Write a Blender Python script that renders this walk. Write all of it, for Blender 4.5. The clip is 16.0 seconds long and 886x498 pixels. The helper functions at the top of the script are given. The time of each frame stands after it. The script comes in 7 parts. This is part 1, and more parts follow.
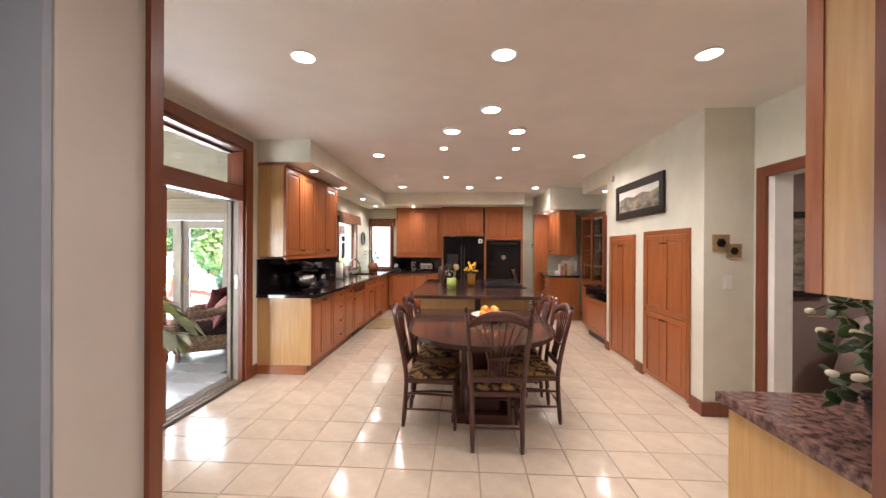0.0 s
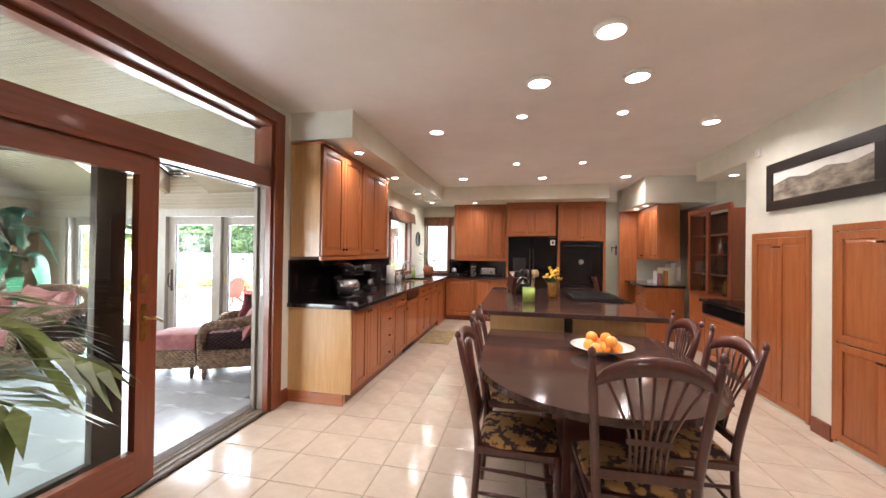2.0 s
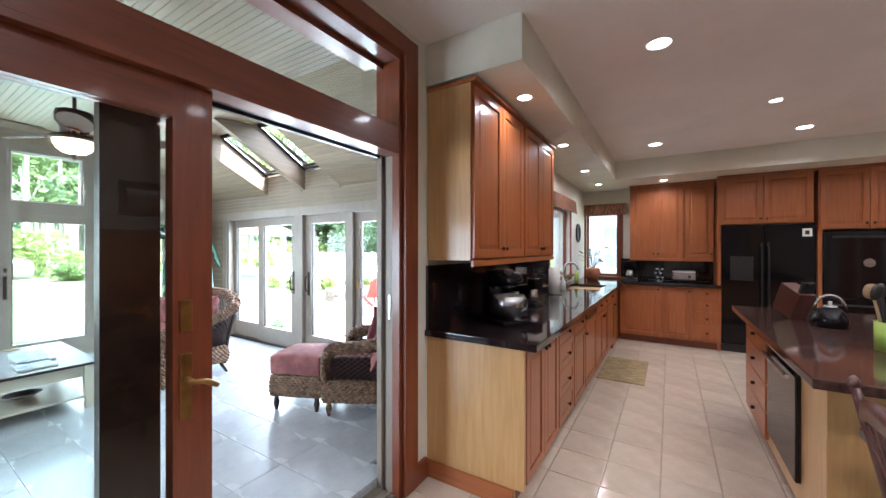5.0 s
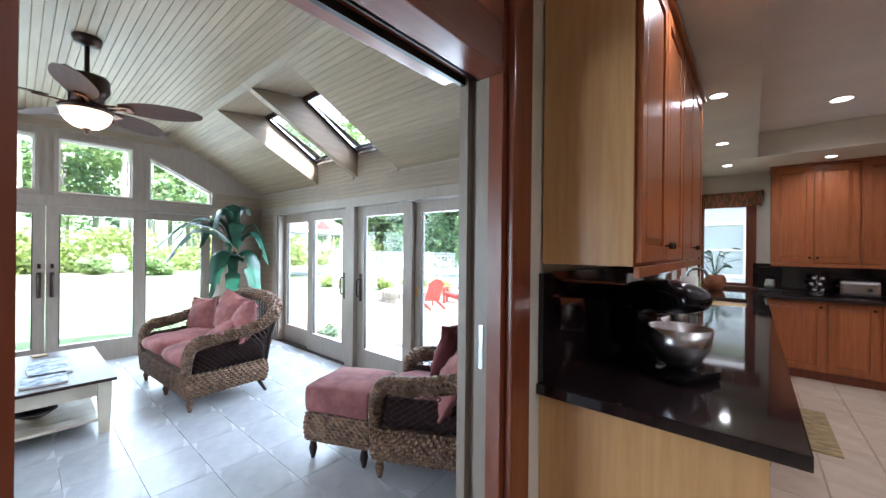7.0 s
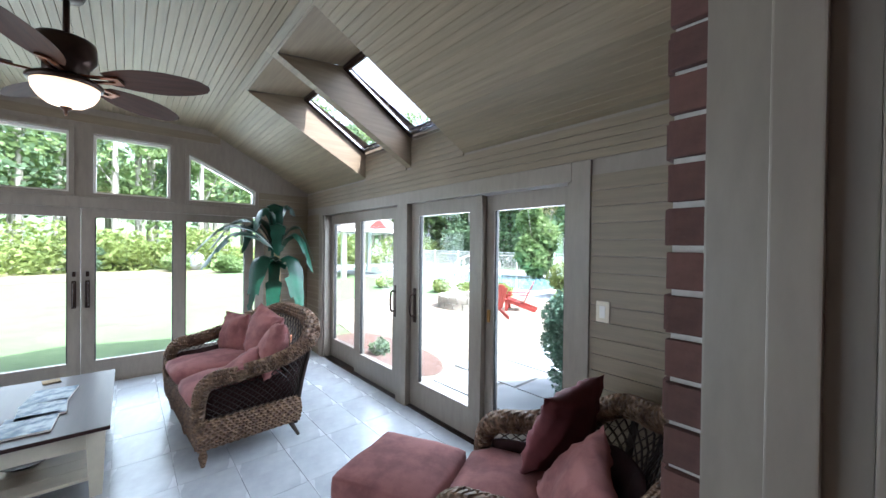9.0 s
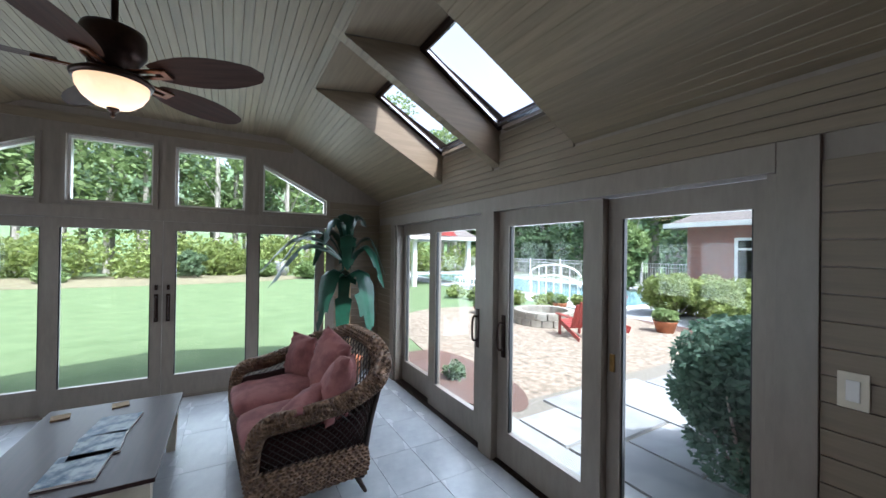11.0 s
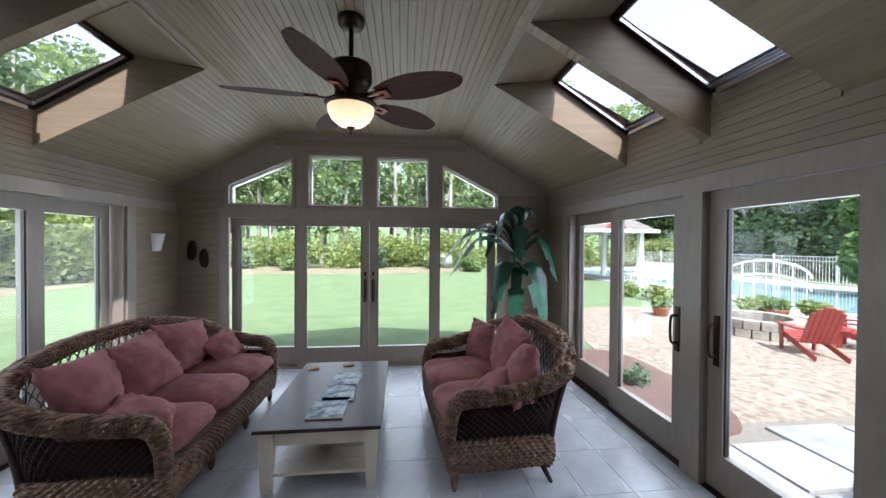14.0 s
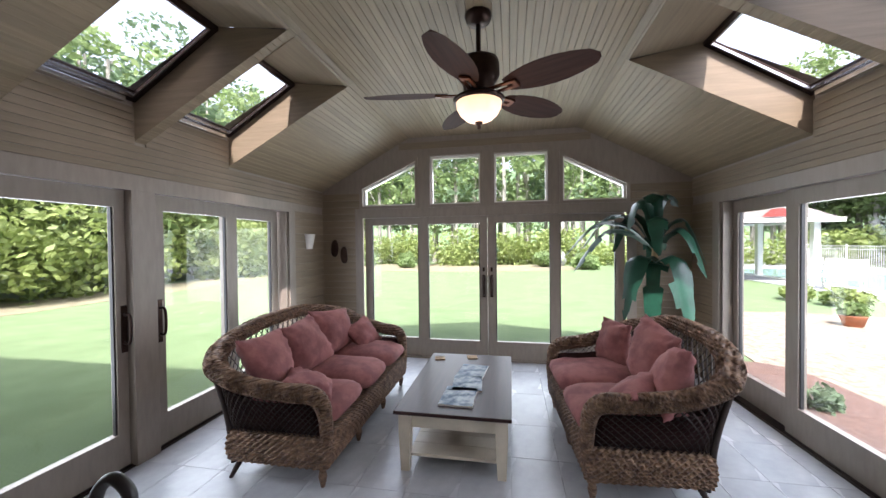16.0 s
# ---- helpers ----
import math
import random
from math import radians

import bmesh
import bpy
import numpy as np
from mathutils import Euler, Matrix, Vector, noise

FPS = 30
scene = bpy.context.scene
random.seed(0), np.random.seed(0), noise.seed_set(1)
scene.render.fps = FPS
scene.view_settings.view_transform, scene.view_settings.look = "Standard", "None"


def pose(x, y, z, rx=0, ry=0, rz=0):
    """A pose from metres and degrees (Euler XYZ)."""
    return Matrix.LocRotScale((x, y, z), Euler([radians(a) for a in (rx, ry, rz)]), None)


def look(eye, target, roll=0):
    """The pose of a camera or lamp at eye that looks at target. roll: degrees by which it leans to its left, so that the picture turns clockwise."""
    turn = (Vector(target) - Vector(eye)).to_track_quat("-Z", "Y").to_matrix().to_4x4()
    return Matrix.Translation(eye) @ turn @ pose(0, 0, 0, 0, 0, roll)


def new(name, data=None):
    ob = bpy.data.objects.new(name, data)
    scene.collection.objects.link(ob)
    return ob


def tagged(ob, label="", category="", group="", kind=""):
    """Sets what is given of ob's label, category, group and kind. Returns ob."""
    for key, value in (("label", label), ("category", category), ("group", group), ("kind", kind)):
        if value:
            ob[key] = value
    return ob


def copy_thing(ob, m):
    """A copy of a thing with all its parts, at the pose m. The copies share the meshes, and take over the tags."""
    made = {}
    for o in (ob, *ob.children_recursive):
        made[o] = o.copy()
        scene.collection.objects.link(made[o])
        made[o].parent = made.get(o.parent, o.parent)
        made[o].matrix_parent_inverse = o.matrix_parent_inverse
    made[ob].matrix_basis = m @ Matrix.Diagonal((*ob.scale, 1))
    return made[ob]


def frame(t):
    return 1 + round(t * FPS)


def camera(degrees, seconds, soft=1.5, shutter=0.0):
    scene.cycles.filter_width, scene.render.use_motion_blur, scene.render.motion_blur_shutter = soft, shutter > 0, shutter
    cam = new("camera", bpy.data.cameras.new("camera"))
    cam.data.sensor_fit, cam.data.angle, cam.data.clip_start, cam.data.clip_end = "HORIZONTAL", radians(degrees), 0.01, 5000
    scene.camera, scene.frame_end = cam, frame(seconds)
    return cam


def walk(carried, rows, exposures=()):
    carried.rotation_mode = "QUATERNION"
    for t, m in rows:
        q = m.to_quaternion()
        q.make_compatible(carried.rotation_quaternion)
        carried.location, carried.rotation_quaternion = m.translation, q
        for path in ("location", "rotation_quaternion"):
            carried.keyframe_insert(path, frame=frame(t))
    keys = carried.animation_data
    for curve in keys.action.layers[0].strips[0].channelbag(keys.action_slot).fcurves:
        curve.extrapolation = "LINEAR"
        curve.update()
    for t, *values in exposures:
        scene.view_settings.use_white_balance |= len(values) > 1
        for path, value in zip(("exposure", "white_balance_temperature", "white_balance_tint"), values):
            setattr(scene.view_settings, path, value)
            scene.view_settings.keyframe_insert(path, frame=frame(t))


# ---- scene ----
cam = camera(101.2, 16.0)
PATH = [
    (0, (0.3, 0.535, 1.438), (0.19, 2.532, 1.435), 0.3),
    (0.5, (0.254, 0.808, 1.421), (0.103, 2.802, 1.422), 0.3),
    (1, (0.202, 1.056, 1.4), (-0.014, 3.044, 1.413), 0.4),
    (1.5, (0.119, 1.296, 1.395), (-0.179, 3.274, 1.413), 0.7),
    (2, (0.045, 1.539, 1.394), (-0.362, 3.497, 1.411), 0.8),
    (2.5, (-0.062, 1.764, 1.4), (-0.574, 3.697, 1.406), 0.7),
    (3, (-0.182, 1.967, 1.405), (-0.801, 3.869, 1.403), 0.6),
    (3.5, (-0.316, 2.171, 1.404), (-1.049, 4.032, 1.4), 0.4),
    (4, (-0.463, 2.356, 1.41), (-1.312, 4.167, 1.403), 0.1),
    (4.5, (-0.609, 2.528, 1.409), (-1.571, 4.282, 1.405), 0.0),
    (7, (-1.458, 3.33, 1.385), (-2.756, 4.852, 1.383), 0.6),
    (7.5, (-1.629, 3.467, 1.386), (-2.975, 4.945, 1.388), 0.6),
    (8, (-1.799, 3.622, 1.396), (-3.204, 5.046, 1.393), 0.1),
    (8.5, (-1.974, 3.762, 1.434), (-3.435, 5.127, 1.42), 0.3),
    (11, (-2.717, 4.097, 1.546), (-4.443, 5.107, 1.558), 0.8),
    (11.5, (-2.725, 4.113, 1.541), (-4.523, 4.987, 1.558), 0.4),
    (12, (-2.731, 4.085, 1.547), (-4.591, 4.821, 1.556), 0.2),
    (12.5, (-2.746, 4.044, 1.547), (-4.651, 4.655, 1.541), 0.1),
    (13, (-2.758, 3.996, 1.537), (-4.698, 4.484, 1.52), -0.0),
    (13.5, (-2.766, 3.963, 1.516), (-4.735, 4.316, 1.495), 0.1),
    (14, (-2.768, 3.929, 1.509), (-4.756, 4.148, 1.484), 0.4),
    (14.5, (-2.762, 3.907, 1.512), (-4.761, 3.974, 1.479), 0.3),
    (15, (-2.774, 3.869, 1.494), (-4.773, 3.788, 1.463), 0.1),
    (15.5, (-2.786, 3.837, 1.475), (-4.773, 3.611, 1.447), -0.2),
    (16, (-2.78, 3.806, 1.479), (-4.746, 3.44, 1.445), -0.6),
]
walk(cam, [(t, look(eye, target, roll)) for t, eye, target, roll in PATH],
     exposures=[(0.0, 4.4, 6400, 17), (3.0, 4.4, 6000, 15), (4.5, 4.05, 5600, 13), (7.0, 3.45, 5500, 14), (8.5, 3.0, 5500, 14), (10.0, 2.2, 5700, 15), (11.0, 1.85, 5600, 15), (13.0, 1.72, 5750, 17), (14.5, 1.95, 5850, 19), (16.0, 2.25, 6150, 23)])

# ---- light ----
SUN_AZ, SUN_EL = 80.0, 56.0
world = bpy.data.worlds.new("sky")
scene.world = world
world.use_nodes = True
wn = world.node_tree
sky = wn.nodes.new("ShaderNodeTexSky")
sky.sky_type, sky.sun_disc = "NISHITA", False
sky.sun_elevation, sky.sun_rotation = radians(SUN_EL), radians(SUN_AZ)
sky.dust_density = 4.0
haze = wn.nodes.new("ShaderNodeHueSaturation")
haze.inputs["Saturation"].default_value = 0.45
wn.links.new(sky.outputs[0], haze.inputs["Color"])
wn.links.new(haze.outputs[0], wn.nodes["Background"].inputs[0])
wn.nodes["Background"].inputs[1].default_value = 0.15
sun = new("sun", bpy.data.lights.new("sun", "SUN"))
sun.data.energy, sun.data.angle, sun.data.color = 2.6, radians(1.0), (1.0, 0.95, 0.86)
sun_dir = Vector((math.sin(radians(SUN_AZ)) * math.cos(radians(SUN_EL)), math.cos(radians(SUN_AZ)) * math.cos(radians(SUN_EL)), math.sin(radians(SUN_EL))))
sun.matrix_world = look(sun_dir * 30, (0, 0, 0))


def disc_lamp(x, y, z, watts, size=0.10, color=(1.0, 0.92, 0.84)):
    lamp = new("downlight_or_fill_glow", bpy.data.lights.new("downlight_or_fill_glow", "AREA"))
    lamp.data.shape, lamp.data.size, lamp.data.energy, lamp.data.color = "DISK", size, 0.56 * watts, color
    lamp.data.spread = radians(150)
    lamp.matrix_world = pose(x, y, z)
    return lamp


# ---- materials ----
def material(name, color, rough=0.5, metal=0.0, vary=0.15, scale=8.0, stretch=(1, 1, 1), bump=0.0, bump_scale=60.0, coat=0.0, second=None, mix_at=(0.35, 0.65), detail=6.0, per_object=0.0, spec=0.5, emit=0.0, emit_color=None, rough_vary=0.0, trans=0.0):
    m = bpy.data.materials.new(name)
    m.use_nodes = True
    nt = m.node_tree
    n, l = nt.nodes, nt.links
    b = n["Principled BSDF"]
    b.inputs["Roughness"].default_value = rough
    b.inputs["Metallic"].default_value = metal
    b.inputs["Specular IOR Level"].default_value = spec
    b.inputs["Coat Weight"].default_value = coat
    b.inputs["Coat Roughness"].default_value = 0.08
    b.inputs["Transmission Weight"].default_value = trans
    tc = n.new("ShaderNodeTexCoord")
    mp = n.new("ShaderNodeMapping")
    mp.inputs["Scale"].default_value = stretch
    l.new(tc.outputs["Object"], mp.inputs[0])
    no = n.new("ShaderNodeTexNoise")
    no.inputs["Scale"].default_value, no.inputs["Detail"].default_value, no.inputs["Roughness"].default_value = scale, detail, 0.62
    l.new(mp.outputs[0], no.inputs["Vector"])
    ramp = n.new("ShaderNodeValToRGB")
    ramp.color_ramp.elements[0].position, ramp.color_ramp.elements[1].position = mix_at
    dark = second if second else tuple(c * (1 - vary) for c in color)
    light = color if second else tuple(min(1, c * (1 + vary)) for c in color)
    ramp.color_ramp.elements[0].color, ramp.color_ramp.elements[1].color = (*dark, 1), (*light, 1)
    l.new(no.outputs["Fac"], ramp.inputs[0])
    big = n.new("ShaderNodeTexNoise")
    big.inputs["Scale"].default_value, big.inputs["Detail"].default_value = 1.3, 3
    l.new(tc.outputs["Object"], big.inputs["Vector"])
    hsv = n.new("ShaderNodeHueSaturation")
    l.new(ramp.outputs[0], hsv.inputs["Color"])
    rng = n.new("ShaderNodeMapRange")
    rng.inputs[3].default_value, rng.inputs[4].default_value = 1 - 0.5 * vary, 1 + 0.5 * vary
    l.new(big.outputs["Fac"], rng.inputs[0])
    if per_object:
        oi = n.new("ShaderNodeObjectInfo")
        r2 = n.new("ShaderNodeMapRange")
        r2.inputs[3].default_value, r2.inputs[4].default_value = 1 - per_object, 1 + per_object
        l.new(oi.outputs["Random"], r2.inputs[0])
        mu = n.new("ShaderNodeMath")
        mu.operation = "MULTIPLY"
        l.new(rng.outputs[0], mu.inputs[0])
        l.new(r2.outputs[0], mu.inputs[1])
        l.new(mu.outputs[0], hsv.inputs["Value"])
    else:
        l.new(rng.outputs[0], hsv.inputs["Value"])
    l.new(hsv.outputs[0], b.inputs["Base Color"])
    if rough_vary:
        rr = n.new("ShaderNodeMapRange")
        rr.inputs[3].default_value, rr.inputs[4].default_value = max(0.02, rough - rough_vary), rough + rough_vary
        l.new(big.outputs["Fac"], rr.inputs[0])
        l.new(rr.outputs[0], b.inputs["Roughness"])
    if bump:
        bn = n.new("ShaderNodeTexNoise")
        bn.inputs["Scale"].default_value, bn.inputs["Detail"].default_value = bump_scale, 4
        l.new(mp.outputs[0], bn.inputs["Vector"])
        bp = n.new("ShaderNodeBump")
        bp.inputs["Strength"].default_value, bp.inputs["Distance"].default_value = bump, 0.01
        l.new(bn.outputs["Fac"], bp.inputs["Height"])
        l.new(bp.outputs[0], b.inputs["Normal"])
    if emit:
        b.inputs["Emission Color"].default_value = (*(emit_color or color), 1)
        b.inputs["Emission Strength"].default_value = emit
    return m


def wood(name, color, dark, axis="z", rough=0.32, coat=0.25, per_object=0.08, scale=3.0):
    st = {"x": (1, 14, 14), "y": (14, 1, 14), "z": (14, 14, 1)}[axis]
    return material(name, color, rough, second=dark, scale=scale, stretch=st, mix_at=(0.3, 0.7), vary=0.22, coat=coat, bump=0.04, bump_scale=14, per_object=per_object, detail=8)


def glass_material(name, tint=(0.93, 0.96, 0.95)):
    m = bpy.data.materials.new(name)
    m.use_nodes = True
    nt = m.node_tree
    for nd in list(nt.nodes):
        nt.nodes.remove(nd)
    out = nt.nodes.new("ShaderNodeOutputMaterial")
    mix = nt.nodes.new("ShaderNodeMixShader")
    tr = nt.nodes.new("ShaderNodeBsdfTransparent")
    tr.inputs[0].default_value = (*tint, 1)
    gl = nt.nodes.new("ShaderNodeBsdfGlossy")
    gl.inputs["Roughness"].default_value = 0.01
    lw = nt.nodes.new("ShaderNodeLayerWeight")
    lw.inputs[0].default_value = 0.5
    pw = nt.nodes.new("ShaderNodeMath")
    pw.operation = "POWER"
    pw.inputs[1].default_value = 4.0
    nt.links.new(lw.outputs["Facing"], pw.inputs[0])
    ma = nt.nodes.new("ShaderNodeMath")
    ma.operation = "MULTIPLY_ADD"
    ma.inputs[1].default_value, ma.inputs[2].default_value = 0.6, 0.025
    nt.links.new(pw.outputs[0], ma.inputs[0])
    nt.links.new(ma.outputs[0], mix.inputs[0])
    nt.links.new(tr.outputs[0], mix.inputs[1])
    nt.links.new(gl.outputs[0], mix.inputs[2])
    nt.links.new(mix.outputs[0], out.inputs[0])
    return m


M = {}
M["paint"] = material("wall_paint", (0.70, 0.68, 0.58), 0.55, vary=0.05, scale=3, bump=0.05, bump_scale=180)
M["hall_paint"] = material("hall_paint", (0.60, 0.55, 0.50), 0.6, vary=0.05, scale=3, bump=0.05, bump_scale=180)
M["hall_cool_light"] = material("cool_light_tint", (0.36, 0.40, 0.47), 0.6, vary=0.05, scale=3, bump=0.05, bump_scale=180)
M["mauve"] = material("mauve_paint", (0.36, 0.27, 0.24), 0.6, vary=0.06, scale=3, bump=0.05, bump_scale=180)
M["ceiling"] = material("ceiling_paint", (0.80, 0.735, 0.685), 0.6, vary=0.04, scale=2, bump=0.04, bump_scale=220)
M["white"] = material("white_paint", (0.78, 0.76, 0.72), 0.4, vary=0.04, scale=4)
M["maple"] = wood("honey_maple", (0.40, 0.132, 0.042), (0.28, 0.080, 0.023))
M["maple_x"] = wood("honey_maple_across", (0.40, 0.132, 0.042), (0.28, 0.080, 0.023), "x")
M["maple_y"] = wood("honey_maple_along", (0.40, 0.132, 0.042), (0.28, 0.080, 0.023), "y")
M["maple_end"] = wood("pale_maple", (0.60, 0.37, 0.16), (0.50, 0.28, 0.10), per_object=0.03)
M["trim"] = wood("red_fir_trim", (0.215, 0.056, 0.022), (0.14, 0.034, 0.013), per_object=0.04)
M["trim_y"] = wood("red_fir_trim_along", (0.215, 0.056, 0.022), (0.14, 0.034, 0.013), "y", per_object=0.04)
M["trim_x"] = wood("red_fir_trim_across", (0.215, 0.056, 0.022), (0.14, 0.034, 0.013), "x", per_object=0.04)
M["cherry"] = wood("dark_cherry", (0.085, 0.022, 0.014), (0.045, 0.011, 0.008), rough=0.3, coat=0.4, per_object=0.05)
M["tile"] = material("cream_tile", (0.60, 0.51, 0.41), 0.13, vary=0.06, scale=5, second=(0.52, 0.425, 0.335), bump=0.05, bump_scale=18, per_object=0.05, rough_vary=0.05)
M["grout"] = material("grout", (0.36, 0.27, 0.20), 0.8, vary=0.15, scale=30)
M["granite"] = material("brown_granite", (0.090, 0.047, 0.036), 0.09, second=(0.020, 0.011, 0.010), scale=38, mix_at=(0.30, 0.80), vary=0.35, detail=14, spec=0.34)
M["granite_black"] = material("black_granite", (0.030, 0.018, 0.018), 0.06, second=(0.008, 0.006, 0.007), scale=60, mix_at=(0.4, 0.75), vary=0.25, spec=0.6)
M["granite_pink"] = material("rose_granite", (0.30, 0.17, 0.14), 0.08, second=(0.06, 0.03, 0.03), scale=34, mix_at=(0.38, 0.66), vary=0.2, detail=10)
M["black"] = material("black_enamel", (0.007, 0.006, 0.007), 0.07, vary=0.1, scale=3, spec=0.3)
M["black_plastic"] = material("black_plastic", (0.016, 0.015, 0.015), 0.4, vary=0.1, bump=0.03)
M["steel"] = material("brushed_steel", (0.55, 0.55, 0.56), 0.25, metal=1.0, vary=0.08, scale=20, stretch=(1, 1, 12))
M["brass"] = material("aged_brass", (0.42, 0.25, 0.09), 0.28, metal=1.0, vary=0.2, scale=20)
M["bronze"] = material("dark_bronze", (0.035, 0.020, 0.015), 0.35, metal=0.8, vary=0.25, scale=14)
M["seat_cloth"] = material("tapestry_cloth", (0.36, 0.20, 0.07), 0.9, second=(0.035, 0.014, 0.012), scale=16, mix_at=(0.47, 0.53), vary=0.25, bump=0.3, bump_scale=240, detail=2)
M["glass"] = glass_material("window_glass")
M["board"] = wood("taupe_board", (0.24, 0.188, 0.124), (0.175, 0.134, 0.086), "x", rough=0.5, coat=0.0, per_object=0.06)
M["board_y"] = wood("taupe_board_across", (0.24, 0.188, 0.124), (0.175, 0.134, 0.086), "y", rough=0.5, coat=0.0, per_object=0.06)
M["ceil_board"] = wood("taupe_ceiling_board", (0.25, 0.196, 0.120), (0.185, 0.140, 0.084), "x", rough=0.5, coat=0.0, per_object=0.13)
nt = M["ceil_board"].node_tree
geo = nt.nodes.new("ShaderNodeNewGeometry")
for link in list(nt.links):
    if link.from_node.type == "OBJECT_INFO":
        nt.links.new(geo.outputs["Random Per Island"], link.to_socket)
M["taupe"] = material("taupe_trim", (0.24, 0.203, 0.165), 0.42, vary=0.08, scale=6, stretch=(4, 4, 1), bump=0.03)
M["slate"] = material("grey_slate", (0.50, 0.52, 0.53), 0.28, second=(0.36, 0.38, 0.40), scale=3.2, mix_at=(0.32, 0.7), vary=0.14, bump=0.12, bump_scale=14, per_object=0.04, rough_vary=0.08)
M["slate_grout"] = material("slate_grout", (0.44, 0.455, 0.465), 0.8, vary=0.1, scale=30)
M["brick"] = material("red_brick", (0.135, 0.060, 0.048), 0.85, second=(0.075, 0.036, 0.030), scale=9, vary=0.2, bump=0.35, bump_scale=60, per_object=0.22)
M["mortar"] = material("mortar", (0.52, 0.49, 0.45), 0.9, vary=0.12, scale=30, bump=0.2)
M["lens"] = material("lamp_lens", (1.0, 0.93, 0.85), 0.5, vary=0.0, emit=1.1, emit_color=(1.0, 0.92, 0.82))
M["can"] = material("lamp_trim", (0.8, 0.78, 0.75), 0.35, vary=0.03)
M["globe"] = material("alabaster_glass", (0.9, 0.75, 0.55), 0.35, vary=0.1, emit=0.30, emit_color=(1.0, 0.66, 0.34))
M["pink"] = material("faded_rose_cotton", (0.30, 0.118, 0.108), 0.9, second=(0.195, 0.070, 0.068), scale=7, mix_at=(0.40, 0.60), vary=0.16, bump=0.35, bump_scale=9, per_object=0.06)
M["wine"] = material("wine_cotton", (0.11, 0.025, 0.028), 0.9, vary=0.2, scale=8, bump=0.3, bump_scale=10)
M["leaf"] = material("banana_leaf", (0.012, 0.060, 0.036), 0.30, spec=0.40, vary=0.3, scale=5, per_object=0.25, bump=0.1, bump_scale=30)
M["palm"] = material("palm_leaf", (0.125, 0.160, 0.038), 0.4, vary=0.35, scale=9, per_object=0.25)
M["herb"] = material("ivy_leaf", (0.035, 0.075, 0.025), 0.45, vary=0.35, scale=9, per_object=0.3)
M["stem"] = material("dry_stem", (0.30, 0.20, 0.10), 0.8, vary=0.25, scale=20, stretch=(1, 1, 6), bump=0.3)
M["cream"] = material("cream_paint", (0.66, 0.60, 0.47), 0.4, vary=0.06, scale=8, bump=0.04)
M["table_dark"] = wood("dark_stained_top", (0.052, 0.026, 0.023), (0.030, 0.015, 0.014), "x", rough=0.42, coat=0.06)
M["table_dark"].node_tree.nodes["Principled BSDF"].inputs["Specular IOR Level"].default_value = 0.22
M["orange"] = material("orange_peel", (0.80, 0.26, 0.025), 0.38, vary=0.12, scale=10, bump=0.12, bump_scale=160, per_object=0.08)
M["china"] = material("painted_china", (0.75, 0.72, 0.62), 0.12, second=(0.35, 0.45, 0.28), scale=22, mix_at=(0.30, 0.38), vary=0.05)
M["lime"] = material("lime_ceramic", (0.28, 0.38, 0.075), 0.25, vary=0.06)
M["amber"] = material("amber_glass", (0.45, 0.22, 0.05), 0.08, vary=0.1, trans=0.6)
M["yellow"] = material("yellow_petal", (0.75, 0.42, 0.03), 0.7, vary=0.25, scale=12, per_object=0.2)
M["terracotta"] = material("terracotta", (0.36, 0.13, 0.06), 0.6, vary=0.2, scale=10, bump=0.1)
M["paper"] = material("paper", (0.75, 0.73, 0.68), 0.7, vary=0.05)
M["print"] = material("magazine_print", (0.34, 0.40, 0.44), 0.55, second=(0.03, 0.075, 0.13), scale=13, mix_at=(0.40, 0.60), vary=0.2)
M["photo"] = material("landscape_print", (0.42, 0.36, 0.28), 0.35, second=(0.10, 0.085, 0.07), scale=5, stretch=(1, 1, 2.4), mix_at=(0.36, 0.64), vary=0.25)
M["mirror_grey"] = material("dark_frame", (0.020, 0.015, 0.013), 0.35, vary=0.1)
M["plaid"] = material("plaid_valance", (0.30, 0.11, 0.06), 0.9, second=(0.10, 0.07, 0.03), scale=14, stretch=(4, 4, 0.6), mix_at=(0.45, 0.55), vary=0.15)
M["mat"] = material("woven_mat", (0.36, 0.27, 0.13), 0.95, second=(0.20, 0.15, 0.08), scale=10, stretch=(1, 6, 1), mix_at=(0.45, 0.55), bump=0.3)


def wicker_material(name, light, dark, size=46.0):
    m = material(name, light, 0.62, second=dark, scale=26, mix_at=(0.35, 0.65), vary=0.2)
    nt = m.node_tree
    b = nt.nodes["Principled BSDF"]
    tc = nt.nodes.new("ShaderNodeTexCoord")
    hs = []
    for axis in ("DIAGONAL", "X"):
        wv = nt.nodes.new("ShaderNodeTexWave")
        wv.bands_direction = axis
        wv.inputs["Scale"].default_value = size / 3
        wv.inputs["Distortion"].default_value = 1.4
        nt.links.new(tc.outputs["Object"], wv.inputs[0])
        hs.append(wv)
    wz = nt.nodes.new("ShaderNodeTexWave")
    wz.bands_direction = "Z"
    wz.inputs["Scale"].default_value = size / 3
    nt.links.new(tc.outputs["Object"], wz.inputs[0])
    mul = nt.nodes.new("ShaderNodeMath")
    mul.operation = "MULTIPLY"
    nt.links.new(hs[0].outputs["Fac"], mul.inputs[0])
    nt.links.new(wz.outputs["Fac"], mul.inputs[1])
    bp = nt.nodes.new("ShaderNodeBump")
    bp.inputs["Strength"].default_value, bp.inputs["Distance"].default_value = 1.0, 0.02
    nt.links.new(mul.outputs[0], bp.inputs["Height"])
    nt.links.new(bp.outputs[0], b.inputs["Normal"])
    return m


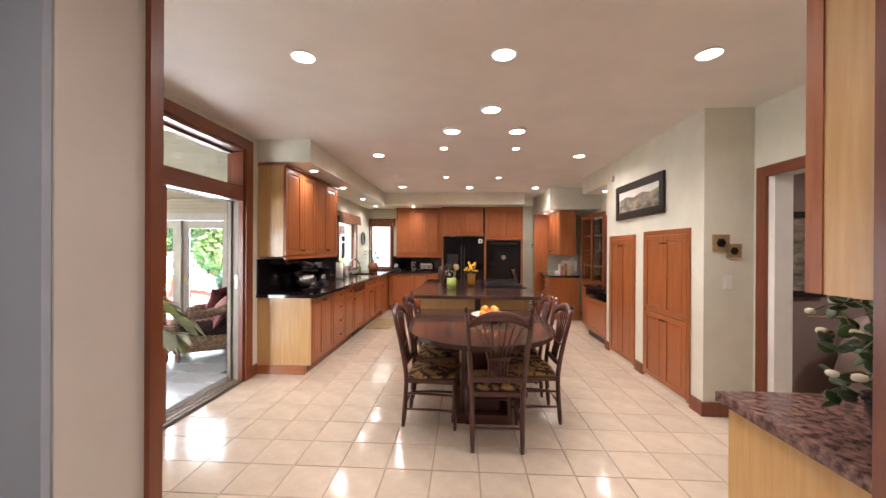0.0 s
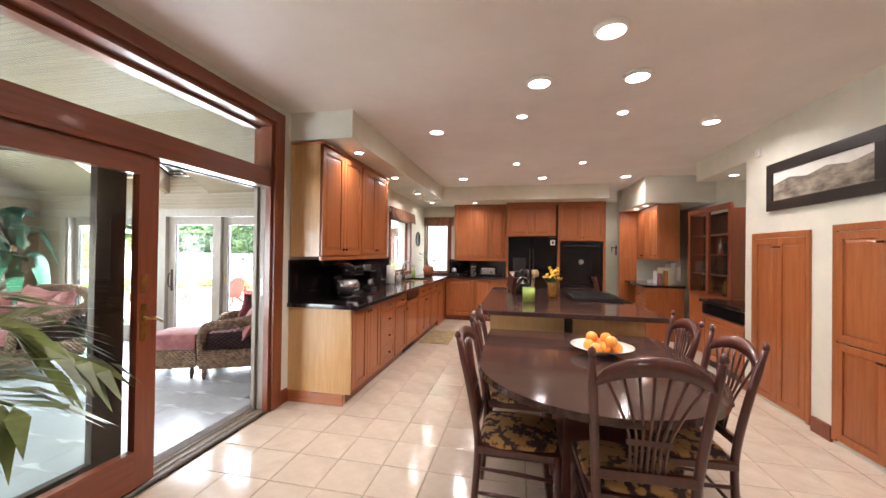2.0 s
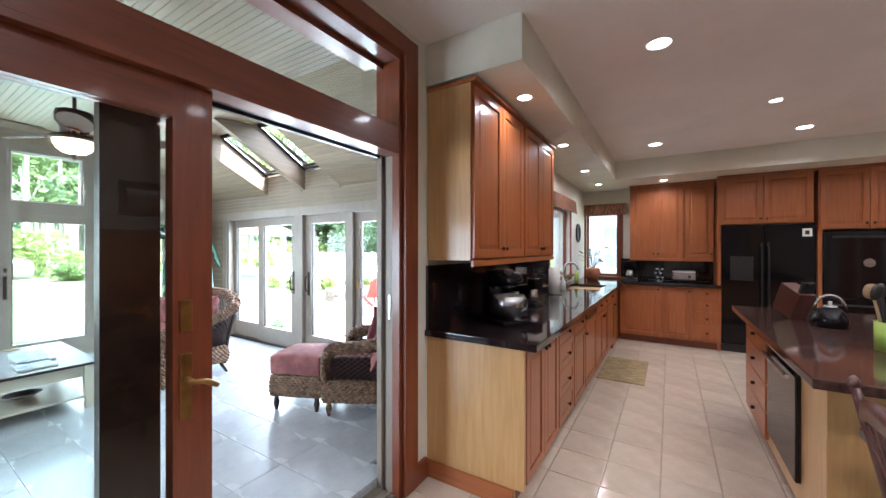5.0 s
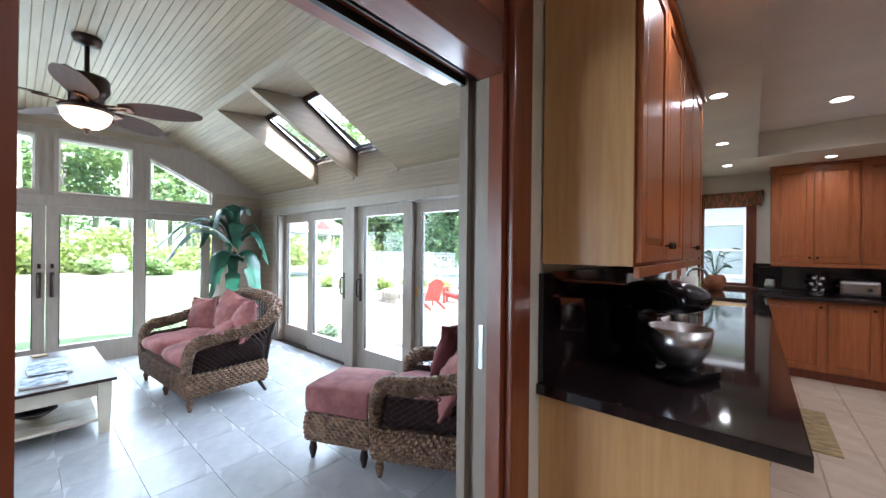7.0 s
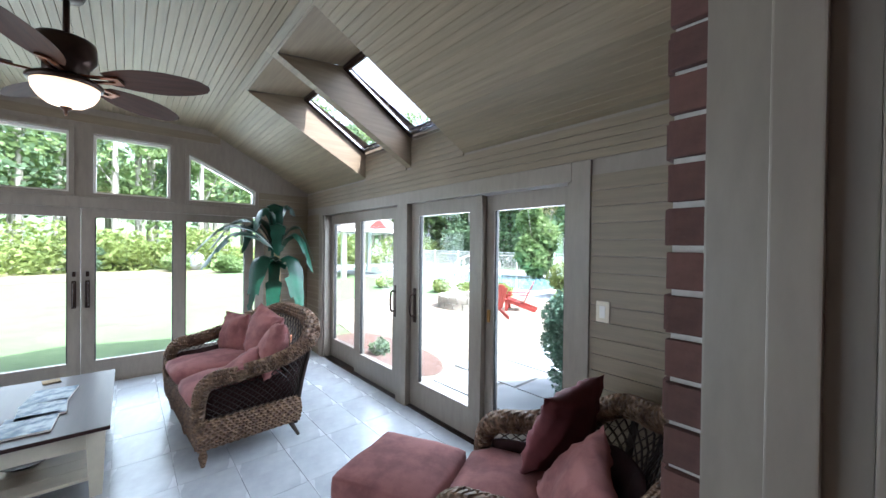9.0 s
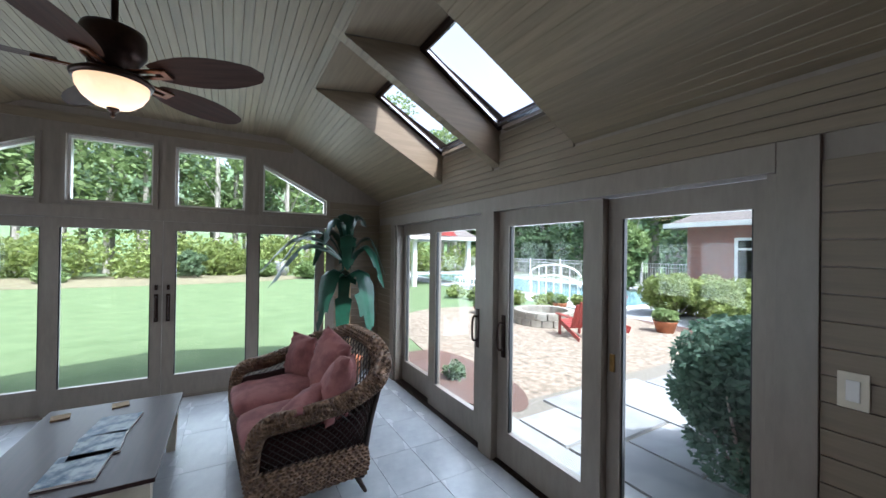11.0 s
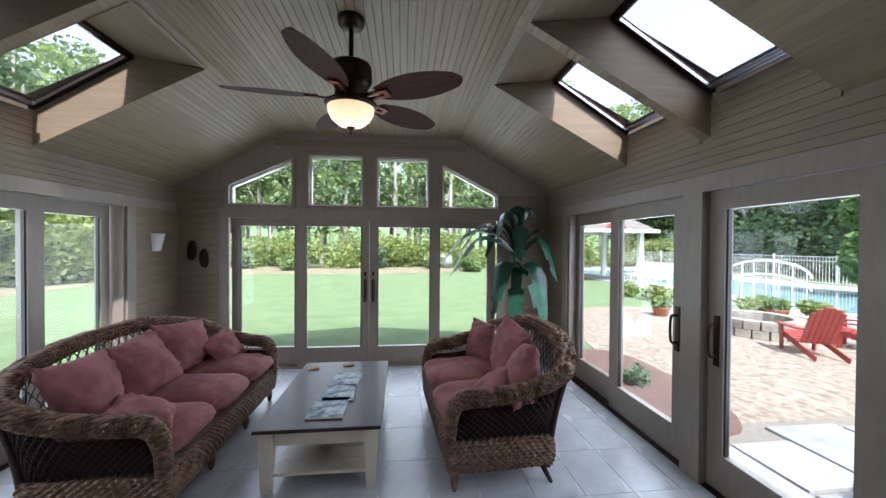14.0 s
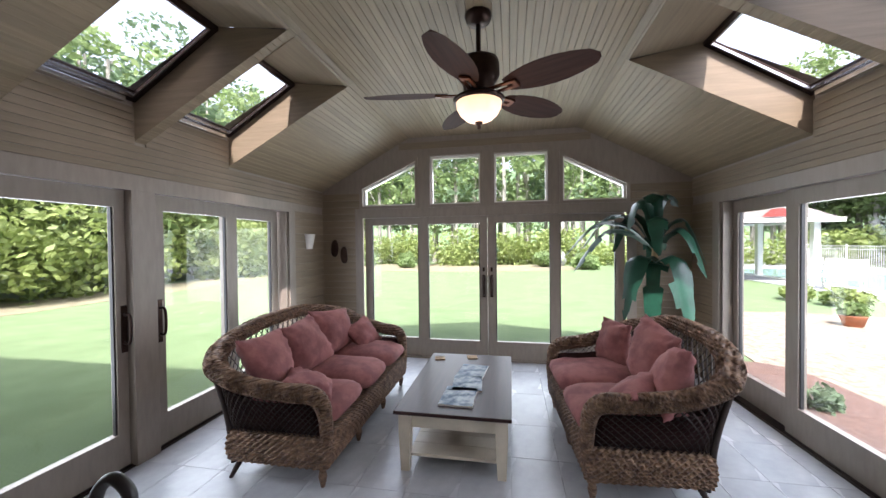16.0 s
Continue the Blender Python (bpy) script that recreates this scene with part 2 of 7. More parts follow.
M["wicker"] = wicker_material("honey_wicker", (0.31, 0.185, 0.105), (0.105, 0.056, 0.033))
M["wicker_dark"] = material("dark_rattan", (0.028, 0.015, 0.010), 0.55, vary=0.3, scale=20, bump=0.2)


# ---- building blocks ----
def box(bm, x0, x1, y0, y1, z0, z1, bevel=0.0):
    vs = [bm.verts.new((x, y, z)) for x in (x0, x1) for y in (y0, y1) for z in (z0, z1)]
    fs = [(0, 1, 3, 2), (4, 6, 7, 5), (0, 4, 5, 1), (2, 3, 7, 6), (0, 2, 6, 4), (1, 5, 7, 3)]
    made = [bm.faces.new([vs[i] for i in f]) for f in fs]
    if bevel:
        es = list({e for f in made for e in f.edges})
        bmesh.ops.bevel(bm, geom=es, offset=bevel, segments=2, profile=0.7, affect="EDGES")
    return bm


def B(x0, x1, y0, y1, z0, z1, bevel=0.0):
    return box(bmesh.new(), min(x0, x1), max(x0, x1), min(y0, y1), max(y0, y1), min(z0, z1), max(z0, z1), bevel)


def boxes(*rows, bevel=0.0):
    bm = bmesh.new()
    for r in rows:
        box(bm, min(r[0], r[1]), max(r[0], r[1]), min(r[2], r[3]), max(r[2], r[3]), min(r[4], r[5]), max(r[4], r[5]), bevel)
    return bm


def lathe(profile, seg=20, bm=None, at=(0, 0, 0)):
    bm = bm or bmesh.new()
    rings = []
    for r, z in profile:
        if r < 1e-5:
            rings.append([bm.verts.new((at[0], at[1], at[2] + z))])
        else:
            rings.append([bm.verts.new((at[0] + r * math.cos(2 * math.pi * i / seg), at[1] + r * math.sin(2 * math.pi * i / seg), at[2] + z)) for i in range(seg)])
    for a, b in zip(rings, rings[1:]):
        for i in range(seg):
            j = (i + 1) % seg
            q = [a[i % len(a)], a[j % len(a)], b[j % len(b)], b[i % len(b)]]
            q = [v for k, v in enumerate(q) if v not in q[:k]]
            if len(q) > 2:
                bm.faces.new(q)
    for ring, flip in ((rings[0], True), (rings[-1], False)):
        if len(ring) > 2:
            bm.faces.new(ring[::-1] if flip else ring)
    return bm


def tube(points, radius, seg=8, bm=None, squash=1.0, closed=False):
    """A round bar along points; radius is a number or one for each point."""
    bm = bm or bmesh.new()
    pts = [Vector(p) for p in points]
    rings = []
    ref = None
    for i, p in enumerate(pts):
        d = (pts[min(i + 1, len(pts) - 1)] - pts[max(i - 1, 0)]).normalized()
        if ref is None:
            ref = Vector((0, 0, 1)) if abs(d.z) < 0.9 else Vector((1, 0, 0))
        side = d.cross(ref)
        if side.length < 1e-4:
            side = d.cross(Vector((0.3, 1, 0.2)))
        side.normalize()
        up = side.cross(d).normalized()
        ref = up
        r = radius[i] if isinstance(radius, (list, tuple)) else radius
        rings.append([bm.verts.new(p + side * (r * math.cos(2 * math.pi * k / seg)) + up * (r * squash * math.sin(2 * math.pi * k / seg))) for k in range(seg)])
    for a, b in zip(rings, rings[1:]):
        for k in range(seg):
            bm.faces.new((a[k], a[(k + 1) % seg], b[(k + 1) % seg], b[k]))
    bm.faces.new(rings[0][::-1])
    bm.faces.new(rings[-1])
    return bm


def curve_points(keys, n=8):
    """Smooth points through keys (Catmull-Rom)."""
    ks = [Vector(k) for k in keys]
    ks = [2 * ks[0] - ks[1]] + ks + [2 * ks[-1] - ks[-2]]
    out = []
    for i in range(1, len(ks) - 2):
        a, b, c, d = ks[i - 1:i + 3]
        for j in range(n):
            t = j / n
            out.append(0.5 * ((2 * b) + (c - a) * t + (2 * a - 5 * b + 4 * c - d) * t * t + (3 * b - 3 * c + d - a) * t ** 3))
    return out + [ks[-2]]


def pillow(w, d, h, seg=12, power=3.2, puff=0.0, seed=1):
    """A soft cushion: w along x, d along y, h high, middle at the origin."""
    bm = bmesh.new()
    bmesh.ops.create_uvsphere(bm, u_segments=seg * 2, v_segments=seg, radius=1)
    for v in bm.verts:
        x, y, z = v.co
        k = (abs(x) ** power + abs(y) ** power) ** (1 / power)
        r = math.hypot(x, y)
        f = r / k if k > 1e-6 else 1
        px, py = x * f, y * f
        edge = max(abs(px), abs(py))
        pz = math.copysign(abs(z) ** 0.55, z) * (1 - 0.25 * edge ** 4)
        co = Vector((px * w / 2, py * d / 2, pz * h / 2))
        co += noise.noise_vector(co * 7 + Vector((seed * 3.1, seed, 0))) * 0.012
        co.z += puff * (1 - edge ** 2)
        v.co = co
    for f in bm.faces:
        f.smooth = True
    return bm


def mesh_of(name, bm, mat, smooth=False):
    me = bpy.data.meshes.new(name)
    bmesh.ops.recalc_face_normals(bm, faces=bm.faces)
    if smooth:
        for f in bm.faces:
            f.smooth = True
    bm.to_mesh(me)
    bm.free()
    me.materials.append(M[mat] if isinstance(mat, str) else mat)
    return me


def part(name, bm, mat, parent, label="", smooth=False, at=None):
    ob = new(name, mesh_of(name, bm, mat, smooth))
    ob.parent = parent
    if at is not None:
        ob.matrix_basis = at
    if label:
        ob["label"] = label
    return ob


def thing(name, label, category, at=(0, 0, 0), turn=0, group="", kind=""):
    ob = new(name)
    ob.empty_display_size = 0.1
    ob.matrix_basis = pose(at[0], at[1], at[2], 0, 0, turn)
    return tagged(ob, label, category, group, kind)


def solid(name, bm, mat, label, category, kind="structure", smooth=False, group=""):
    return tagged(new(name, mesh_of(name, bm, mat, smooth)), label, category, group, kind)

# ---- plan ----
FLOOR_S = 0.052            # sunroom floor
CEIL = 2.665               # kitchen ceiling
XW = -2.05                 # kitchen face of the wall to the sunroom
XB = -2.36                 # its brick face
XG = -7.16                 # gable wall
YR, YL = 5.75, 1.40        # long walls of the sunroom
FLAT_L, FLAT_R, FLAT_Z, EAVE_Z = 2.57, 4.57, 2.78, 2.155


def roof_z(y):
    if y < FLAT_L:
        return EAVE_Z + (FLAT_Z - EAVE_Z) * (y - YL) / (FLAT_L - YL)
    if y > FLAT_R:
        return EAVE_Z + (FLAT_Z - EAVE_Z) * (YR - y) / (YR - FLAT_R)
    return FLAT_Z


def slab_x(bm, x0, x1, y0, y1, zb0, zb1, zt0, zt1):
    """A prism across x whose lower and upper edges may slope along y."""
    vs = [bm.verts.new((x, y, z)) for x in (x0, x1) for y, z in ((y0, zb0), (y1, zb1), (y1, zt1), (y0, zt0))]
    for f in ((0, 1, 2, 3), (7, 6, 5, 4), (0, 4, 5, 1), (1, 5, 6, 2), (2, 6, 7, 3), (3, 7, 4, 0)):
        bm.faces.new([vs[i] for i in f])
    return bm


# ---- kitchen shell ----
solid("floor", B(XW, 5.2, -1.6, 11.3, -0.15, -0.006), "grout", "grouted bed under glossy cream floor tiles", "floor")
solid("ceiling", B(-2.36, 5.2, -1.6, 11.3, CEIL, CEIL + 0.15), "ceiling", "smooth warm white painted kitchen ceiling", "ceiling")
# wall to the sunroom with the slider's opening and the sink window
solid("wall_west", boxes((XB + 0.06, XW, 4.47, 7.28, 0, CEIL), (XB + 0.06, XW, 8.40, 9.70, 0, CEIL), (XB + 0.06, XW, 7.28, 8.40, 0, 1.02), (XB + 0.06, XW, 7.28, 8.40, 1.98, CEIL),
                         (XB + 0.06, XW, 2.10, 4.47, 2.59, CEIL), (XB + 0.06, XW, -1.6, 2.10, 0, CEIL)), "paint", "pale green-white painted wall beside the sliding door", "wall")
solid("wall_north", boxes((-2.36, -2.02, 9.55, 9.70, 0, CEIL), (-1.50, 1.72, 9.55, 9.70, 0, CEIL), (-2.02, -1.50, 9.55, 9.70, 0, 0.93), (-2.02, -1.50, 9.55, 9.70, 2.02, CEIL),
                          (1.56, 1.72, 9.70, 11.1, 0, CEIL), (1.56, 2.90, 11.1, 11.2, 0, CEIL)), "paint", "pale painted kitchen end wall with a small window", "wall")
solid("wall_hall", boxes((XB + 0.06, -0.41, 1.13, 1.33, 0, CEIL), (1.16, 2.80, 1.13, 1.30, 0, CEIL), (-0.41, 1.16, 1.13, 1.33, 2.28, CEIL)), "hall_paint", "beige painted wall round the kitchen entrance", "wall")
solid("wall_south", boxes((XB + 0.06, 5.2, -1.75, -1.6, 0, CEIL), (5.0, 5.2, -1.6, 5.9, 0, CEIL)), "hall_paint", "plain beige wall behind the hall", "wall")
solid("wall_pantry", boxes((2.385, 2.80, 3.81, 5.94, 0, CEIL), (2.80, 3.10, 5.80, 5.94, 0, CEIL)), "paint", "pale green wall with built-in pantry cupboards", "wall")
solid("wall_east", boxes((2.80, 2.94, 3.66, 3.81, 0, CEIL), (2.80, 2.94, 1.13, 2.75, 0, CEIL), (2.80, 2.94, 2.75, 3.66, 2.04, CEIL), (3.05, 3.2, 5.94, 9.25, 0, CEIL), (1.98, 3.2, 9.25, 9.42, 0, CEIL), (2.74, 2.90, 9.42, 11.1, 0, CEIL)), "paint", "pale painted wall with a cased doorway", "wall")
solid("wall_den", boxes((2.95, 5.0, 4.35, 4.47, 0, CEIL), (4.86, 5.0, -1.6, 4.4, 0, CEIL)), "mauve", "mauve painted wall of the next room", "wall")
solid("soffit_west", B(XW, -1.43, 4.56, 8.50, 2.41, CEIL), "paint", "pale painted dropped soffit over the cabinets", "soffit")
solid("soffit_north", B(XW, 1.62, 8.50, 9.55, 2.405, CEIL - 0.002), "paint", "pale painted soffit over the refrigerators", "soffit")
solid("soffit_east", boxes((2.387, 3.05, 5.94, 7.04, 2.39, CEIL), (2.03, 3.05, 7.95, 9.25, 2.24, CEIL - 0.003)), "paint", "pale painted soffit over the bar recess", "soffit")

# hall trim
for x0, x1, lab in ((-0.425, -0.397, "left"), (1.158, 1.172, "right")):
    solid("trim", B(x0, x1, 1.31, 1.345, 0, 2.28), "trim", "narrow reddish wood edge trim on the wall corner", "trim")
# added boards whose blue-grey colour holds the cooler light on this wall face
for x0, x1 in ((-1.70, -0.412), (1.162, 2.2)):
    solid("trim", B(x0, x1, 1.112, 1.127, 0, CEIL - 0.004), "hall_cool_light", "added board on the hall wall, cooler light put into its blue-grey", "trim")
# baseboards
for row in ((2.362, 2.385, 3.80, 3.97, 0, 0.12), (2.362, 2.385, 4.84, 5.03, 0, 0.12), (2.362, 2.385, 5.82, 5.95, 0, 0.12), (2.36, 2.78, 3.787, 3.81, 0, 0.12), (2.775, 2.80, 3.72, 3.81, 0, 0.12), (2.775, 2.80, 1.30, 2.66, 0, 0.12), (XW, XW + 0.022, 4.447, 4.553, 0, 0.12)):
    solid("baseboard", B(*row, bevel=0.004), "trim", "reddish stained wood baseboard", "baseboard")
# door casing to the den
dc = thing("door_2", "cased open doorway with reddish wood trim", "doorway", (2.80, 3.2, 0), kind="structure")
part("casing", B(-0.025, 0, 0.46, 0.56, 0, 2.13, 0.006), "trim", dc)
part("casing", B(-0.025, 0, -0.54, -0.45, 0, 2.13, 0.006), "trim", dc)
part("casing", B(-0.026, 0, -0.45, 0.46, 2.04, 2.13, 0.006), "trim_y", dc)
part("jamb", B(0.0, 0.14, 0.40, 0.459, 0, 2.039), "white", dc, "white painted door jamb")

# ---- sliding door between kitchen and sunroom ----
sd = thing("door_1", "reddish wood sliding glass door, slid half open", "sliding door", (XW, 3.3, 0), kind="structure")
y0, y1 = -1.15, 1.03                     # local ends of the frame
part("casing", B(0.002, 0.028, y1 - 0.005, y1 + 0.115, 0, 2.60, 0.006), "trim", sd)
part("casing", B(0.002, 0.028, y0 - 0.10, y0, 0, 2.60, 0.006), "trim", sd)
part("casing", B(0.002, 0.03, y0, y1 - 0.005, 2.50, 2.60, 0.006), "trim_y", sd)
part("jamb", B(-0.05, 0.0, y1 - 0.03, y1 + 0.139, 0, 2.589), "trim", sd)
part("jamb", B(-0.17, -0.05, y1 - 0.029, y1 + 0.139, 1.956, 2.589), "trim", sd)
part("jamb", B(-0.26, 0.0, y0 - 0.05, y0, 0, 2.589), "trim", sd)
part("head", B(-0.26, 0.0, y0, y1 - 0.03, 2.465, 2.589), "trim_y", sd)
part("transom_bar", boxes((-0.24, -0.002, y0, y1 - 0.03, 1.955, 2.085), (-0.10, 0.008, y0, y1 - 0.03, 1.93, 1.955), bevel=0.004), "trim_y", sd)
part("transom_stop", boxes((-0.16, -0.12, y0, y1 - 0.03, 2.085, 2.10), (-0.16, -0.12, y0, y1 - 0.03, 2.44, 2.465)), "trim_y", sd)
tg = part("transom_pane", B(-0.145, -0.139, y0, y1 - 0.03, 2.10, 2.44), "glass", sd)
tg.visible_shadow = False
part("side_track", boxes((-0.17, -0.135, y1 - 0.026, y1 + 0.139, 0.0, 1.955), (-0.135, -0.105, y1 + 0.0, y1 + 0.139, 0.0, 1.955), (-0.105, -0.092, y1 - 0.02, y1 + 0.139, 0.0, 1.955), (-0.092, -0.05, y1 - 0.028, y1 + 0.139, 0.0, 1.955), bevel=0.002), "taupe", sd, "grey metal side channel")
part("brick_mould", B(-0.252, -0.171, y1 + 0.118, y1 + 0.138, 0, 2.589, 0.003), "taupe", sd, "taupe outer door trim")
part("strike_plate", B(-0.080, -0.064, y1 - 0.031, y1 - 0.028, 1.0, 1.14, 0.001), "steel", sd, "small steel strike plate")
part("head_track", boxes((-0.16, -0.145, y0, y1 - 0.03, 1.93, 1.954), (-0.10, -0.085, y0, y1 - 0.03, 1.93, 1.954)), "black_plastic", sd)
part("sill_track", boxes((-0.175, -0.03, y0, y1 - 0.03, -0.01, 0.010), (-0.13, -0.12, y0, y1 - 0.03, 0.010, 0.024), (-0.07, -0.06, y0, y1 - 0.03, 0.010, 0.022)), "taupe", sd, "ribbed grey metal floor track")


def slider_leaf(parent, xa, xb, ya, yb, z0, z1, stile, top, bottom, mat, mat_h, name="leaf"):
    """A framed glass leaf that runs along y."""
    f = part(name, boxes((xa, xb, ya, ya + stile, z0, z1), (xa, xb, yb - stile, yb, z0, z1)), mat, parent)
    part("rail", boxes((xa, xb, ya + stile, yb - stile, z1 - top, z1), (xa, xb, ya + stile, yb - stile, z0, z0 + bottom)), mat_h, f)
    xm = (xa + xb) / 2
    g = part("pane", B(xm - 0.004, xm + 0.004, ya + stile, yb - stile, z0 + bottom, z1 - top), "glass", f)
    g.visible_shadow = False
    return f


inner = slider_leaf(sd, -0.075, -0.025, -1.10, 0.03, 0.026, 1.93, 0.115, 0.115, 0.21, "trim", "trim_y", "sliding_leaf")
outer = slider_leaf(sd, -0.17, -0.125, -1.13, -0.08, 0.035, 1.94, 0.15, 0.10, 0.20, "bronze", "bronze", "fixed_leaf")
part("handle_plate", boxes((-0.025, -0.019, -0.067, -0.032, 0.86, 1.07), (-0.025, -0.019, -0.067, -0.032, 1.14, 1.24), bevel=0.002), "brass", inner, "worn brass lever handle plates")
part("lever", tube(curve_points([(-0.02, -0.049, 0.99), (0.03, -0.049, 0.99), (0.035, -0.02, 0.985), (0.03, 0.02, 0.96)], 4), 0.009), "brass", inner, smooth=True)

# ---- sunroom shell ----
solid("floor_sunroom", boxes((-7.3, XB, 1.3, 5.9, -0.12, FLOOR_S - 0.006), (XB, XW - 0.178, 2.15, 4.42, -0.12, FLOOR_S - 0.008)), "slate_grout", "grout bed under pale grey slate tiles", "floor")
# brick face of the house
solid("wall_brick", boxes((XB, XB + 0.058, YL, 2.12, 0, 2.9), (XB, XB + 0.058, 4.52, YR, 0, 2.9), (XB, XB + 0.058, 2.12, 4.52, 2.62, 2.9)), "mortar", "mortar backing of the sunroom's brick wall", "wall")
# side walls: posts, headers and fields
WELLS = ((-5.555, -4.825), (-4.75, -4.10))
OPENINGS = {1: (-6.62, -3.225), -1: (-6.40, -3.225)}


def side_wall(name, y, out):
    y_in, y_out = y, y + out * 0.16
    X_OPEN = OPENINGS[out]
    rows = [(-7.30, X_OPEN[0], y_in, y_out, 0, EAVE_Z + 0.05), (X_OPEN[1], XB, y_in, y_out, 0, EAVE_Z + 0.05), (X_OPEN[0], X_OPEN[1], y_in, y_out, 1.84, EAVE_Z + 0.05), (WELLS[0][0], WELLS[1][1], y_in, y_out, EAVE_Z + 0.05, 2.415), (X_OPEN[0], X_OPEN[1], y_in, y_out, -0.1, FLOOR_S - 0.004)]
    return solid(name, boxes(*rows), "taupe", "taupe panelled sunroom wall with wide glass doors", "wall")


wr = side_wall("wall_sunroom_pool", YR, 1)
wl = side_wall("wall_sunroom_lawn", YL, -1)

# gable wall
bm = bmesh.new()
XO = XG - 0.16
cols = [(YL, 1.90), (1.90, 1.96), (1.96, 2.65), (2.65, 2.84), (2.84, 3.45), (3.45, 3.62), (3.62, 4.23), (4.23, 4.40), (4.40, 5.08), (5.08, 5.16), (5.16, YR)]
tops = {2: (2.17, 2.48), 4: (2.54, 2.54), 6: (2.535, 2.535), 8: (2.47, 2.12)}
cut = sorted({c for ab in cols for c in ab} | {FLAT_L, FLAT_R})
for a, b in zip(cut, cut[1:]):
    i = next(k for k, (p, q) in enumerate(cols) if p - 1e-6 <= a and b <= q + 1e-6)
    lo, hi = cols[i]
    if i in tops:
        t0, t1 = tops[i]
        za, zb = (t0 + (t1 - t0) * (v - lo) / (hi - lo) for v in (a, b))
        slab_x(bm, XO, XG, a, b, za, zb, roof_z(a) + 0.1, roof_z(b) + 0.1)
        slab_x(bm, XO, XG, a, b, 1.80, 1.80, 1.95, 1.95)
    elif i in (0, 10):
        slab_x(bm, XO, XG, a, b, 0, 0, roof_z(a) + 0.1, roof_z(b) + 0.1)
    else:
        slab_x(bm, XO, XG, a, b, 1.80, 1.80, roof_z(a) + 0.1, roof_z(b) + 0.1)
gable = solid("wall_gable", bm, "taupe", "taupe gable wall with four upper windows", "wall")
for i, (lo, hi) in enumerate(cols):
    if i in tops:
        t0, t1 = tops[i]
        win = thing("window_1", "fixed upper gable window in a taupe frame", "window", (XG, lo, 1.95), group="gable windows", kind="structure")
        w = hi - lo
        fr = bmesh.new()
        a0, a1 = t0 - 1.95, t1 - 1.95
        for ya, yb, b0, b1, c0, c1 in ((0, 0.02, 0, 0, a0, a0 + (a1 - a0) * 0.02 / w), (w - 0.02, w, 0, 0, a1 - (a1 - a0) * 0.02 / w, a1), (0.02, w - 0.02, 0, 0, 0.02, 0.02), (0.02, w - 0.02, a0 - 0.025 + (a1 - a0) * 0.02 / w, a1 - 0.025 - (a1 - a0) * 0.02 / w, a0 + (a1 - a0) * 0.02 / w, a1 - (a1 - a0) * 0.02 / w)):
            slab_x(fr, -0.10, -0.04, ya, yb, b0, b1, c0, c1)
        part("window_frame", fr, "white", win)
        g = part("pane", slab_x(bmesh.new(), -0.075, -0.069, 0.02, w - 0.02, 0.02, 0.02, a0 - 0.02, a1 - 0.02), "glass", win)
        g.visible_shadow = False
        cs = bmesh.new()
        e = 0.035
        slab_x(cs, 0.002, 0.02, -e, 0, -e, -e, a0 + e - (e * (a1 - a0) / w), a0 + e)
        slab_x(cs, 0.002, 0.02, w, w + e, -e, -e, a1 + e, a1 + e + (e * (a1 - a0) / w))
        slab_x(cs, 0.002, 0.021, 0, w, a0, a1, a0 + e, a1 + e)
        slab_x(cs, 0.002, 0.021, 0, w, -e, -e, 0, 0)
        part("casing", cs, "taupe", win)

# gable doors: two fixed outer leaves and a middle pair
def gable_leaf(ya, yb, ga, gb, x, name="leaf"):
    z0, z1 = FLOOR_S + 0.015, 1.80
    f = part(name, boxes((x - 0.05, x, ya, ga, z0, z1), (x - 0.05, x, gb, yb, z0, z1)), "taupe", gd)
    part("rail", boxes((x - 0.05, x, ga, gb, 1.71, z1), (x - 0.05, x, ga, gb, z0, 0.285)), "taupe", f)
    part("glazing_bead", boxes((x - 0.032, x - 0.012, ga - 0.004, ga + 0.010, 0.285, 1.71), (x - 0.032, x - 0.012, gb - 0.010, gb + 0.004, 0.285, 1.71)), "black_plastic", f)
    g = part("pane", B(x - 0.028, x - 0.021, ga, gb, 0.285, 1.71), "glass", f)
    g.visible_shadow = False
    return f


gd = thing("door_3", "four-leaf taupe glass patio door under the gable", "patio door", (0, 0, 0), kind="structure")
gable_leaf(1.96, 2.745, 2.05, 2.665, XG - 0.065, "fixed_leaf")
la = gable_leaf(2.70, 3.530, 2.80, 3.44, XG - 0.01, "sliding_leaf")
lb = gable_leaf(3.534, 4.365, 3.63, 4.26, XG - 0.01, "sliding_leaf")
gable_leaf(4.31, 5.08, 4.375, 4.985, XG - 0.065, "fixed_leaf")
for f, yy in ((la, 3.485), (lb, 3.58)):
    part("pull_handle", tube(curve_points([(XG - 0.01, yy, 0.85), (XG + 0.035, yy, 0.86), (XG + 0.035, yy, 1.05), (XG - 0.01, yy, 1.06)], 4), 0.009), "bronze", f, "dark bronze pull handle", smooth=True)
    part("handle_plate", boxes((XG - 0.01, XG - 0.003, yy - 0.017, yy + 0.017, 0.82, 1.09), (XG - 0.01, XG + 0.004, yy - 0.013, yy + 0.013, 1.13, 1.18), bevel=0.002), "bronze", f)
part("threshold", B(XG - 0.14, XG + 0.01, 1.96, 5.08, FLOOR_S - 0.02, FLOOR_S + 0.015), "taupe", gd)
part("casing", boxes((XG, XG + 0.02, 1.86, 1.96, FLOOR_S, 1.915), (XG, XG + 0.02, 5.08, 5.18, FLOOR_S, 1.915), (XG, XG + 0.022, 1.96, 5.08, 1.80, 1.912), bevel=0.003), "taupe", gd)


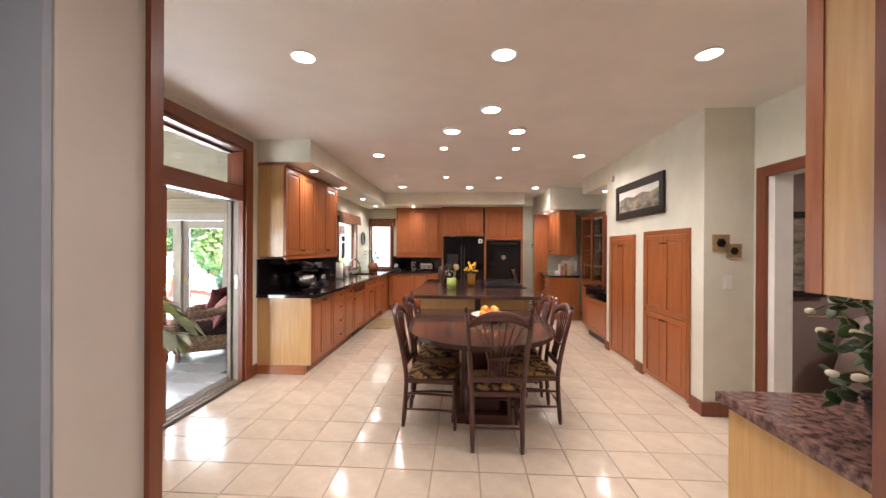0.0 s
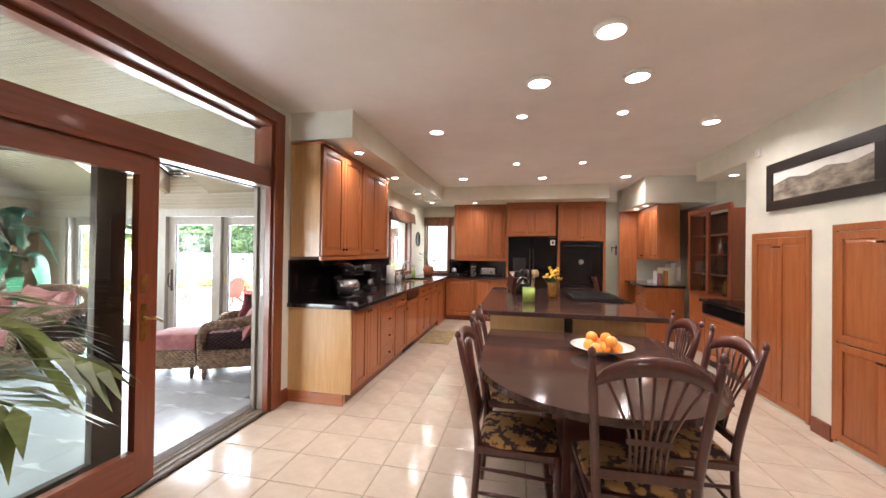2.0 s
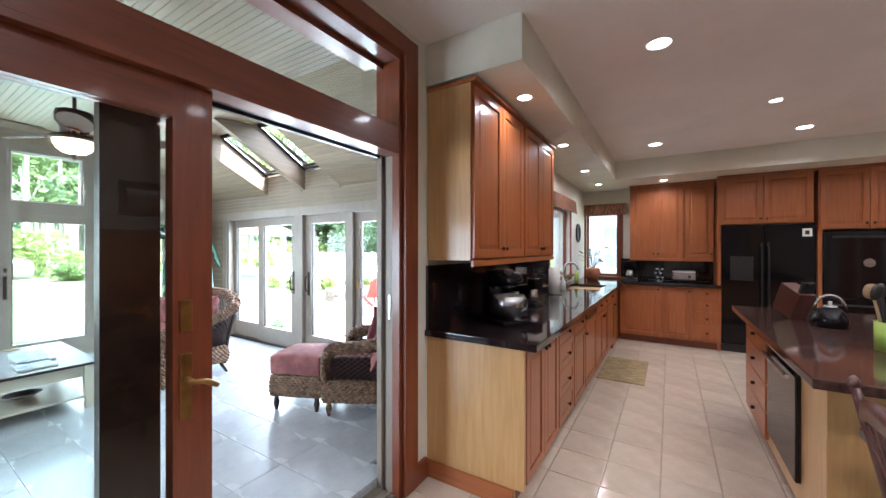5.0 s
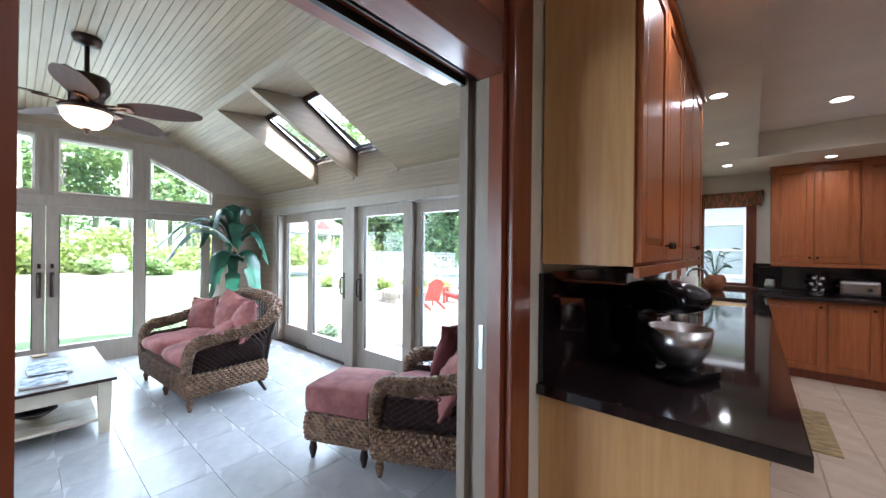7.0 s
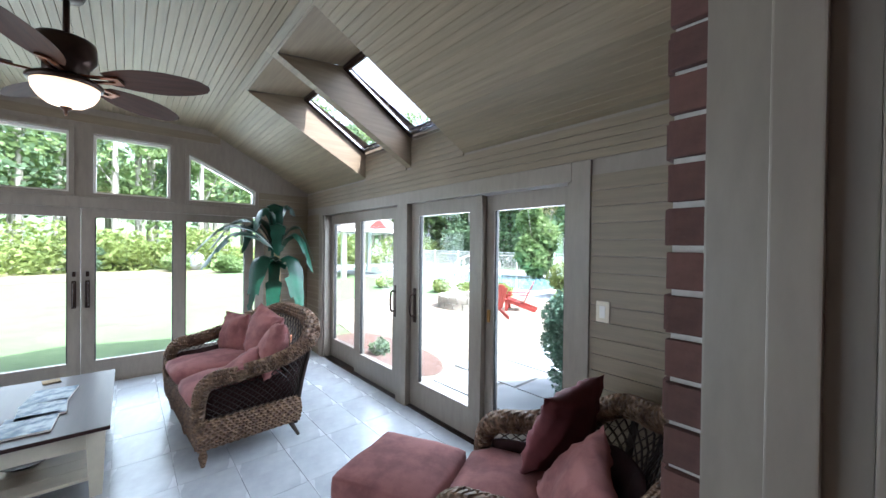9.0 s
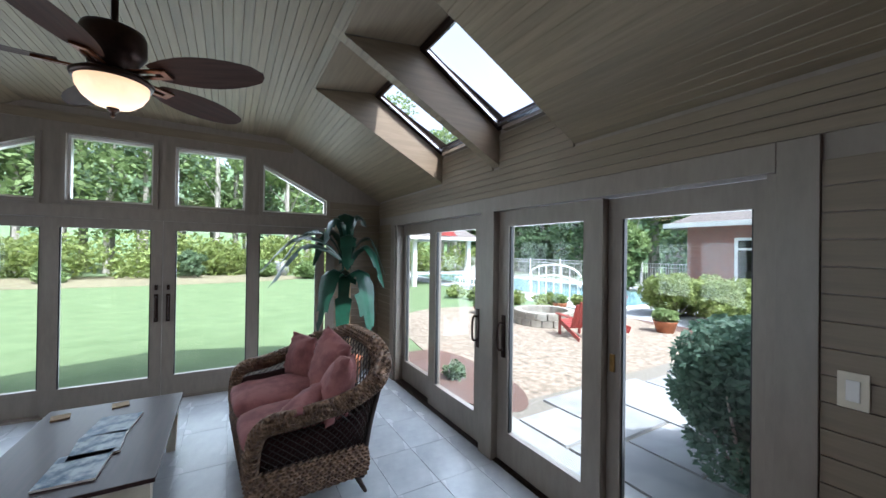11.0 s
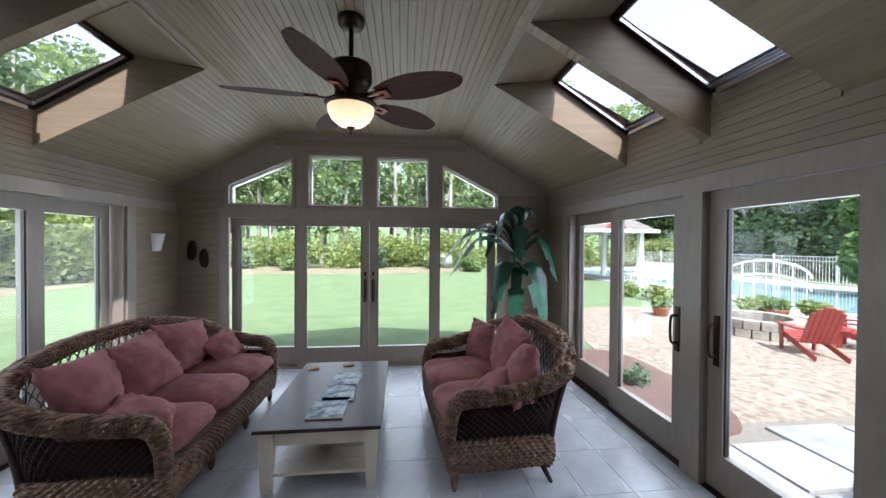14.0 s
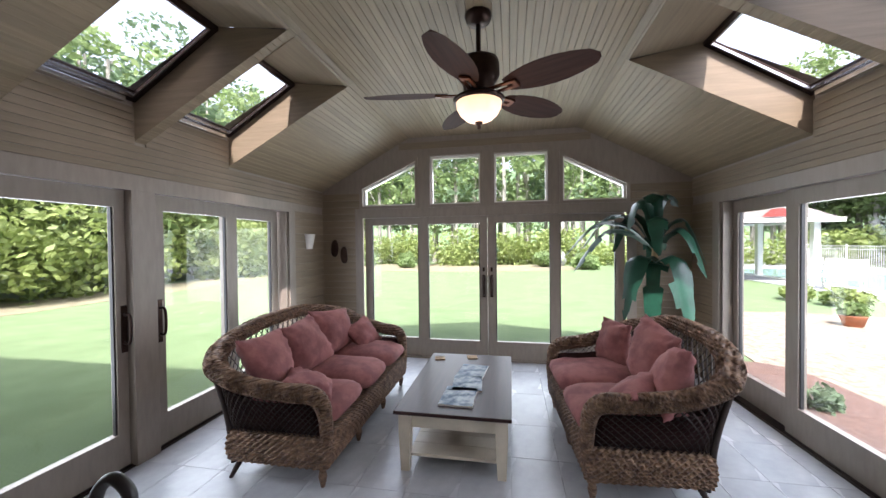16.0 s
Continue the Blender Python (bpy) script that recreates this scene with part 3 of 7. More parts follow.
# long-wall sliders
def long_slider(name, y, out, glass, post, label):
    t = thing(name, label, "patio door", (0, 0, 0), kind="structure")
    X_OPEN = OPENINGS[out]
    z0, z1 = FLOOR_S + 0.015, 1.835
    for i, (a, b) in enumerate(glass):
        yy = y + out * (0.03 if i in (1, 2) else 0.085)
        l0, l1 = a - (0.095 if i == 0 else 0.118), b + (0.095 if i == 3 else 0.118)
        if i == 1:
            l1 = post[0] - 0.003
        if i == 2:
            l0 = post[1] + 0.003
        f = part("leaf", boxes((l0, a, yy, yy + out * 0.05, z0, z1), (b, l1, yy, yy + out * 0.05, z0, z1)), "taupe", t)
        part("rail", boxes((a, b, yy, yy + out * 0.05, 1.725, z1), (a, b, yy, yy + out * 0.05, z0, 0.285)), "taupe", f)
        part("glazing_bead", boxes((a - 0.004, a + 0.009, yy + out * 0.012, yy + out * 0.034, 0.285, 1.725), (b - 0.009, b + 0.004, yy + out * 0.012, yy + out * 0.034, 0.285, 1.725)), "black_plastic", f)
        g = part("pane", B(a, b, yy + out * 0.022, yy + out * 0.029, 0.285, 1.725), "glass", f)
        g.visible_shadow = False
        if i in (1, 2):
            xh = (b + 0.045) if i == 1 else (a - 0.045)
            part("handle_plate", B(xh - 0.018, xh + 0.018, yy - out * 0.008, yy, 0.80, 1.10, 0.002), "bronze", f)
            part("pull_handle", tube(curve_points([(xh, yy, 0.86), (xh, yy - out * 0.05, 0.87), (xh, yy - out * 0.05, 1.03), (xh, yy, 1.04)], 4), 0.009), "bronze", f, "dark bronze pull handle", smooth=True)
        else:
            xh = (b + 0.03) if i == 0 else (a - 0.04)
            part("latch", B(xh - 0.012, xh + 0.012, yy - out * 0.014, yy, 0.93, 1.02, 0.003), "brass", f)
    part("post", B(post[0], post[1], y - out * 0.022, y + out * 0.12, FLOOR_S, 1.839, 0.004), "taupe", t)
    part("casing", boxes((X_OPEN[0] - 0.11, X_OPEN[0], y - out * 0.02, y, FLOOR_S, 1.94), (X_OPEN[1], X_OPEN[1] + 0.11, y - out * 0.02, y, FLOOR_S, 1.94), (X_OPEN[0], X_OPEN[1], y - out * 0.023, y, 1.836, 1.94), bevel=0.003), "taupe", t)
    part("jamb", boxes((X_OPEN[0], X_OPEN[0] + 0.03, y, y + out * 0.15, FLOOR_S, 1.836), (X_OPEN[1] - 0.03, X_OPEN[1], y, y + out * 0.15, FLOOR_S, 1.836)), "taupe", t)
    part("sill_track", boxes((X_OPEN[0], X_OPEN[1], y - out * 0.005, y + out * 0.15, FLOOR_S - 0.02, FLOOR_S + 0.006), (X_OPEN[0], X_OPEN[1], y + out * 0.015, y + out * 0.022, FLOOR_S + 0.006, FLOOR_S + 0.014)), "bronze", t, "dark bronze floor track")
    return t


long_slider("door_4", YR, 1, ((-6.52, -5.92), (-5.73, -5.08), (-4.68, -4.06), (-3.87, -3.323)), (-4.945, -4.79), "four-leaf taupe glass patio door towards the pool")
long_slider("door_5", YL, -1, ((-6.24, -5.71), (-5.56, -4.97), (-4.64, -4.03), (-3.86, -3.323)), (-4.87, -4.71), "four-leaf taupe glass patio door towards the lawn")


# ceiling of grooved boards that run along x
def ceiling_strip(bm, ya, yb, x0, x1, pitch=0.048):
    L = math.hypot(yb - ya, roof_z(yb) - roof_z(ya))
    n = max(1, round(L / pitch))
    for i in range(n):
        prof = []
        for f, d in ((0.0, 0.005), (0.05, 0.0), (0.95, 0.0), (1.0, 0.005)):
            y = ya + (yb - ya) * (i + f) / n
            prof.append((y, roof_z(ya) + (roof_z(yb) - roof_z(ya)) * (i + f) / n + d))
        rows = [[bm.verts.new((x, y, z)) for y, z in prof] for x in (x0, x1)]
        for a, b, c, d in zip(rows[0], rows[0][1:], rows[1], rows[1][1:]):
            bm.faces.new((a, b, d, c))


Y_TIP = 4.63
bm = bmesh.new()
ceiling_strip(bm, FLAT_L, FLAT_R, XG - 0.1, XB)
for ya, yb, tip in ((FLAT_R, YR, Y_TIP), (FLAT_L, YL, FLAT_L + FLAT_R - Y_TIP)):
    for x0, x1 in ((XG - 0.1, WELLS[0][0]), (WELLS[0][1], WELLS[1][0]), (WELLS[1][1], XB)):
        ceiling_strip(bm, ya, yb, x0, x1)
    for x0, x1 in WELLS:
        ceiling_strip(bm, ya, tip, x0, x1)
solid("ceiling_sunroom", bm, "ceil_board", "taupe stained beadboard vaulted ceiling", "ceiling")

# skylights with their wells, and the roof round them
SKY_Z0, SKY_Z1, SKY_Y0, SKY_Y1 = 2.41, 2.80, YR - 0.02, 5.10


def skylight(x0, x1, side):
    t = thing("skylight", "skylight in a boarded well, clear glass in a dark frame", "skylight", (0, 0, 0), group="sunroom skylights", kind="structure")

    def Y(y):
        return y if side > 0 else YL + YR - y
    w = bmesh.new()
    for x in (x0, x1):
        vs = [w.verts.new((x, Y(y), z)) for y, z in ((YR, roof_z(YR)), (YR, SKY_Z0 + 0.02), (SKY_Y1, SKY_Z1 + 0.02), (Y_TIP, roof_z(Y_TIP)))]
        w.faces.new(vs)
    part("well_side", w, "board_y", t)
    h = bmesh.new()
    n = 6
    for i in range(n):
        ya, yb = (Y_TIP - 0.02 + (SKY_Y1 + 0.02 - Y_TIP) * k / n for k in (i, i + 1))
        za, zb = (roof_z(Y_TIP) + 0.006 + (SKY_Z1 + 0.02 - roof_z(Y_TIP) - 0.006) * k / n for k in (i, i + 1))
        h.faces.new([h.verts.new((x, Y(y), z)) for x, y, z in ((x0, ya, za), (x1, ya, za), (x1, yb, zb), (x0, yb, zb))])
    part("well_head", h, "board", t)
    f = bmesh.new()
    e = 0.024

    def P(x, s, up):
        y = SKY_Y0 + (SKY_Y1 - SKY_Y0) * s
        return (x, Y(y), SKY_Z0 + (SKY_Z1 - SKY_Z0) * s + up)
    es = e / 0.73
    for xa, xb, sa, sb in ((x0, x0 + e, 0, 1), (x1 - e, x1, 0, 1), (x0 + e, x1 - e, 0, es), (x0 + e, x1 - e, 1 - es, 1)):
        lo = [f.verts.new(P(x, s, -0.004)) for x, s in ((xa, sa), (xb, sa), (xb, sb), (xa, sb))]
        hi = [f.verts.new(P(x, s, 0.05)) for x, s in ((xa, sa), (xb, sa), (xb, sb), (xa, sb))]
        f.faces.new(lo)
        f.faces.new(hi[::-1])
        for i in range(4):
            f.faces.new((lo[i], lo[(i + 1) % 4], hi[(i + 1) % 4], hi[i]))
    part("sash", f, "bronze", t, "dark bronze skylight sash")
    i2 = bmesh.new()
    for xa, xb, sa, sb in ((x0 + e, x0 + e + 0.014, es, 1 - es), (x1 - e - 0.014, x1 - e, es, 1 - es), (x0 + e + 0.014, x1 - e - 0.014, es, es + 0.02), (x0 + e + 0.014, x1 - e - 0.014, 1 - es - 0.02, 1 - es)):
        lo = [i2.verts.new(P(x, s, 0.002)) for x, s in ((xa, sa), (xb, sa), (xb, sb), (xa, sb))]
        hi = [i2.verts.new(P(x, s, 0.022)) for x, s in ((xa, sa), (xb, sa), (xb, sb), (xa, sb))]
        i2.faces.new(lo)
        for i in range(4):
            i2.faces.new((lo[i], lo[(i + 1) % 4], hi[(i + 1) % 4], hi[i]))
    part("inner_frame", i2, "steel", t, "grey metal inner frame")
    g = bmesh.new()
    g.faces.new([g.verts.new(P(x, s, 0.018)) for x, s in ((x0 + e, es), (x1 - e, es), (x1 - e, 1 - es), (x0 + e, 1 - es))])
    gp = part("pane", g, "glass", t)
    gp.visible_shadow = False
    vb = B(x0 + 0.10, x1 - 0.08, min(Y(YR - 0.075), Y(YR - 0.03)), max(Y(YR - 0.075), Y(YR - 0.03)), SKY_Z0 - 0.035, SKY_Z0 - 0.005, 0.006)
    part("blind_rail", vb, "steel", t, "grey metal vent bar along the sill")


for side in (1, -1):
    for x0, x1 in WELLS:
        skylight(x0, x1, side)
# outer roof that closes the attic round the wells
bm = bmesh.new()
for side in (1, -1):
    def Y(y):
        return y if side > 0 else YL + YR - y
    for x0, x1 in ((-7.6, WELLS[0][0]), (WELLS[0][1], WELLS[1][0]), (WELLS[1][1], XB)):
        bm.faces.new([bm.verts.new((x, Y(y), z)) for x, y, z in ((x0, 6.2, 2.30), (x1, 6.2, 2.30), (x1, 3.575, 3.62), (x0, 3.575, 3.62))])
    for x0, x1 in WELLS:
        bm.faces.new([bm.verts.new((x, Y(y), z)) for x, y, z in ((x0, SKY_Y1, 2.89), (x1, SKY_Y1, 2.89), (x1, 3.575, 3.62), (x0, 3.575, 3.62))])
        bm.faces.new([bm.verts.new((x, Y(y), z)) for x, y, z in ((x0, 6.2, 2.30), (x1, 6.2, 2.30), (x1, YR - 0.02, 2.49), (x0, YR - 0.02, 2.49))])
bm.faces.new([bm.verts.new(c) for c in ((-7.3, 1.95, 2.80), (-7.3, 5.2, 2.80), (-7.3, 3.575, 3.6))])
M["shingle"] = material("grey_shingle", (0.16, 0.14, 0.13), 0.9, vary=0.25, scale=14, bump=0.3)
solid("roof", bm, "shingle", "grey shingle roof over the sunroom", "roof")
# unseen storey over the kitchen and roofs, added and sized to block the sun
solid("wall_upper_storey", boxes((-2.36, 5.2, -7.0, 6.3, 2.85, 6.0)), "brick", "unseen red brick storey added to shade the sunroom and lawn", "wall")
bm = bmesh.new()
for a, b, c, d in (((-2.8, -7.4, 5.9), (-2.8, 6.7, 5.9), (1.4, 6.7, 7.2), (1.4, -7.4, 7.2)), ((1.4, -7.4, 7.2), (1.4, 6.7, 7.2), (5.6, 6.7, 5.9), (5.6, -7.4, 5.9)), ((-2.6, 6.3, 2.84), (-2.6, 12, 2.84), (5.2, 12, 2.84), (5.2, 6.3, 2.84))):
    bm.faces.new([bm.verts.new(p) for p in (a, b, c, d)])
solid("roof_house", bm, "shingle", "unseen grey shingle roof added over the sun-blocking storey and the kitchen", "roof")

# ---- ground outside ----
M["grass"] = material("lawn_grass", (0.155, 0.215, 0.100), 0.9, second=(0.105, 0.155, 0.066), scale=2.2, mix_at=(0.3, 0.7), vary=0.25, bump=0.6, bump_scale=40)
GZ = -0.12
solid("ground", B(-140, 140, -140, 140, GZ - 0.5, GZ), "grass", "mown green lawn round the house", "lawn")

# ---- recessed lamps ----
def downlight(x, y, z, r, watts, flush=False, turn=0):
    t = thing("recessed_light", "small round recessed ceiling light, lit" if not flush else "round flush ceiling light with a white rim, lit", "ceiling light", (x, y, z), group="ceiling lights")
    if flush:
        part("rim", lathe([(r * 1.25, 0.0), (r * 1.25, -0.012), (r * 1.05, -0.028), (r, -0.028), (r, -0.01), (r * 0.5, -0.008)], 28), "can", t, smooth=True)
        part("lens", lathe([(0, -0.036), (r * 0.6, -0.034), (r, -0.024), (r, -0.012), (0, -0.012)], 28), "lens", t, smooth=True)
    else:
        part("rim", lathe([(r * 1.22, 0.0), (r * 1.22, -0.006), (r * 1.02, -0.008), (r, -0.003), (r, 0.0)], 24), "can", t)
        part("lens", lathe([(0, -0.002), (r, -0.002), (r, 0.0), (0, 0.0)], 24), "lens", t)
    disc_lamp(x, y, z - (0.05 if flush else 0.012), watts, r * 1.8)


for x, y in ((-0.73, 2.82), (0.55, 2.85), (1.83, 2.90)):
    downlight(x, y, CEIL, 0.068, 1.0)
for x, y in ((0.54, 3.71), (0.18, 4.29), (0.85, 4.31)):
    downlight(x, y, CEIL, 0.075, 1.0, True)
for x, y in ((-0.82, 5.29), (1.82, 5.42), (-0.91, 7.77), (0.42, 7.86), (1.74, 7.92)):
    downlight(x, y, CEIL, 0.065, 1.0)
for x, y in ((0.06, 4.98), (0.94, 5.03), (0.0, 6.80), (0.90, 6.86)):
    downlight(x, y, CEIL, 0.042, 0.42)
for x, y in ((-1.58, 5.03), (-1.64, 6.31), (-1.69, 7.66)):
    downlight(x, y, 2.41, 0.045, 0.45)
for x, y in ((-1.70, 8.78), (-0.84, 8.90)):
    downlight(x, y, 2.405, 0.045, 0.45)
downlight(2.62, 6.62, 2.39, 0.045, 0.45)
downlight(2.17, 8.35, 2.24, 0.045, 0.3)
downlight(2.17, 8.85, 2.24, 0.045, 0.3)
# fill lamps without fixtures, added to brighten the hall and the next room
disc_lamp(0.4, 0.1, 2.5, 2.0, 0.3)
disc_lamp(4.0, 3.0, 2.55, 1.2, 0.2)

# ---- kitchen cabinets ----
def raised_door(parent, x0, x1, z0, z1, y, arch=False, name="door", knob=None, mat="maple"):
    """A raised-panel door in the local xz plane, face towards -y at y."""
    w, h, s = x1 - x0, z1 - z0, min(0.055, (x1 - x0) * 0.2)
    d = part(name, boxes((x0, x0 + s, y, y + 0.02, z0, z1), (x1 - s, x1, y, y + 0.02, z0, z1), (x0 + s, x1 - s, y, y + 0.02, z0, z0 + s), (x0 + s, x1 - s, y, y + 0.02, z1 - s, z1), bevel=0.0025), mat, parent)
    if h > 0.22:
        bm = bmesh.new()
        a = [bm.verts.new(p) for p in ((x0 + s, y + 0.012, z0 + s), (x1 - s, y + 0.012, z0 + s), (x1 - s, y + 0.012, z1 - s), (x0 + s, y + 0.012, z1 - s))]
        i = 0.028
        top = z1 - s - i
        b = [bm.verts.new(p) for p in ((x0 + s + i, y + 0.003, z0 + s + i), (x1 - s - i, y + 0.003, z0 + s + i), (x1 - s - i, y + 0.003, top), (x0 + s + i, y + 0.003, top))]
        for k in range(4):
            bm.faces.new((a[k], a[(k + 1) % 4], b[(k + 1) % 4], b[k]))
        bm.faces.new(b)
        part("panel", bm, mat, d)
    else:
        part("panel", B(x0 + s, x1 - s, y + 0.006, y + 0.014, z0 + s, z1 - s), mat, d)
    if knob:
        kx, kz = knob
        part("knob", lathe([(0.004, 0), (0.004, 0.012), (0.013, 0.016), (0.014, 0.024), (0.006, 0.03), (0, 0.03)], 10), "bronze", d, "dark bronze knob", smooth=True, at=pose(kx, y, kz, 90))
    return d


def upper_unit(x0, x1, z0, z1, depth, doors, at, turn, label, crown=True, end_mat="maple_end"):
    """Wall cabinet; local x along the front, -y the front, y=0 the front face."""
    t = thing("wall_cabinet", label, "cabinet", at, turn, group="kitchen wall cabinets")
    part("body", B(x0, x1, 0.022, depth, z0, z1, 0.001), end_mat, t)
    part("face_frame", boxes((x0, x1, 0.0205, 0.0218, z0, z1)), "maple", t)
    w = (x1 - x0 - 0.02) / doors
    for i in range(doors):
        a, b = x0 + 0.01 + i * w + 0.003, x0 + 0.01 + (i + 1) * w - 0.003
        raised_door(t, a, b, z0 + 0.012, z1 - 0.012, 0, knob=((b - 0.028) if i % 2 == 0 else (a + 0.028), z0 + 0.07))
    if crown:
        part("crown", boxes((x0 - 0.012, x1 + 0.012, -0.018, depth, z1, z1 + 0.022), bevel=0.004), "maple_x", t)
        part("light_rail", boxes((x0, x1, 0.0, 0.02, z0 - 0.035, z0 - 0.001), bevel=0.003), "maple_x", t)
    return t


def base_unit(x0, x1, depth, at, turn, label, layout, end=False):
    """Base cabinet 0.865 high. layout: 'doors' n, 'drawers' n, 'panel'."""
    t = thing("base_cabinet", label, "cabinet", at, turn, group="kitchen base cabinets")
    part("body", boxes((x0, x1, 0.022, depth, 0.10, 0.865)), "maple_end", t)
    part("toe_kick", B(x0, x1, 0.07, depth, 0.0, 0.099), "trim", t)
    part("face_frame", B(x0, x1, 0.0205, 0.0218, 0.10, 0.865), "maple", t)
    kind, n = layout
    a, b = x0 + 0.012, x1 - 0.012
    if kind == "drawers":
        zs = [0.865 - 0.012 - sum((0.14, 0.19, 0.19, 0.2)[:i]) for i in range(n + 1)]
        for i in range(n):
            raised_door(t, a, b, max(0.115, zs[i + 1] + 0.006), zs[i], 0, name="drawer", knob=((a + b) / 2, (zs[i] + zs[i + 1]) / 2))
    elif kind == "doors":
        w = (b - a) / n
        for i in range(n):
            p, q = a + i * w + 0.003, a + (i + 1) * w - 0.003
            raised_door(t, p, q, 0.115, 0.85, 0, knob=((q - 0.03) if i % 2 == 0 else (p + 0.03), 0.80))
    elif kind == "drawer_doors":
        w = (b - a) / n
        for i in range(n):
            p, q = a + i * w + 0.003, a + (i + 1) * w - 0.003
            raised_door(t, p, q, 0.115, 0.685, 0, knob=((q - 0.03) if i % 2 == 0 else (p + 0.03), 0.63))
            raised_door(t, p, q, 0.70, 0.85, 0, name="drawer", knob=((p + q) / 2, 0.775))
    return t


# west run: front faces +x, so local -y is world +x (turn 90), local x runs along world y
FX = -1.42
WEST = [(4.60, 5.30, ("doors", 2)), (5.30, 5.78, ("drawers", 4)), (5.78, 6.25, ("drawer_doors", 1)), (6.25, 6.85, ("panel", 1)), (6.85, 7.65, ("drawer_doors", 2)), (7.65, 8.30, ("drawer_doors", 1))]
for a, b, lay in WEST:
    if lay[0] == "panel":
        t = thing("dishwasher", "panelled dishwasher between honey maple base cabinets", "dishwasher", (FX, a, 0), 90)
        part("body", B(0.002, b - a - 0.002, 0.03, 0.60, 0.10, 0.865), "black_plastic", t)
        raised_door(t, 0.01, b - a - 0.01, 0.12, 0.72, 0, name="front_panel")
        part("control_strip", B(0.01, b - a - 0.01, 0.0, 0.03, 0.745, 0.85, 0.004), "black", t, "black control strip with vent")
        part("kick_grille", boxes(*[(0.02, b - a - 0.02, 0.05, 0.06, 0.02 + 0.016 * i, 0.028 + 0.016 * i) for i in range(5)]), "black_plastic", t)
    else:
        base_unit(0, b - a, 0.60, (FX, a, 0), 90, "honey maple base cabinet under dark granite", lay)
ep = tagged(new("end_panel", mesh_of("end_panel", boxes((XW + 0.002, FX - 0.002, 4.575, 4.598, 0.10, 0.865), (XW + 0.002, FX - 0.06, 4.575, 4.598, 0, 0.10)), "maple_end")), "pale maple end panel of the cabinet run", "panel")
solid("baseboard", B(XW + 0.003, FX - 0.06, 4.553, 4.573, 0, 0.10, 0.003), "maple_x", "maple plinth strip under the end panel", "baseboard")
# north run
NY = 8.92
for a, b, lay in ((-1.42, -0.86, ("doors", 1)), (-0.86, -0.48, ("doors", 1)), (-0.48, -0.16, ("drawers", 4))):
    base_unit(0, b - a, 0.60, (a, NY, 0), 0, "honey maple base cabinet beside the refrigerator", lay)
solid("corner_filler", B(-2.04, FX - 0.02, 8.302, 9.54, 0.0, 0.864), "maple", "honey maple corner cabinet filler", "cabinet", kind="")
ct = thing("worktop", "polished dark brown granite L-shaped worktop", "worktop", (0, 0, 0))
for row in ((XW + 0.002, -1.345, 4.545, 7.42), (XW + 0.002, -1.93, 7.42, 8.12), (-1.50, -1.345, 7.42, 8.12), (XW + 0.002, -1.345, 8.12, 8.86)):
    part("slab", B(*row, 0.866, 0.905, 0.004), "granite_black", ct)
part("north_slab", B(XW + 0.002, -0.15, 8.862, 9.545, 0.866, 0.905, 0.006), "granite_black", ct)
part("backsplash", boxes((XW + 0.001, XW + 0.02, 4.56, 7.26, 0.906, 1.30)), "granite_black", ct)
part("backsplash", boxes((-1.46, -0.17, 9.525, 9.548, 0.906, 1.24)), "granite_black", ct)
sk = thing("sink", "stainless steel under-mount kitchen sink", "sink", (-1.715, 7.77, 0.70))
part("bowl", boxes((-0.215, -0.205, -0.35, 0.35, 0, 0.165), (0.205, 0.215, -0.35, 0.35, 0, 0.165), (-0.205, 0.205, -0.35, -0.34, 0, 0.165), (-0.205, 0.205, 0.34, 0.35, 0, 0.165), (-0.205, 0.205, -0.34, 0.34, 0, 0.01)), "steel", sk)
part("faucet", tube(curve_points([(-0.26, 0, 0.205), (-0.26, 0, 0.42), (-0.22, 0, 0.50), (-0.12, 0, 0.50), (-0.08, 0, 0.42)], 5), 0.014), "steel", sk, "chrome gooseneck faucet", smooth=True)
part("lever", tube([(-0.26, 0.09, 0.205), (-0.26, 0.09, 0.27), (-0.22, 0.14, 0.29)], 0.011), "steel", sk, smooth=True)
# wall cabinets
UX = -1.72
upper_unit(0, 0.86, 1.335, 2.37, 0.32, 2, (UX, 4.57, 0), 90, "honey maple wall cabinet with raised-panel doors")
upper_unit(0, 0.84, 1.335, 2.37, 0.32, 2, (UX, 5.44, 0), 90, "honey maple wall cabinet with raised-panel doors")
upper_unit(0, 0.72, 1.255, 2.38, 0.32, 2, (-1.30, 9.20, 0), 0, "honey maple wall cabinet with raised-panel doors", end_mat="maple")
upper_unit(0, 0.36, 1.255, 2.38, 0.32, 1, (-0.575, 9.20, 0), 0, "narrow honey maple wall cabinet", end_mat="maple")
upper_unit(0, 0.96, 1.73, 2.375, 0.56, 2, (-0.20, 8.95, 0), 0, "honey maple cabinet over the refrigerator", crown=False, end_mat="maple")
upper_unit(0, 0.86, 1.64, 2.375, 0.56, 2, (0.80, 8.95, 0), 0, "honey maple cabinet over the wall oven", crown=False, end_mat="maple")
solid("fridge_surround", boxes((-0.20, -0.165, 8.95, 9.54, 0, 1.728), (0.79, 0.83, 8.95, 9.54, 0, 1.638), (1.63, 1.665, 8.95, 9.54, 0, 2.375), (-0.2, 1.665, 8.94, 9.5, 2.377, 2.403)), "maple", "honey maple panels round the refrigerators", "panel", kind="")


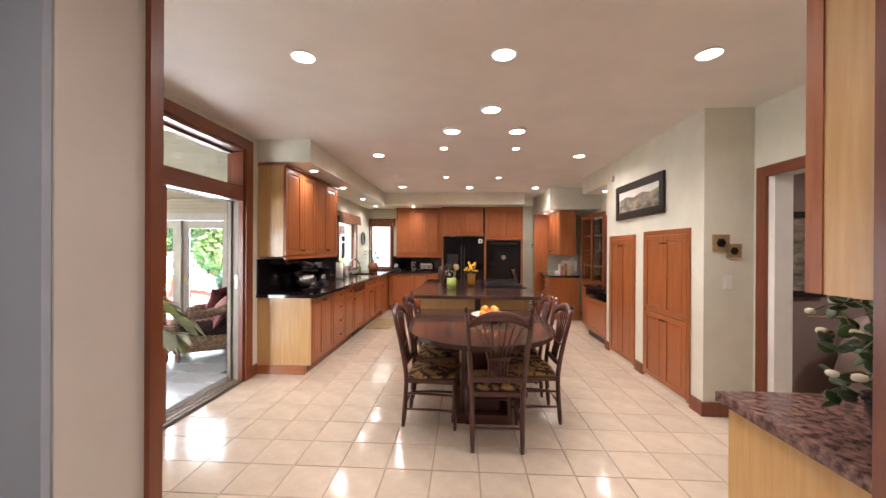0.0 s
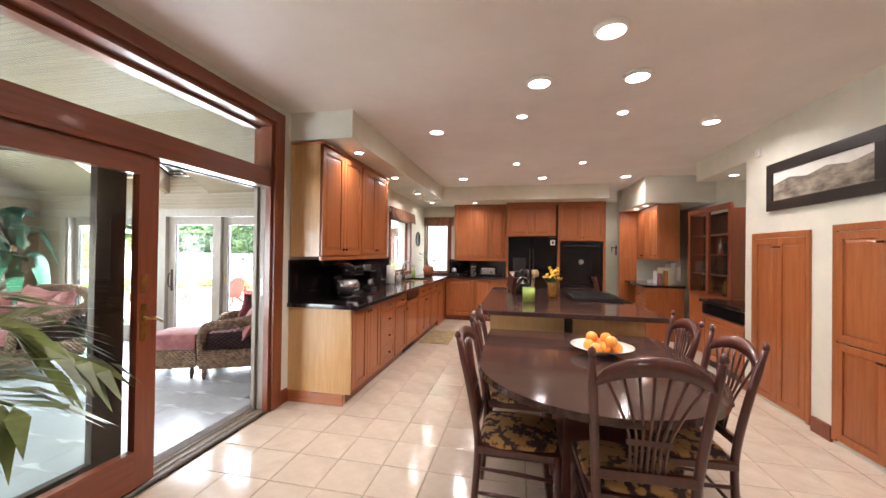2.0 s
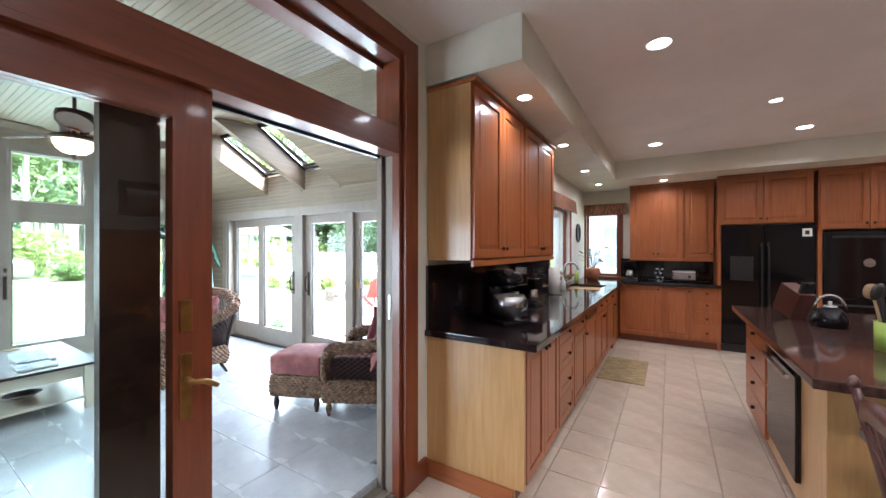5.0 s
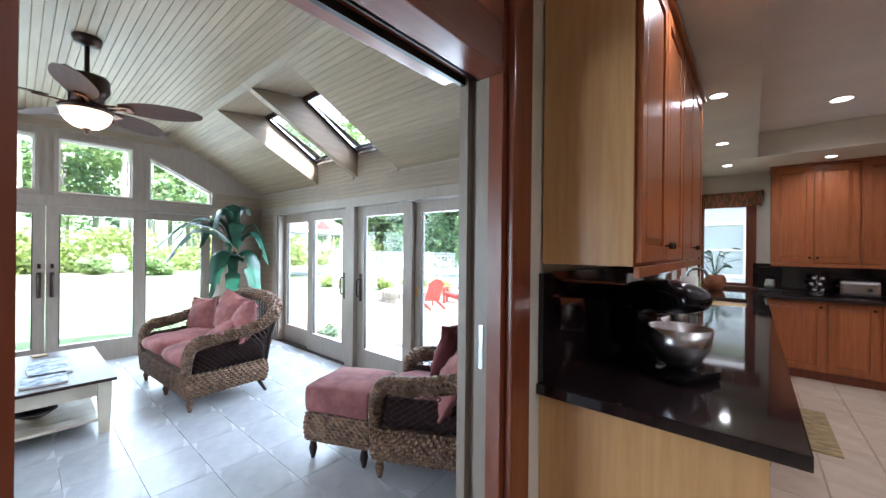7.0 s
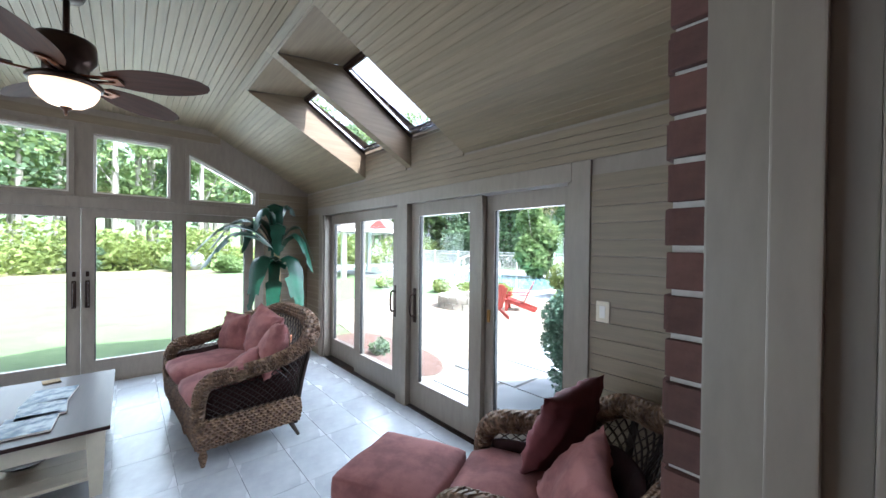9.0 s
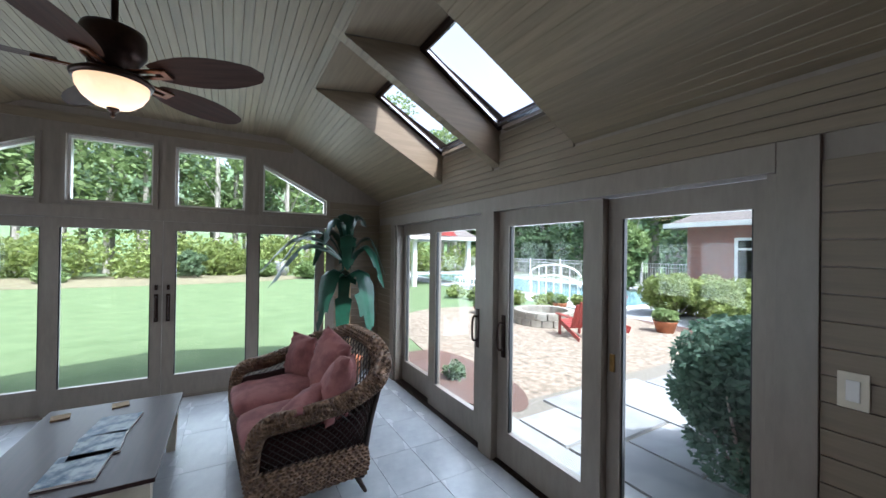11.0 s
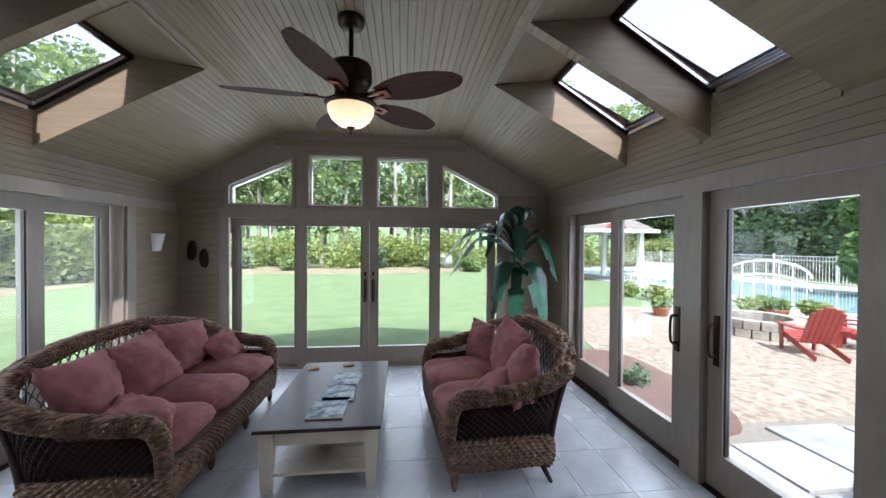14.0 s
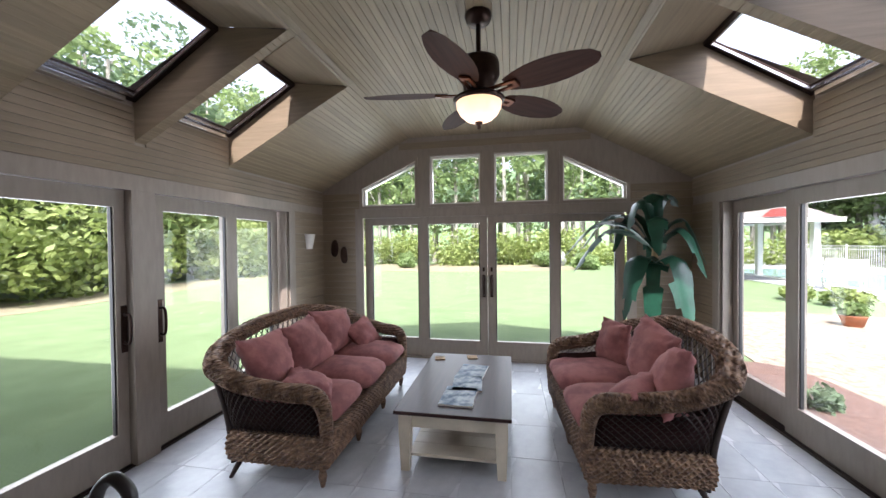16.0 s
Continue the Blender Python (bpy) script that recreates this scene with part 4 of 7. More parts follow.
def fridge(x0, x1, top, y, label, split):
    t = thing("refrigerator", label, "refrigerator", ((x0 + x1) / 2, y, 0))
    w = (x1 - x0) / 2
    part("body", B(-w, w, 0.06, 0.58, 0.05, top), "black_plastic", t)
    if split:
        for a, b, s in ((-w + 0.003, -0.02, 1), (-0.014, w - 0.003, -1)):
            d = part("door", B(a, b, 0, 0.055, 0.12, top - 0.004, 0.008), "black", t)
            hx = b - 0.03 if s > 0 else a + 0.03
            part("handle", tube(curve_points([(hx, 0, 0.65), (hx, -0.045, 0.68), (hx, -0.045, 1.42), (hx, 0, 1.45)], 4), 0.011), "black_plastic", d, smooth=True)
        part("dispenser", B(-w + 0.10, -0.13, -0.004, 0.001, 0.98, 1.30, 0.004), "black_plastic", t, "matt black water dispenser")
        part("sticker", boxes((w - 0.13, w - 0.04, -0.004, -0.001, top - 0.16, top - 0.06)), "paper", t, "small white square notice")
        part("sticker_print", B(w - 0.105, w - 0.065, -0.0055, -0.0045, top - 0.135, top - 0.085), "black_plastic", t)
    else:
        for z0, z1 in ((0.12, 0.80), (0.81, top - 0.004)):
            d = part("door", B(-w + 0.003, w - 0.003, 0, 0.055, z0, z1, 0.008), "black", t)
            part("handle", tube([(-w + 0.08, -0.04, z1 - 0.07), (w - 0.08, -0.04, z1 - 0.07)], 0.011), "black_plastic", d, smooth=True)
        part("badge", lathe([(0, 0), (0.05, 0), (0.05, 0.004), (0, 0.004)], 20), "steel", t, at=pose(0, -0.001, top - 0.38, 90))
    part("kick_grille", B(-w, w, 0.03, 0.06, 0.0, 0.10), "black_plastic", t)


fridge(-0.16, 0.785, 1.72, 8.97, "glossy black side-by-side refrigerator built into maple", True)
fridge(0.835, 1.625, 1.62, 8.97, "glossy black wall oven stack built into maple", False)

# windows over the counter
def small_window(at, turn, w, z0, z1, label):
    t = thing("window_2", label, "window", at, turn, kind="structure")
    part("casing", boxes((-w / 2 - 0.07, -w / 2, -0.02, 0.0, z0 - 0.07, z1 + 0.07), (w / 2, w / 2 + 0.07, -0.02, 0.0, z0 - 0.07, z1 + 0.07), (-w / 2, w / 2, -0.021, 0.0, z1, z1 + 0.07), bevel=0.004), "trim", t)
    part("window_sill", B(-w / 2 - 0.09, w / 2 + 0.09, -0.05, 0.02, z0 - 0.035, z0, 0.005), "trim_x", t)
    part("window_frame", boxes((-w / 2, -w / 2 + 0.035, 0.05, 0.09, z0, z1), (w / 2 - 0.035, w / 2, 0.05, 0.09, z0, z1), (-w / 2 + 0.035, w / 2 - 0.035, 0.05, 0.09, z0, z0 + 0.04), (-w / 2 + 0.035, w / 2 - 0.035, 0.05, 0.09, z1 - 0.04, z1)), "trim", t)
    g = part("pane", B(-w / 2 + 0.035, w / 2 - 0.035, 0.068, 0.073, z0 + 0.04, z1 - 0.04), "glass", t)
    g.visible_shadow = False
    v = tagged(new("valance"), "short gathered red and olive plaid window valance", "valance")
    v.matrix_basis = pose(at[0], at[1], at[2], 0, 0, turn)
    bm = bmesh.new()
    n = 40
    lo, hi = [], []
    for i in range(n + 1):
        x = -w / 2 - 0.12 + (w + 0.24) * i / n
        lo.append(bm.verts.new((x, -0.075 + 0.012 * math.sin(i * 1.7), z1 - 0.04 + 0.008 * math.sin(i * 0.9))))
        hi.append(bm.verts.new((x, -0.06 + 0.006 * math.sin(i * 1.7), z1 + 0.15)))
    for i in range(n):
        bm.faces.new((lo[i], lo[i + 1], hi[i + 1], hi[i]))
    part("cloth", bm, "plaid", v, smooth=True)
    part("rod", tube([(-w / 2 - 0.13, -0.045, z1 + 0.14), (w / 2 + 0.13, -0.045, z1 + 0.14)], 0.012), "trim", v)


small_window((XW, 7.84, 0), 90, 1.12, 1.02, 1.98, "kitchen sink window with reddish wood casing")
small_window((-1.76, 9.55, 0), 0, 0.52, 0.93, 2.02, "small north window with reddish wood casing")

# ---- pantry cupboards ----
def pantry(y0, y1, z1, split, label):
    # local x runs along world -y so that the front looks to -x
    t = thing("pantry_cupboard", label, "cupboard", (2.383, y1, 0), -90)
    w = y1 - y0
    part("casing", boxes((0, 0.035, -0.018, 0.0, 0.03, z1), (w - 0.035, w, -0.018, 0.0, 0.03, z1), (0.035, w - 0.035, -0.019, 0.0, z1 - 0.05, z1), bevel=0.003), "maple", t)
    m = w / 2
    rows = ((0.05, 0.765), (0.775, z1 - 0.055)) if split else ((0.05, z1 - 0.055),)
    for z0, zz in rows:
        for a, b in ((0.038, m - 0.002), (m + 0.002, w - 0.038)):
            raised_door(t, a, b, z0, zz, -0.021)
        zk = 0.70 if z0 < 0.1 and split else zz - 0.09
        part("pull", boxes((m - 0.05, m - 0.008, -0.042, -0.034, zk, zk + 0.014), (m + 0.008, m + 0.05, -0.042, -0.034, zk, zk + 0.014), (m - 0.04, m - 0.03, -0.035, -0.02, zk, zk + 0.012), (m + 0.03, m + 0.04, -0.035, -0.02, zk, zk + 0.012)), "bronze", t, "small dark bronze pulls")


pantry(3.98, 4.83, 1.64, True, "built-in honey maple pantry cupboard with four doors")
pantry(5.05, 5.80, 1.62, False, "tall built-in honey maple pantry cupboard")

# framed picture over the cupboards
t = thing("framed_picture", "wide dark-framed landscape print hung on the wall", "picture", (2.383, 4.985, 2.04), -90)
part("frame", boxes((-0.58, 0.58, -0.03, -0.001, 0.13, 0.22), (-0.58, 0.58, -0.03, -0.001, -0.22, -0.13), (-0.58, -0.50, -0.03, -0.001, -0.13, 0.13), (0.50, 0.58, -0.03, -0.001, -0.13, 0.13), bevel=0.004), "mirror_grey", t)
part("print", B(-0.50, 0.50, -0.015, -0.002, -0.13, 0.13), "photo", t, "sepia valley landscape with trees")
bm = bmesh.new()
vs = [bm.verts.new((x, -0.0165, z)) for x, z in [(-0.5, 0.02), (-0.3, 0.06), (-0.1, 0.03), (0.1, 0.07), (0.3, 0.04), (0.5, 0.075), (0.5, 0.13), (-0.5, 0.13)]]
bm.faces.new(vs)
part("printed_sky", bm, "paper", t, "pale sky band of the print")
t = thing("smoke_sensor", "small white wall sensor", "sensor", (2.383, 5.72, 2.42), -90)
part("case", B(-0.03, 0.03, -0.025, -0.001, -0.04, 0.04, 0.006), "white", t)
# small plaques and switch on the return wall
for x, z, g in ((2.52, 1.50, 0.07), (2.63, 1.43, 0.06)):
    t = thing("wall_plaque", "small square carved stone plaque on the wall", "plaque", (x, 3.808, z), 0, group="wall plaques")
    part("tile", B(-g, g, -0.015, -0.001, -g, g, 0.004), "stem", t)
    part("relief", lathe([(0, 0), (g * 0.6, 0), (g * 0.45, 0.012), (0, 0.014)], 6), "bronze", t, at=pose(0, -0.015, 0, 90))
t = thing("light_switch", "white rocker light switch plate", "switch", (2.58, 3.808, 1.16), 0)
part("plate", B(-0.038, 0.038, -0.007, -0.001, -0.058, 0.058, 0.002), "white", t)
part("rocker", B(-0.016, 0.016, -0.011, -0.007, -0.033, 0.033, 0.002), "white", t)

# ---- bar recess and desk ----
t = thing("bar_cabinet", "honey maple bar cabinet with a black drawer strip", "cabinet", (2.385, 6.86, 0), -90)
part("body", B(0.0, 0.90, 0.022, 0.62, 0.10, 0.80), "maple_end", t)
part("toe_kick", B(0, 0.90, 0.06, 0.62, 0, 0.099), "black_plastic", t)
part("control_strip", B(0.01, 0.89, 0.0, 0.021, 0.66, 0.79, 0.003), "black", t, "glossy black strip")
raised_door(t, 0.01, 0.89, 0.115, 0.645, 0)
part("top", B(-0.02, 0.91, -0.03, 0.64, 0.802, 0.84, 0.005), "granite_black", t)
t = thing("glass_hutch", "dark glass-fronted wooden hutch in the bar recess", "hutch", (2.62, 7.85, 0), -90)
part("frame", boxes((0, 0.07, 0, 0.03, 0.86, 2.0), (0.55, 0.62, 0, 0.03, 0.86, 2.0), (1.10, 1.17, 0, 0.03, 0.86, 2.0), (0, 1.17, 0.0, 0.031, 2.0, 2.07), (0, 1.17, 0.03, 0.24, 0.80, 0.86)), "trim", t)
part("back", B(0.0, 1.17, 0.20, 0.24, 0.86, 2.0), "black", t)
part("base", B(0.0, 1.17, 0.03, 0.24, 0.0, 0.799), "maple", t)
for x in (0.002, 1.138):
    part("side", B(x, x + 0.03, 0.032, 0.198, 0.861, 1.999), "trim", t)
for x in (0.071, 0.621):
    dg = part("door_pane", B(x, x + 0.478, 0.012, 0.018, 0.862, 1.998), "glass", t)
    dg.visible_shadow = False
for i in range(3):
    part("shelf", B(0.02, 1.15, 0.04, 0.20, 1.12 + 0.28 * i, 1.135 + 0.28 * i), "trim", t)
for i in range(9):
    part("bottle", lathe([(0.03, 0), (0.032, 0.12), (0.012, 0.17), (0.011, 0.22), (0, 0.22)], 8), ("amber", "black", "steel")[i % 3], t, at=pose(0.12 + 0.115 * i, 0.12, 0.862 + 0.275 * (i % 3)), smooth=True)
t = upper_unit(0, 1.09, 1.31, 2.235, 0.33, 3, (2.28, 9.22, 0), -90, "honey maple wall cabinet over the desk", crown=False, end_mat="maple")
solid("desk_side_panel", B(1.97, 2.285, 9.20, 9.248, 0, 2.235), "maple", "tall honey maple panel beside the desk", "panel", kind="")
t = thing("desk", "built-in maple desk with a dark granite top", "desk", (2.07, 9.18, 0), -90)
part("top", B(0, 1.15, -0.0, 0.60, 0.86, 0.90, 0.005), "granite_black", t)
part("drawer_unit", B(0.60, 1.14, 0.03, 0.58, 0.0, 0.859), "maple", t)
for i in range(3):
    raised_door(t, 0.62, 1.12, 0.12 + 0.245 * i, 0.345 + 0.245 * i, 0.008, name="drawer", knob=(0.87, 0.24 + 0.245 * i))
t = thing("paper_stack", "papers, cards and a cream box on the desk", "papers", (2.33, 8.40, 0.90), -90)
part("box", B(-0.16, 0.14, 0.10, 0.24, 0, 0.28, 0.006), "cream", t)
part("card", B(-0.20, -0.02, 0.05, 0.06, 0, 0.22), "paper", t)
part("card", B(0.04, 0.22, 0.03, 0.04, 0, 0.19), "pink", t)
part("card", B(0.24, 0.40, 0.06, 0.07, 0, 0.24), "amber", t)
part("folder", B(-0.42, -0.22, 0.02, 0.20, 0, 0.05, 0.004), "paper", t)
part("notice", boxes((-0.30, -0.12, 0.285, 0.288, 0.10, 0.34), (-0.08, 0.10, 0.285, 0.288, 0.14, 0.36), (0.16, 0.30, 0.285, 0.288, 0.08, 0.30)), "paper", t, "paper notices pinned up")
t = thing("wall_sconce", "iron candle sconce on the corridor wall", "sconce", (2.36, 11.09, 1.58), 0)
part("scroll", boxes((-0.10, -0.085, -0.03, -0.01, -0.12, 0.12), (0.085, 0.10, -0.03, -0.01, -0.12, 0.12), (-0.085, 0.085, -0.03, -0.01, -0.03, -0.015), (-0.01, 0.01, -0.06, -0.01, -0.2, 0.02)), "bronze", t)
for x in (-0.09, 0.0, 0.09):
    part("candle", lathe([(0.02, 0), (0.02, 0.12), (0, 0.12)], 10), "paper", t, at=pose(x, -0.05, 0.0 if x else 0.04))
# fill lamp without a fixture, added to brighten the corridor
disc_lamp(1.95, 10.3, 2.6, 0.5, 0.12)

# ---- island ----
isl = thing("kitchen_island", "maple kitchen island with a dark granite top", "island", (0.42, 5.6, 0))
part("body", B(-0.62, 0.66, -0.72, 1.05, 0.10, 0.868), "maple_end", isl)
part("toe_kick", B(-0.58, 0.62, -0.66, 1.0, 0, 0.10), "trim", isl)
part("top", B(-0.72, 0.76, -0.98, 1.14, 0.87, 0.91, 0.007), "granite", isl)
part("front_panel", boxes((-0.62, 0.02, -0.745, -0.721, 0.60, 0.868), (0.09, 0.66, -0.745, -0.721, 0.60, 0.868), (-0.62, 0.66, -0.74, -0.721, 0.10, 0.599)), "maple_end", isl)
part("outlet", B(0.022, 0.088, -0.742, -0.722, 0.62, 0.868), "black_plastic", isl, "black outlet strip in the front panel")
part("oven_door", B(-0.645, -0.621, -0.40, 0.22, 0.22, 0.80, 0.006), "black", isl, "black built-in oven door")
part("oven_handle", tube([(-0.67, -0.36, 0.74), (-0.67, 0.18, 0.74)], 0.012), "steel", isl)
for i in range(4):
    d = part("drawer", B(-0.642, -0.621, 0.30, 1.0, 0.13 + 0.185 * i, 0.305 + 0.185 * i, 0.004), "maple_y", isl)
    part("knob", lathe([(0.012, 0), (0.014, 0.02), (0, 0.026)], 8), "bronze", d, at=pose(-0.642, 0.65, 0.215 + 0.185 * i, 0, -90))
ck = thing("cooktop", "black glass cooktop with a low vent set in the island", "cooktop", (0.86, 5.85, 0.911))
part("glass", B(-0.30, 0.30, -0.38, 0.38, 0, 0.008, 0.003), "black", ck)
part("grate", boxes(*[(-0.24, 0.24, -0.30 + 0.1 * i, -0.285 + 0.1 * i, 0.012, 0.03) for i in range(7)], (-0.24, -0.225, -0.3, 0.32, 0.008, 0.024), (0.225, 0.24, -0.3, 0.32, 0.008, 0.024)), "black_plastic", ck)

# ---- round-ended table ----
tb = thing("dining_table", "oval dark brown granite table on a cherry pedestal", "table", (0.45, 3.9, 0))
bm = bmesh.new()
outline = [(0.63, 0.72), (0.63, -0.14)] + [(0.63 * math.cos(a), -0.14 - 0.70 * math.sin(a)) for a in [math.pi * i / 28 for i in range(1, 28)]] + [(-0.63, -0.14), (-0.63, 0.72)]
lo = [bm.verts.new((x, y, 0.725)) for x, y in outline]
hi = [bm.verts.new((x, y, 0.76)) for x, y in outline]
bm.faces.new(lo[::-1])
top = bm.faces.new(hi)
for i in range(len(lo)):
    bm.faces.new((lo[i], lo[(i + 1) % len(lo)], hi[(i + 1) % len(lo)], hi[i]))
bmesh.ops.bevel(bm, geom=[e for e in top.edges], offset=0.006, segments=2, affect="EDGES")
part("tabletop", bm, "granite", tb)
part("pedestal", boxes((-0.16, 0.16, -0.30, 0.30, 0.08, 0.724), bevel=0.01), "cherry", tb)
part("base", boxes((-0.24, 0.24, -0.38, 0.40, 0, 0.079), bevel=0.015), "cherry", tb)
part("apron", boxes((-0.40, 0.40, -0.35, 0.60, 0.66, 0.724)), "cherry", tb)

# ---- chairs ----
def dining_chair():
    c = thing("dining_chair", "dark cherry sheaf-back chair with a tapestry seat", "chair", (0, 0, 0), group="chairs round the table")
    for sx in (-1, 1):
        part("front_leg", tube([(sx * 0.20, -0.20, 0), (sx * 0.20, -0.20, 0.14), (sx * 0.20, -0.20, 0.44)], [0.013, 0.019, 0.021], 8), "cherry", c, smooth=True)
        part("back_post", tube(curve_points([(sx * 0.175, 0.22, 0), (sx * 0.178, 0.20, 0.30), (sx * 0.185, 0.20, 0.50), (sx * 0.205, 0.245, 0.80), (sx * 0.225, 0.30, 1.06)], 4), [0.014] + [0.019] * 14 + [0.015, 0.012], 8), "cherry", c, smooth=True)
        part("finial", lathe([(0.012, 0), (0.017, 0.012), (0.014, 0.03), (0, 0.045)], 10), "cherry", c, at=pose(sx * 0.225, 0.30, 1.055), smooth=True)
        for z in (0.16, 0.30):
            part("side_stretcher", tube([(sx * 0.20, -0.20, z), (sx * 0.19, 0, z + 0.005), (sx * 0.18, 0.20, z)], [0.009, 0.012, 0.009], 6), "cherry", c, smooth=True)
    part("front_stretcher", tube([(-0.2, -0.2, 0.22), (0, -0.2, 0.22), (0.2, -0.2, 0.22)], [0.009, 0.012, 0.009], 6), "cherry", c, smooth=True)
    part("back_stretcher", tube([(-0.18, 0.21, 0.18), (0.18, 0.21, 0.18)], 0.010, 6), "cherry", c, smooth=True)
    part("seat_frame", boxes((-0.215, 0.215, -0.215, 0.20, 0.405, 0.445), bevel=0.006), "cherry", c)
    s = part("seat", pillow(0.43, 0.40, 0.065, 8, 6), "seat_cloth", c, "woven tapestry seat pad", at=pose(0, -0.01, 0.455))
    # crest: an arched rail between the posts
    bm = bmesh.new()
    n = 14
    rows = []
    for i in range(n + 1):
        u = -1 + 2 * i / n
        x = 0.213 * u
        zb, zt = 0.93 + 0.065 * (1 - u * u), 0.955 + 0.115 * (1 - u * u) ** 0.7
        y = 0.275 + 0.035 * (1 - u * u)
        rows.append([bm.verts.new(p) for p in ((x, y - 0.010, zb), (x, y + 0.012, zb), (x, y + 0.018, zt), (x, y - 0.004, zt))])
    for a, b in zip(rows, rows[1:]):
        for k in range(4):
            bm.faces.new((a[k], a[(k + 1) % 4], b[(k + 1) % 4], b[k]))
    bm.faces.new(rows[0])
    bm.faces.new(rows[-1][::-1])
    part("crest_rail", bm, "cherry", c, smooth=True)
    part("waist_rail", boxes((-0.085, 0.085, 0.232, 0.250, 0.69, 0.715), bevel=0.004), "cherry", c)
    part("lower_rail", boxes((-0.19, 0.19, 0.198, 0.222, 0.52, 0.565), bevel=0.005), "cherry", c)
    for i in range(7):
        u = (i - 3) / 3
        part("spindle", tube(curve_points([(0.065 * u, 0.212, 0.56), (0.07 * u, 0.241, 0.70), (0.105 * u, 0.268, 0.82), (0.165 * u, 0.295, 0.955 + 0.04 * (1 - u * u))], 4), 0.0065, 6), "cherry", c, smooth=True)
    return c


ch = dining_chair()
LOW = Matrix.Diagonal((1, 1, 0.95, 1))
ch.matrix_basis = pose(0.545, 3.33, 0, 0, 0, 181) @ LOW
for x, y, r in ((0.05, 3.62, 88), (0.05, 4.20, 90), (0.88, 3.74, -88), (0.86, 4.30, -92)):
    copy_thing(ch, pose(x, y, 0, 0, 0, r) @ LOW)


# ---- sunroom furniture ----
M["wine_dark"] = material("near_black_wine", (0.035, 0.012, 0.012), 0.95, vary=0.2, scale=20, bump=0.2)
def rim_path(h, D, top, arm):
    keys = [(-h, -0.02, 0.12), (-h, -0.03, 0.36), (-h - 0.01, 0.02, arm), (-h - 0.04, 0.22, arm + 0.035), (-h - 0.085, 0.45, arm + 0.085), (-h - 0.085, D - 0.08, arm + 0.165), (-h + 0.10, D + 0.05, top - 0.07),
            (-h * 0.45, D + 0.09, top - 0.01), (0, D + 0.10, top)]
    return keys + [(-x, y, z) for x, y, z in keys[-2::-1]]


def wicker_seat(name, label, L, D, n, at, turn, top=0.83, arm=0.53, category="sofa", base=0.60):
    """Wicker seat; origin on the floor midway between the front legs, front towards -y."""
    t = thing(name, label, category, at, turn)
    h = L / 2
    pts = curve_points(rim_path(h, D, top, arm), 7)
    m = len(pts)
    wide = [0.030 + 0.034 * min(1, min(i, m - 1 - i) / 16) for i in range(m)]
    part("rim", tube(pts, [w * 0.88 for w in wide], 10, squash=0.72), "wicker", t, smooth=True)
    # strands wound round the rim in both directions
    dense = []
    for i in range(m - 1):
        for j in range(5):
            f = j / 5
            a = pts[i].lerp(pts[i + 1], f)
            d = (pts[i + 1] - pts[i]).normalized()
            s = d.cross(Vector((0, 0, 1)))
            s = s.normalized() if s.length > 0.1 else Vector((1, 0, 0))
            dense.append((a, s, s.cross(d).normalized(), wide[i] * (1 - f) + wide[i + 1] * f))
    bm = bmesh.new()
    for sign, ph in [(1, k * 1.047) for k in range(6)] + [(-1, 0.5 + k * 1.047) for k in range(6)]:
        line = [a + s * (w * 0.97 * math.cos(sign * k * 0.42 + ph)) + u * (w * 0.75 * math.sin(sign * k * 0.42 + ph)) for k, (a, s, u, w) in enumerate(dense)]
        tube(line, 0.0062, 4, bm, squash=0.6)
    tagged(part("braid", bm, "wicker", t, smooth=True), "braided honey-brown wicker strands", kind="stuff")
    # woven apron: a grid whose cells alternate in and out
    per = []
    y0, y1 = -0.03, base
    for a, b in (((-h - 0.02, y1), (-h - 0.02, y0)), ((-h - 0.02, y0), (h + 0.02, y0)), ((h + 0.02, y0), (h + 0.02, y1)), ((h + 0.02, y1), (-h - 0.02, y1))):
        k = max(2, int(math.hypot(b[0] - a[0], b[1] - a[1]) / 0.022))
        per += [(a[0] + (b[0] - a[0]) * i / k, a[1] + (b[1] - a[1]) * i / k) for i in range(k)]
    bm = bmesh.new()
    rows = []
    zs = [0.115 + 0.0165 * i for i in range(12)]
    for r, z in enumerate(zs):
        ring = []
        for i, (x, y) in enumerate(per):
            out = 0.006 if (i + r) % 2 else -0.005
            bul = 0.028 * math.sin(math.pi * (r + 1) / 13)
            cx, cy = 0, (y0 + y1) / 2
            d = Vector((x - cx if abs(x) > h - 0.001 else 0, (y - cy) if abs(y - cy) > (y1 - y0) / 2 - 0.001 else 0, 0))
            d = d.normalized() if d.length > 0 else d
            ring.append(bm.verts.new(Vector((x, y, z)) + d * (out + bul)))
        rows.append(ring)
    for a, b in zip(rows, rows[1:]):
        for i in range(len(a)):
            j = (i + 1) % len(a)
            bm.faces.new((a[i], a[j], b[j], b[i]))
    bm.faces.new(rows[-1])
    bm.faces.new(rows[0][::-1])
    part("apron", bm, "wicker", t, "woven wicker apron")
    # open lattice between rim and apron
    bm = bmesh.new()
    lo_keys = [(-h - 0.015, 0.0, 0.30), (-h - 0.015, base * 0.5, 0.30), (-h - 0.01, base - 0.03, 0.30), (-h + 0.10, base, 0.30), (0, base + 0.005, 0.30), (h - 0.10, base, 0.30), (h + 0.01, base - 0.03, 0.30), (h + 0.015, base * 0.5, 0.30), (h + 0.015, 0.0, 0.30)]
    hi = [p for p in pts if p.z > arm - 0.01]
    lo = curve_points(lo_keys, 10)

    def along(line, f):
        f = min(0.9999, max(0, f)) * (len(line) - 1)
        i = int(f)
        return line[i].lerp(line[i + 1], f - i)
    total = L + 2 * D
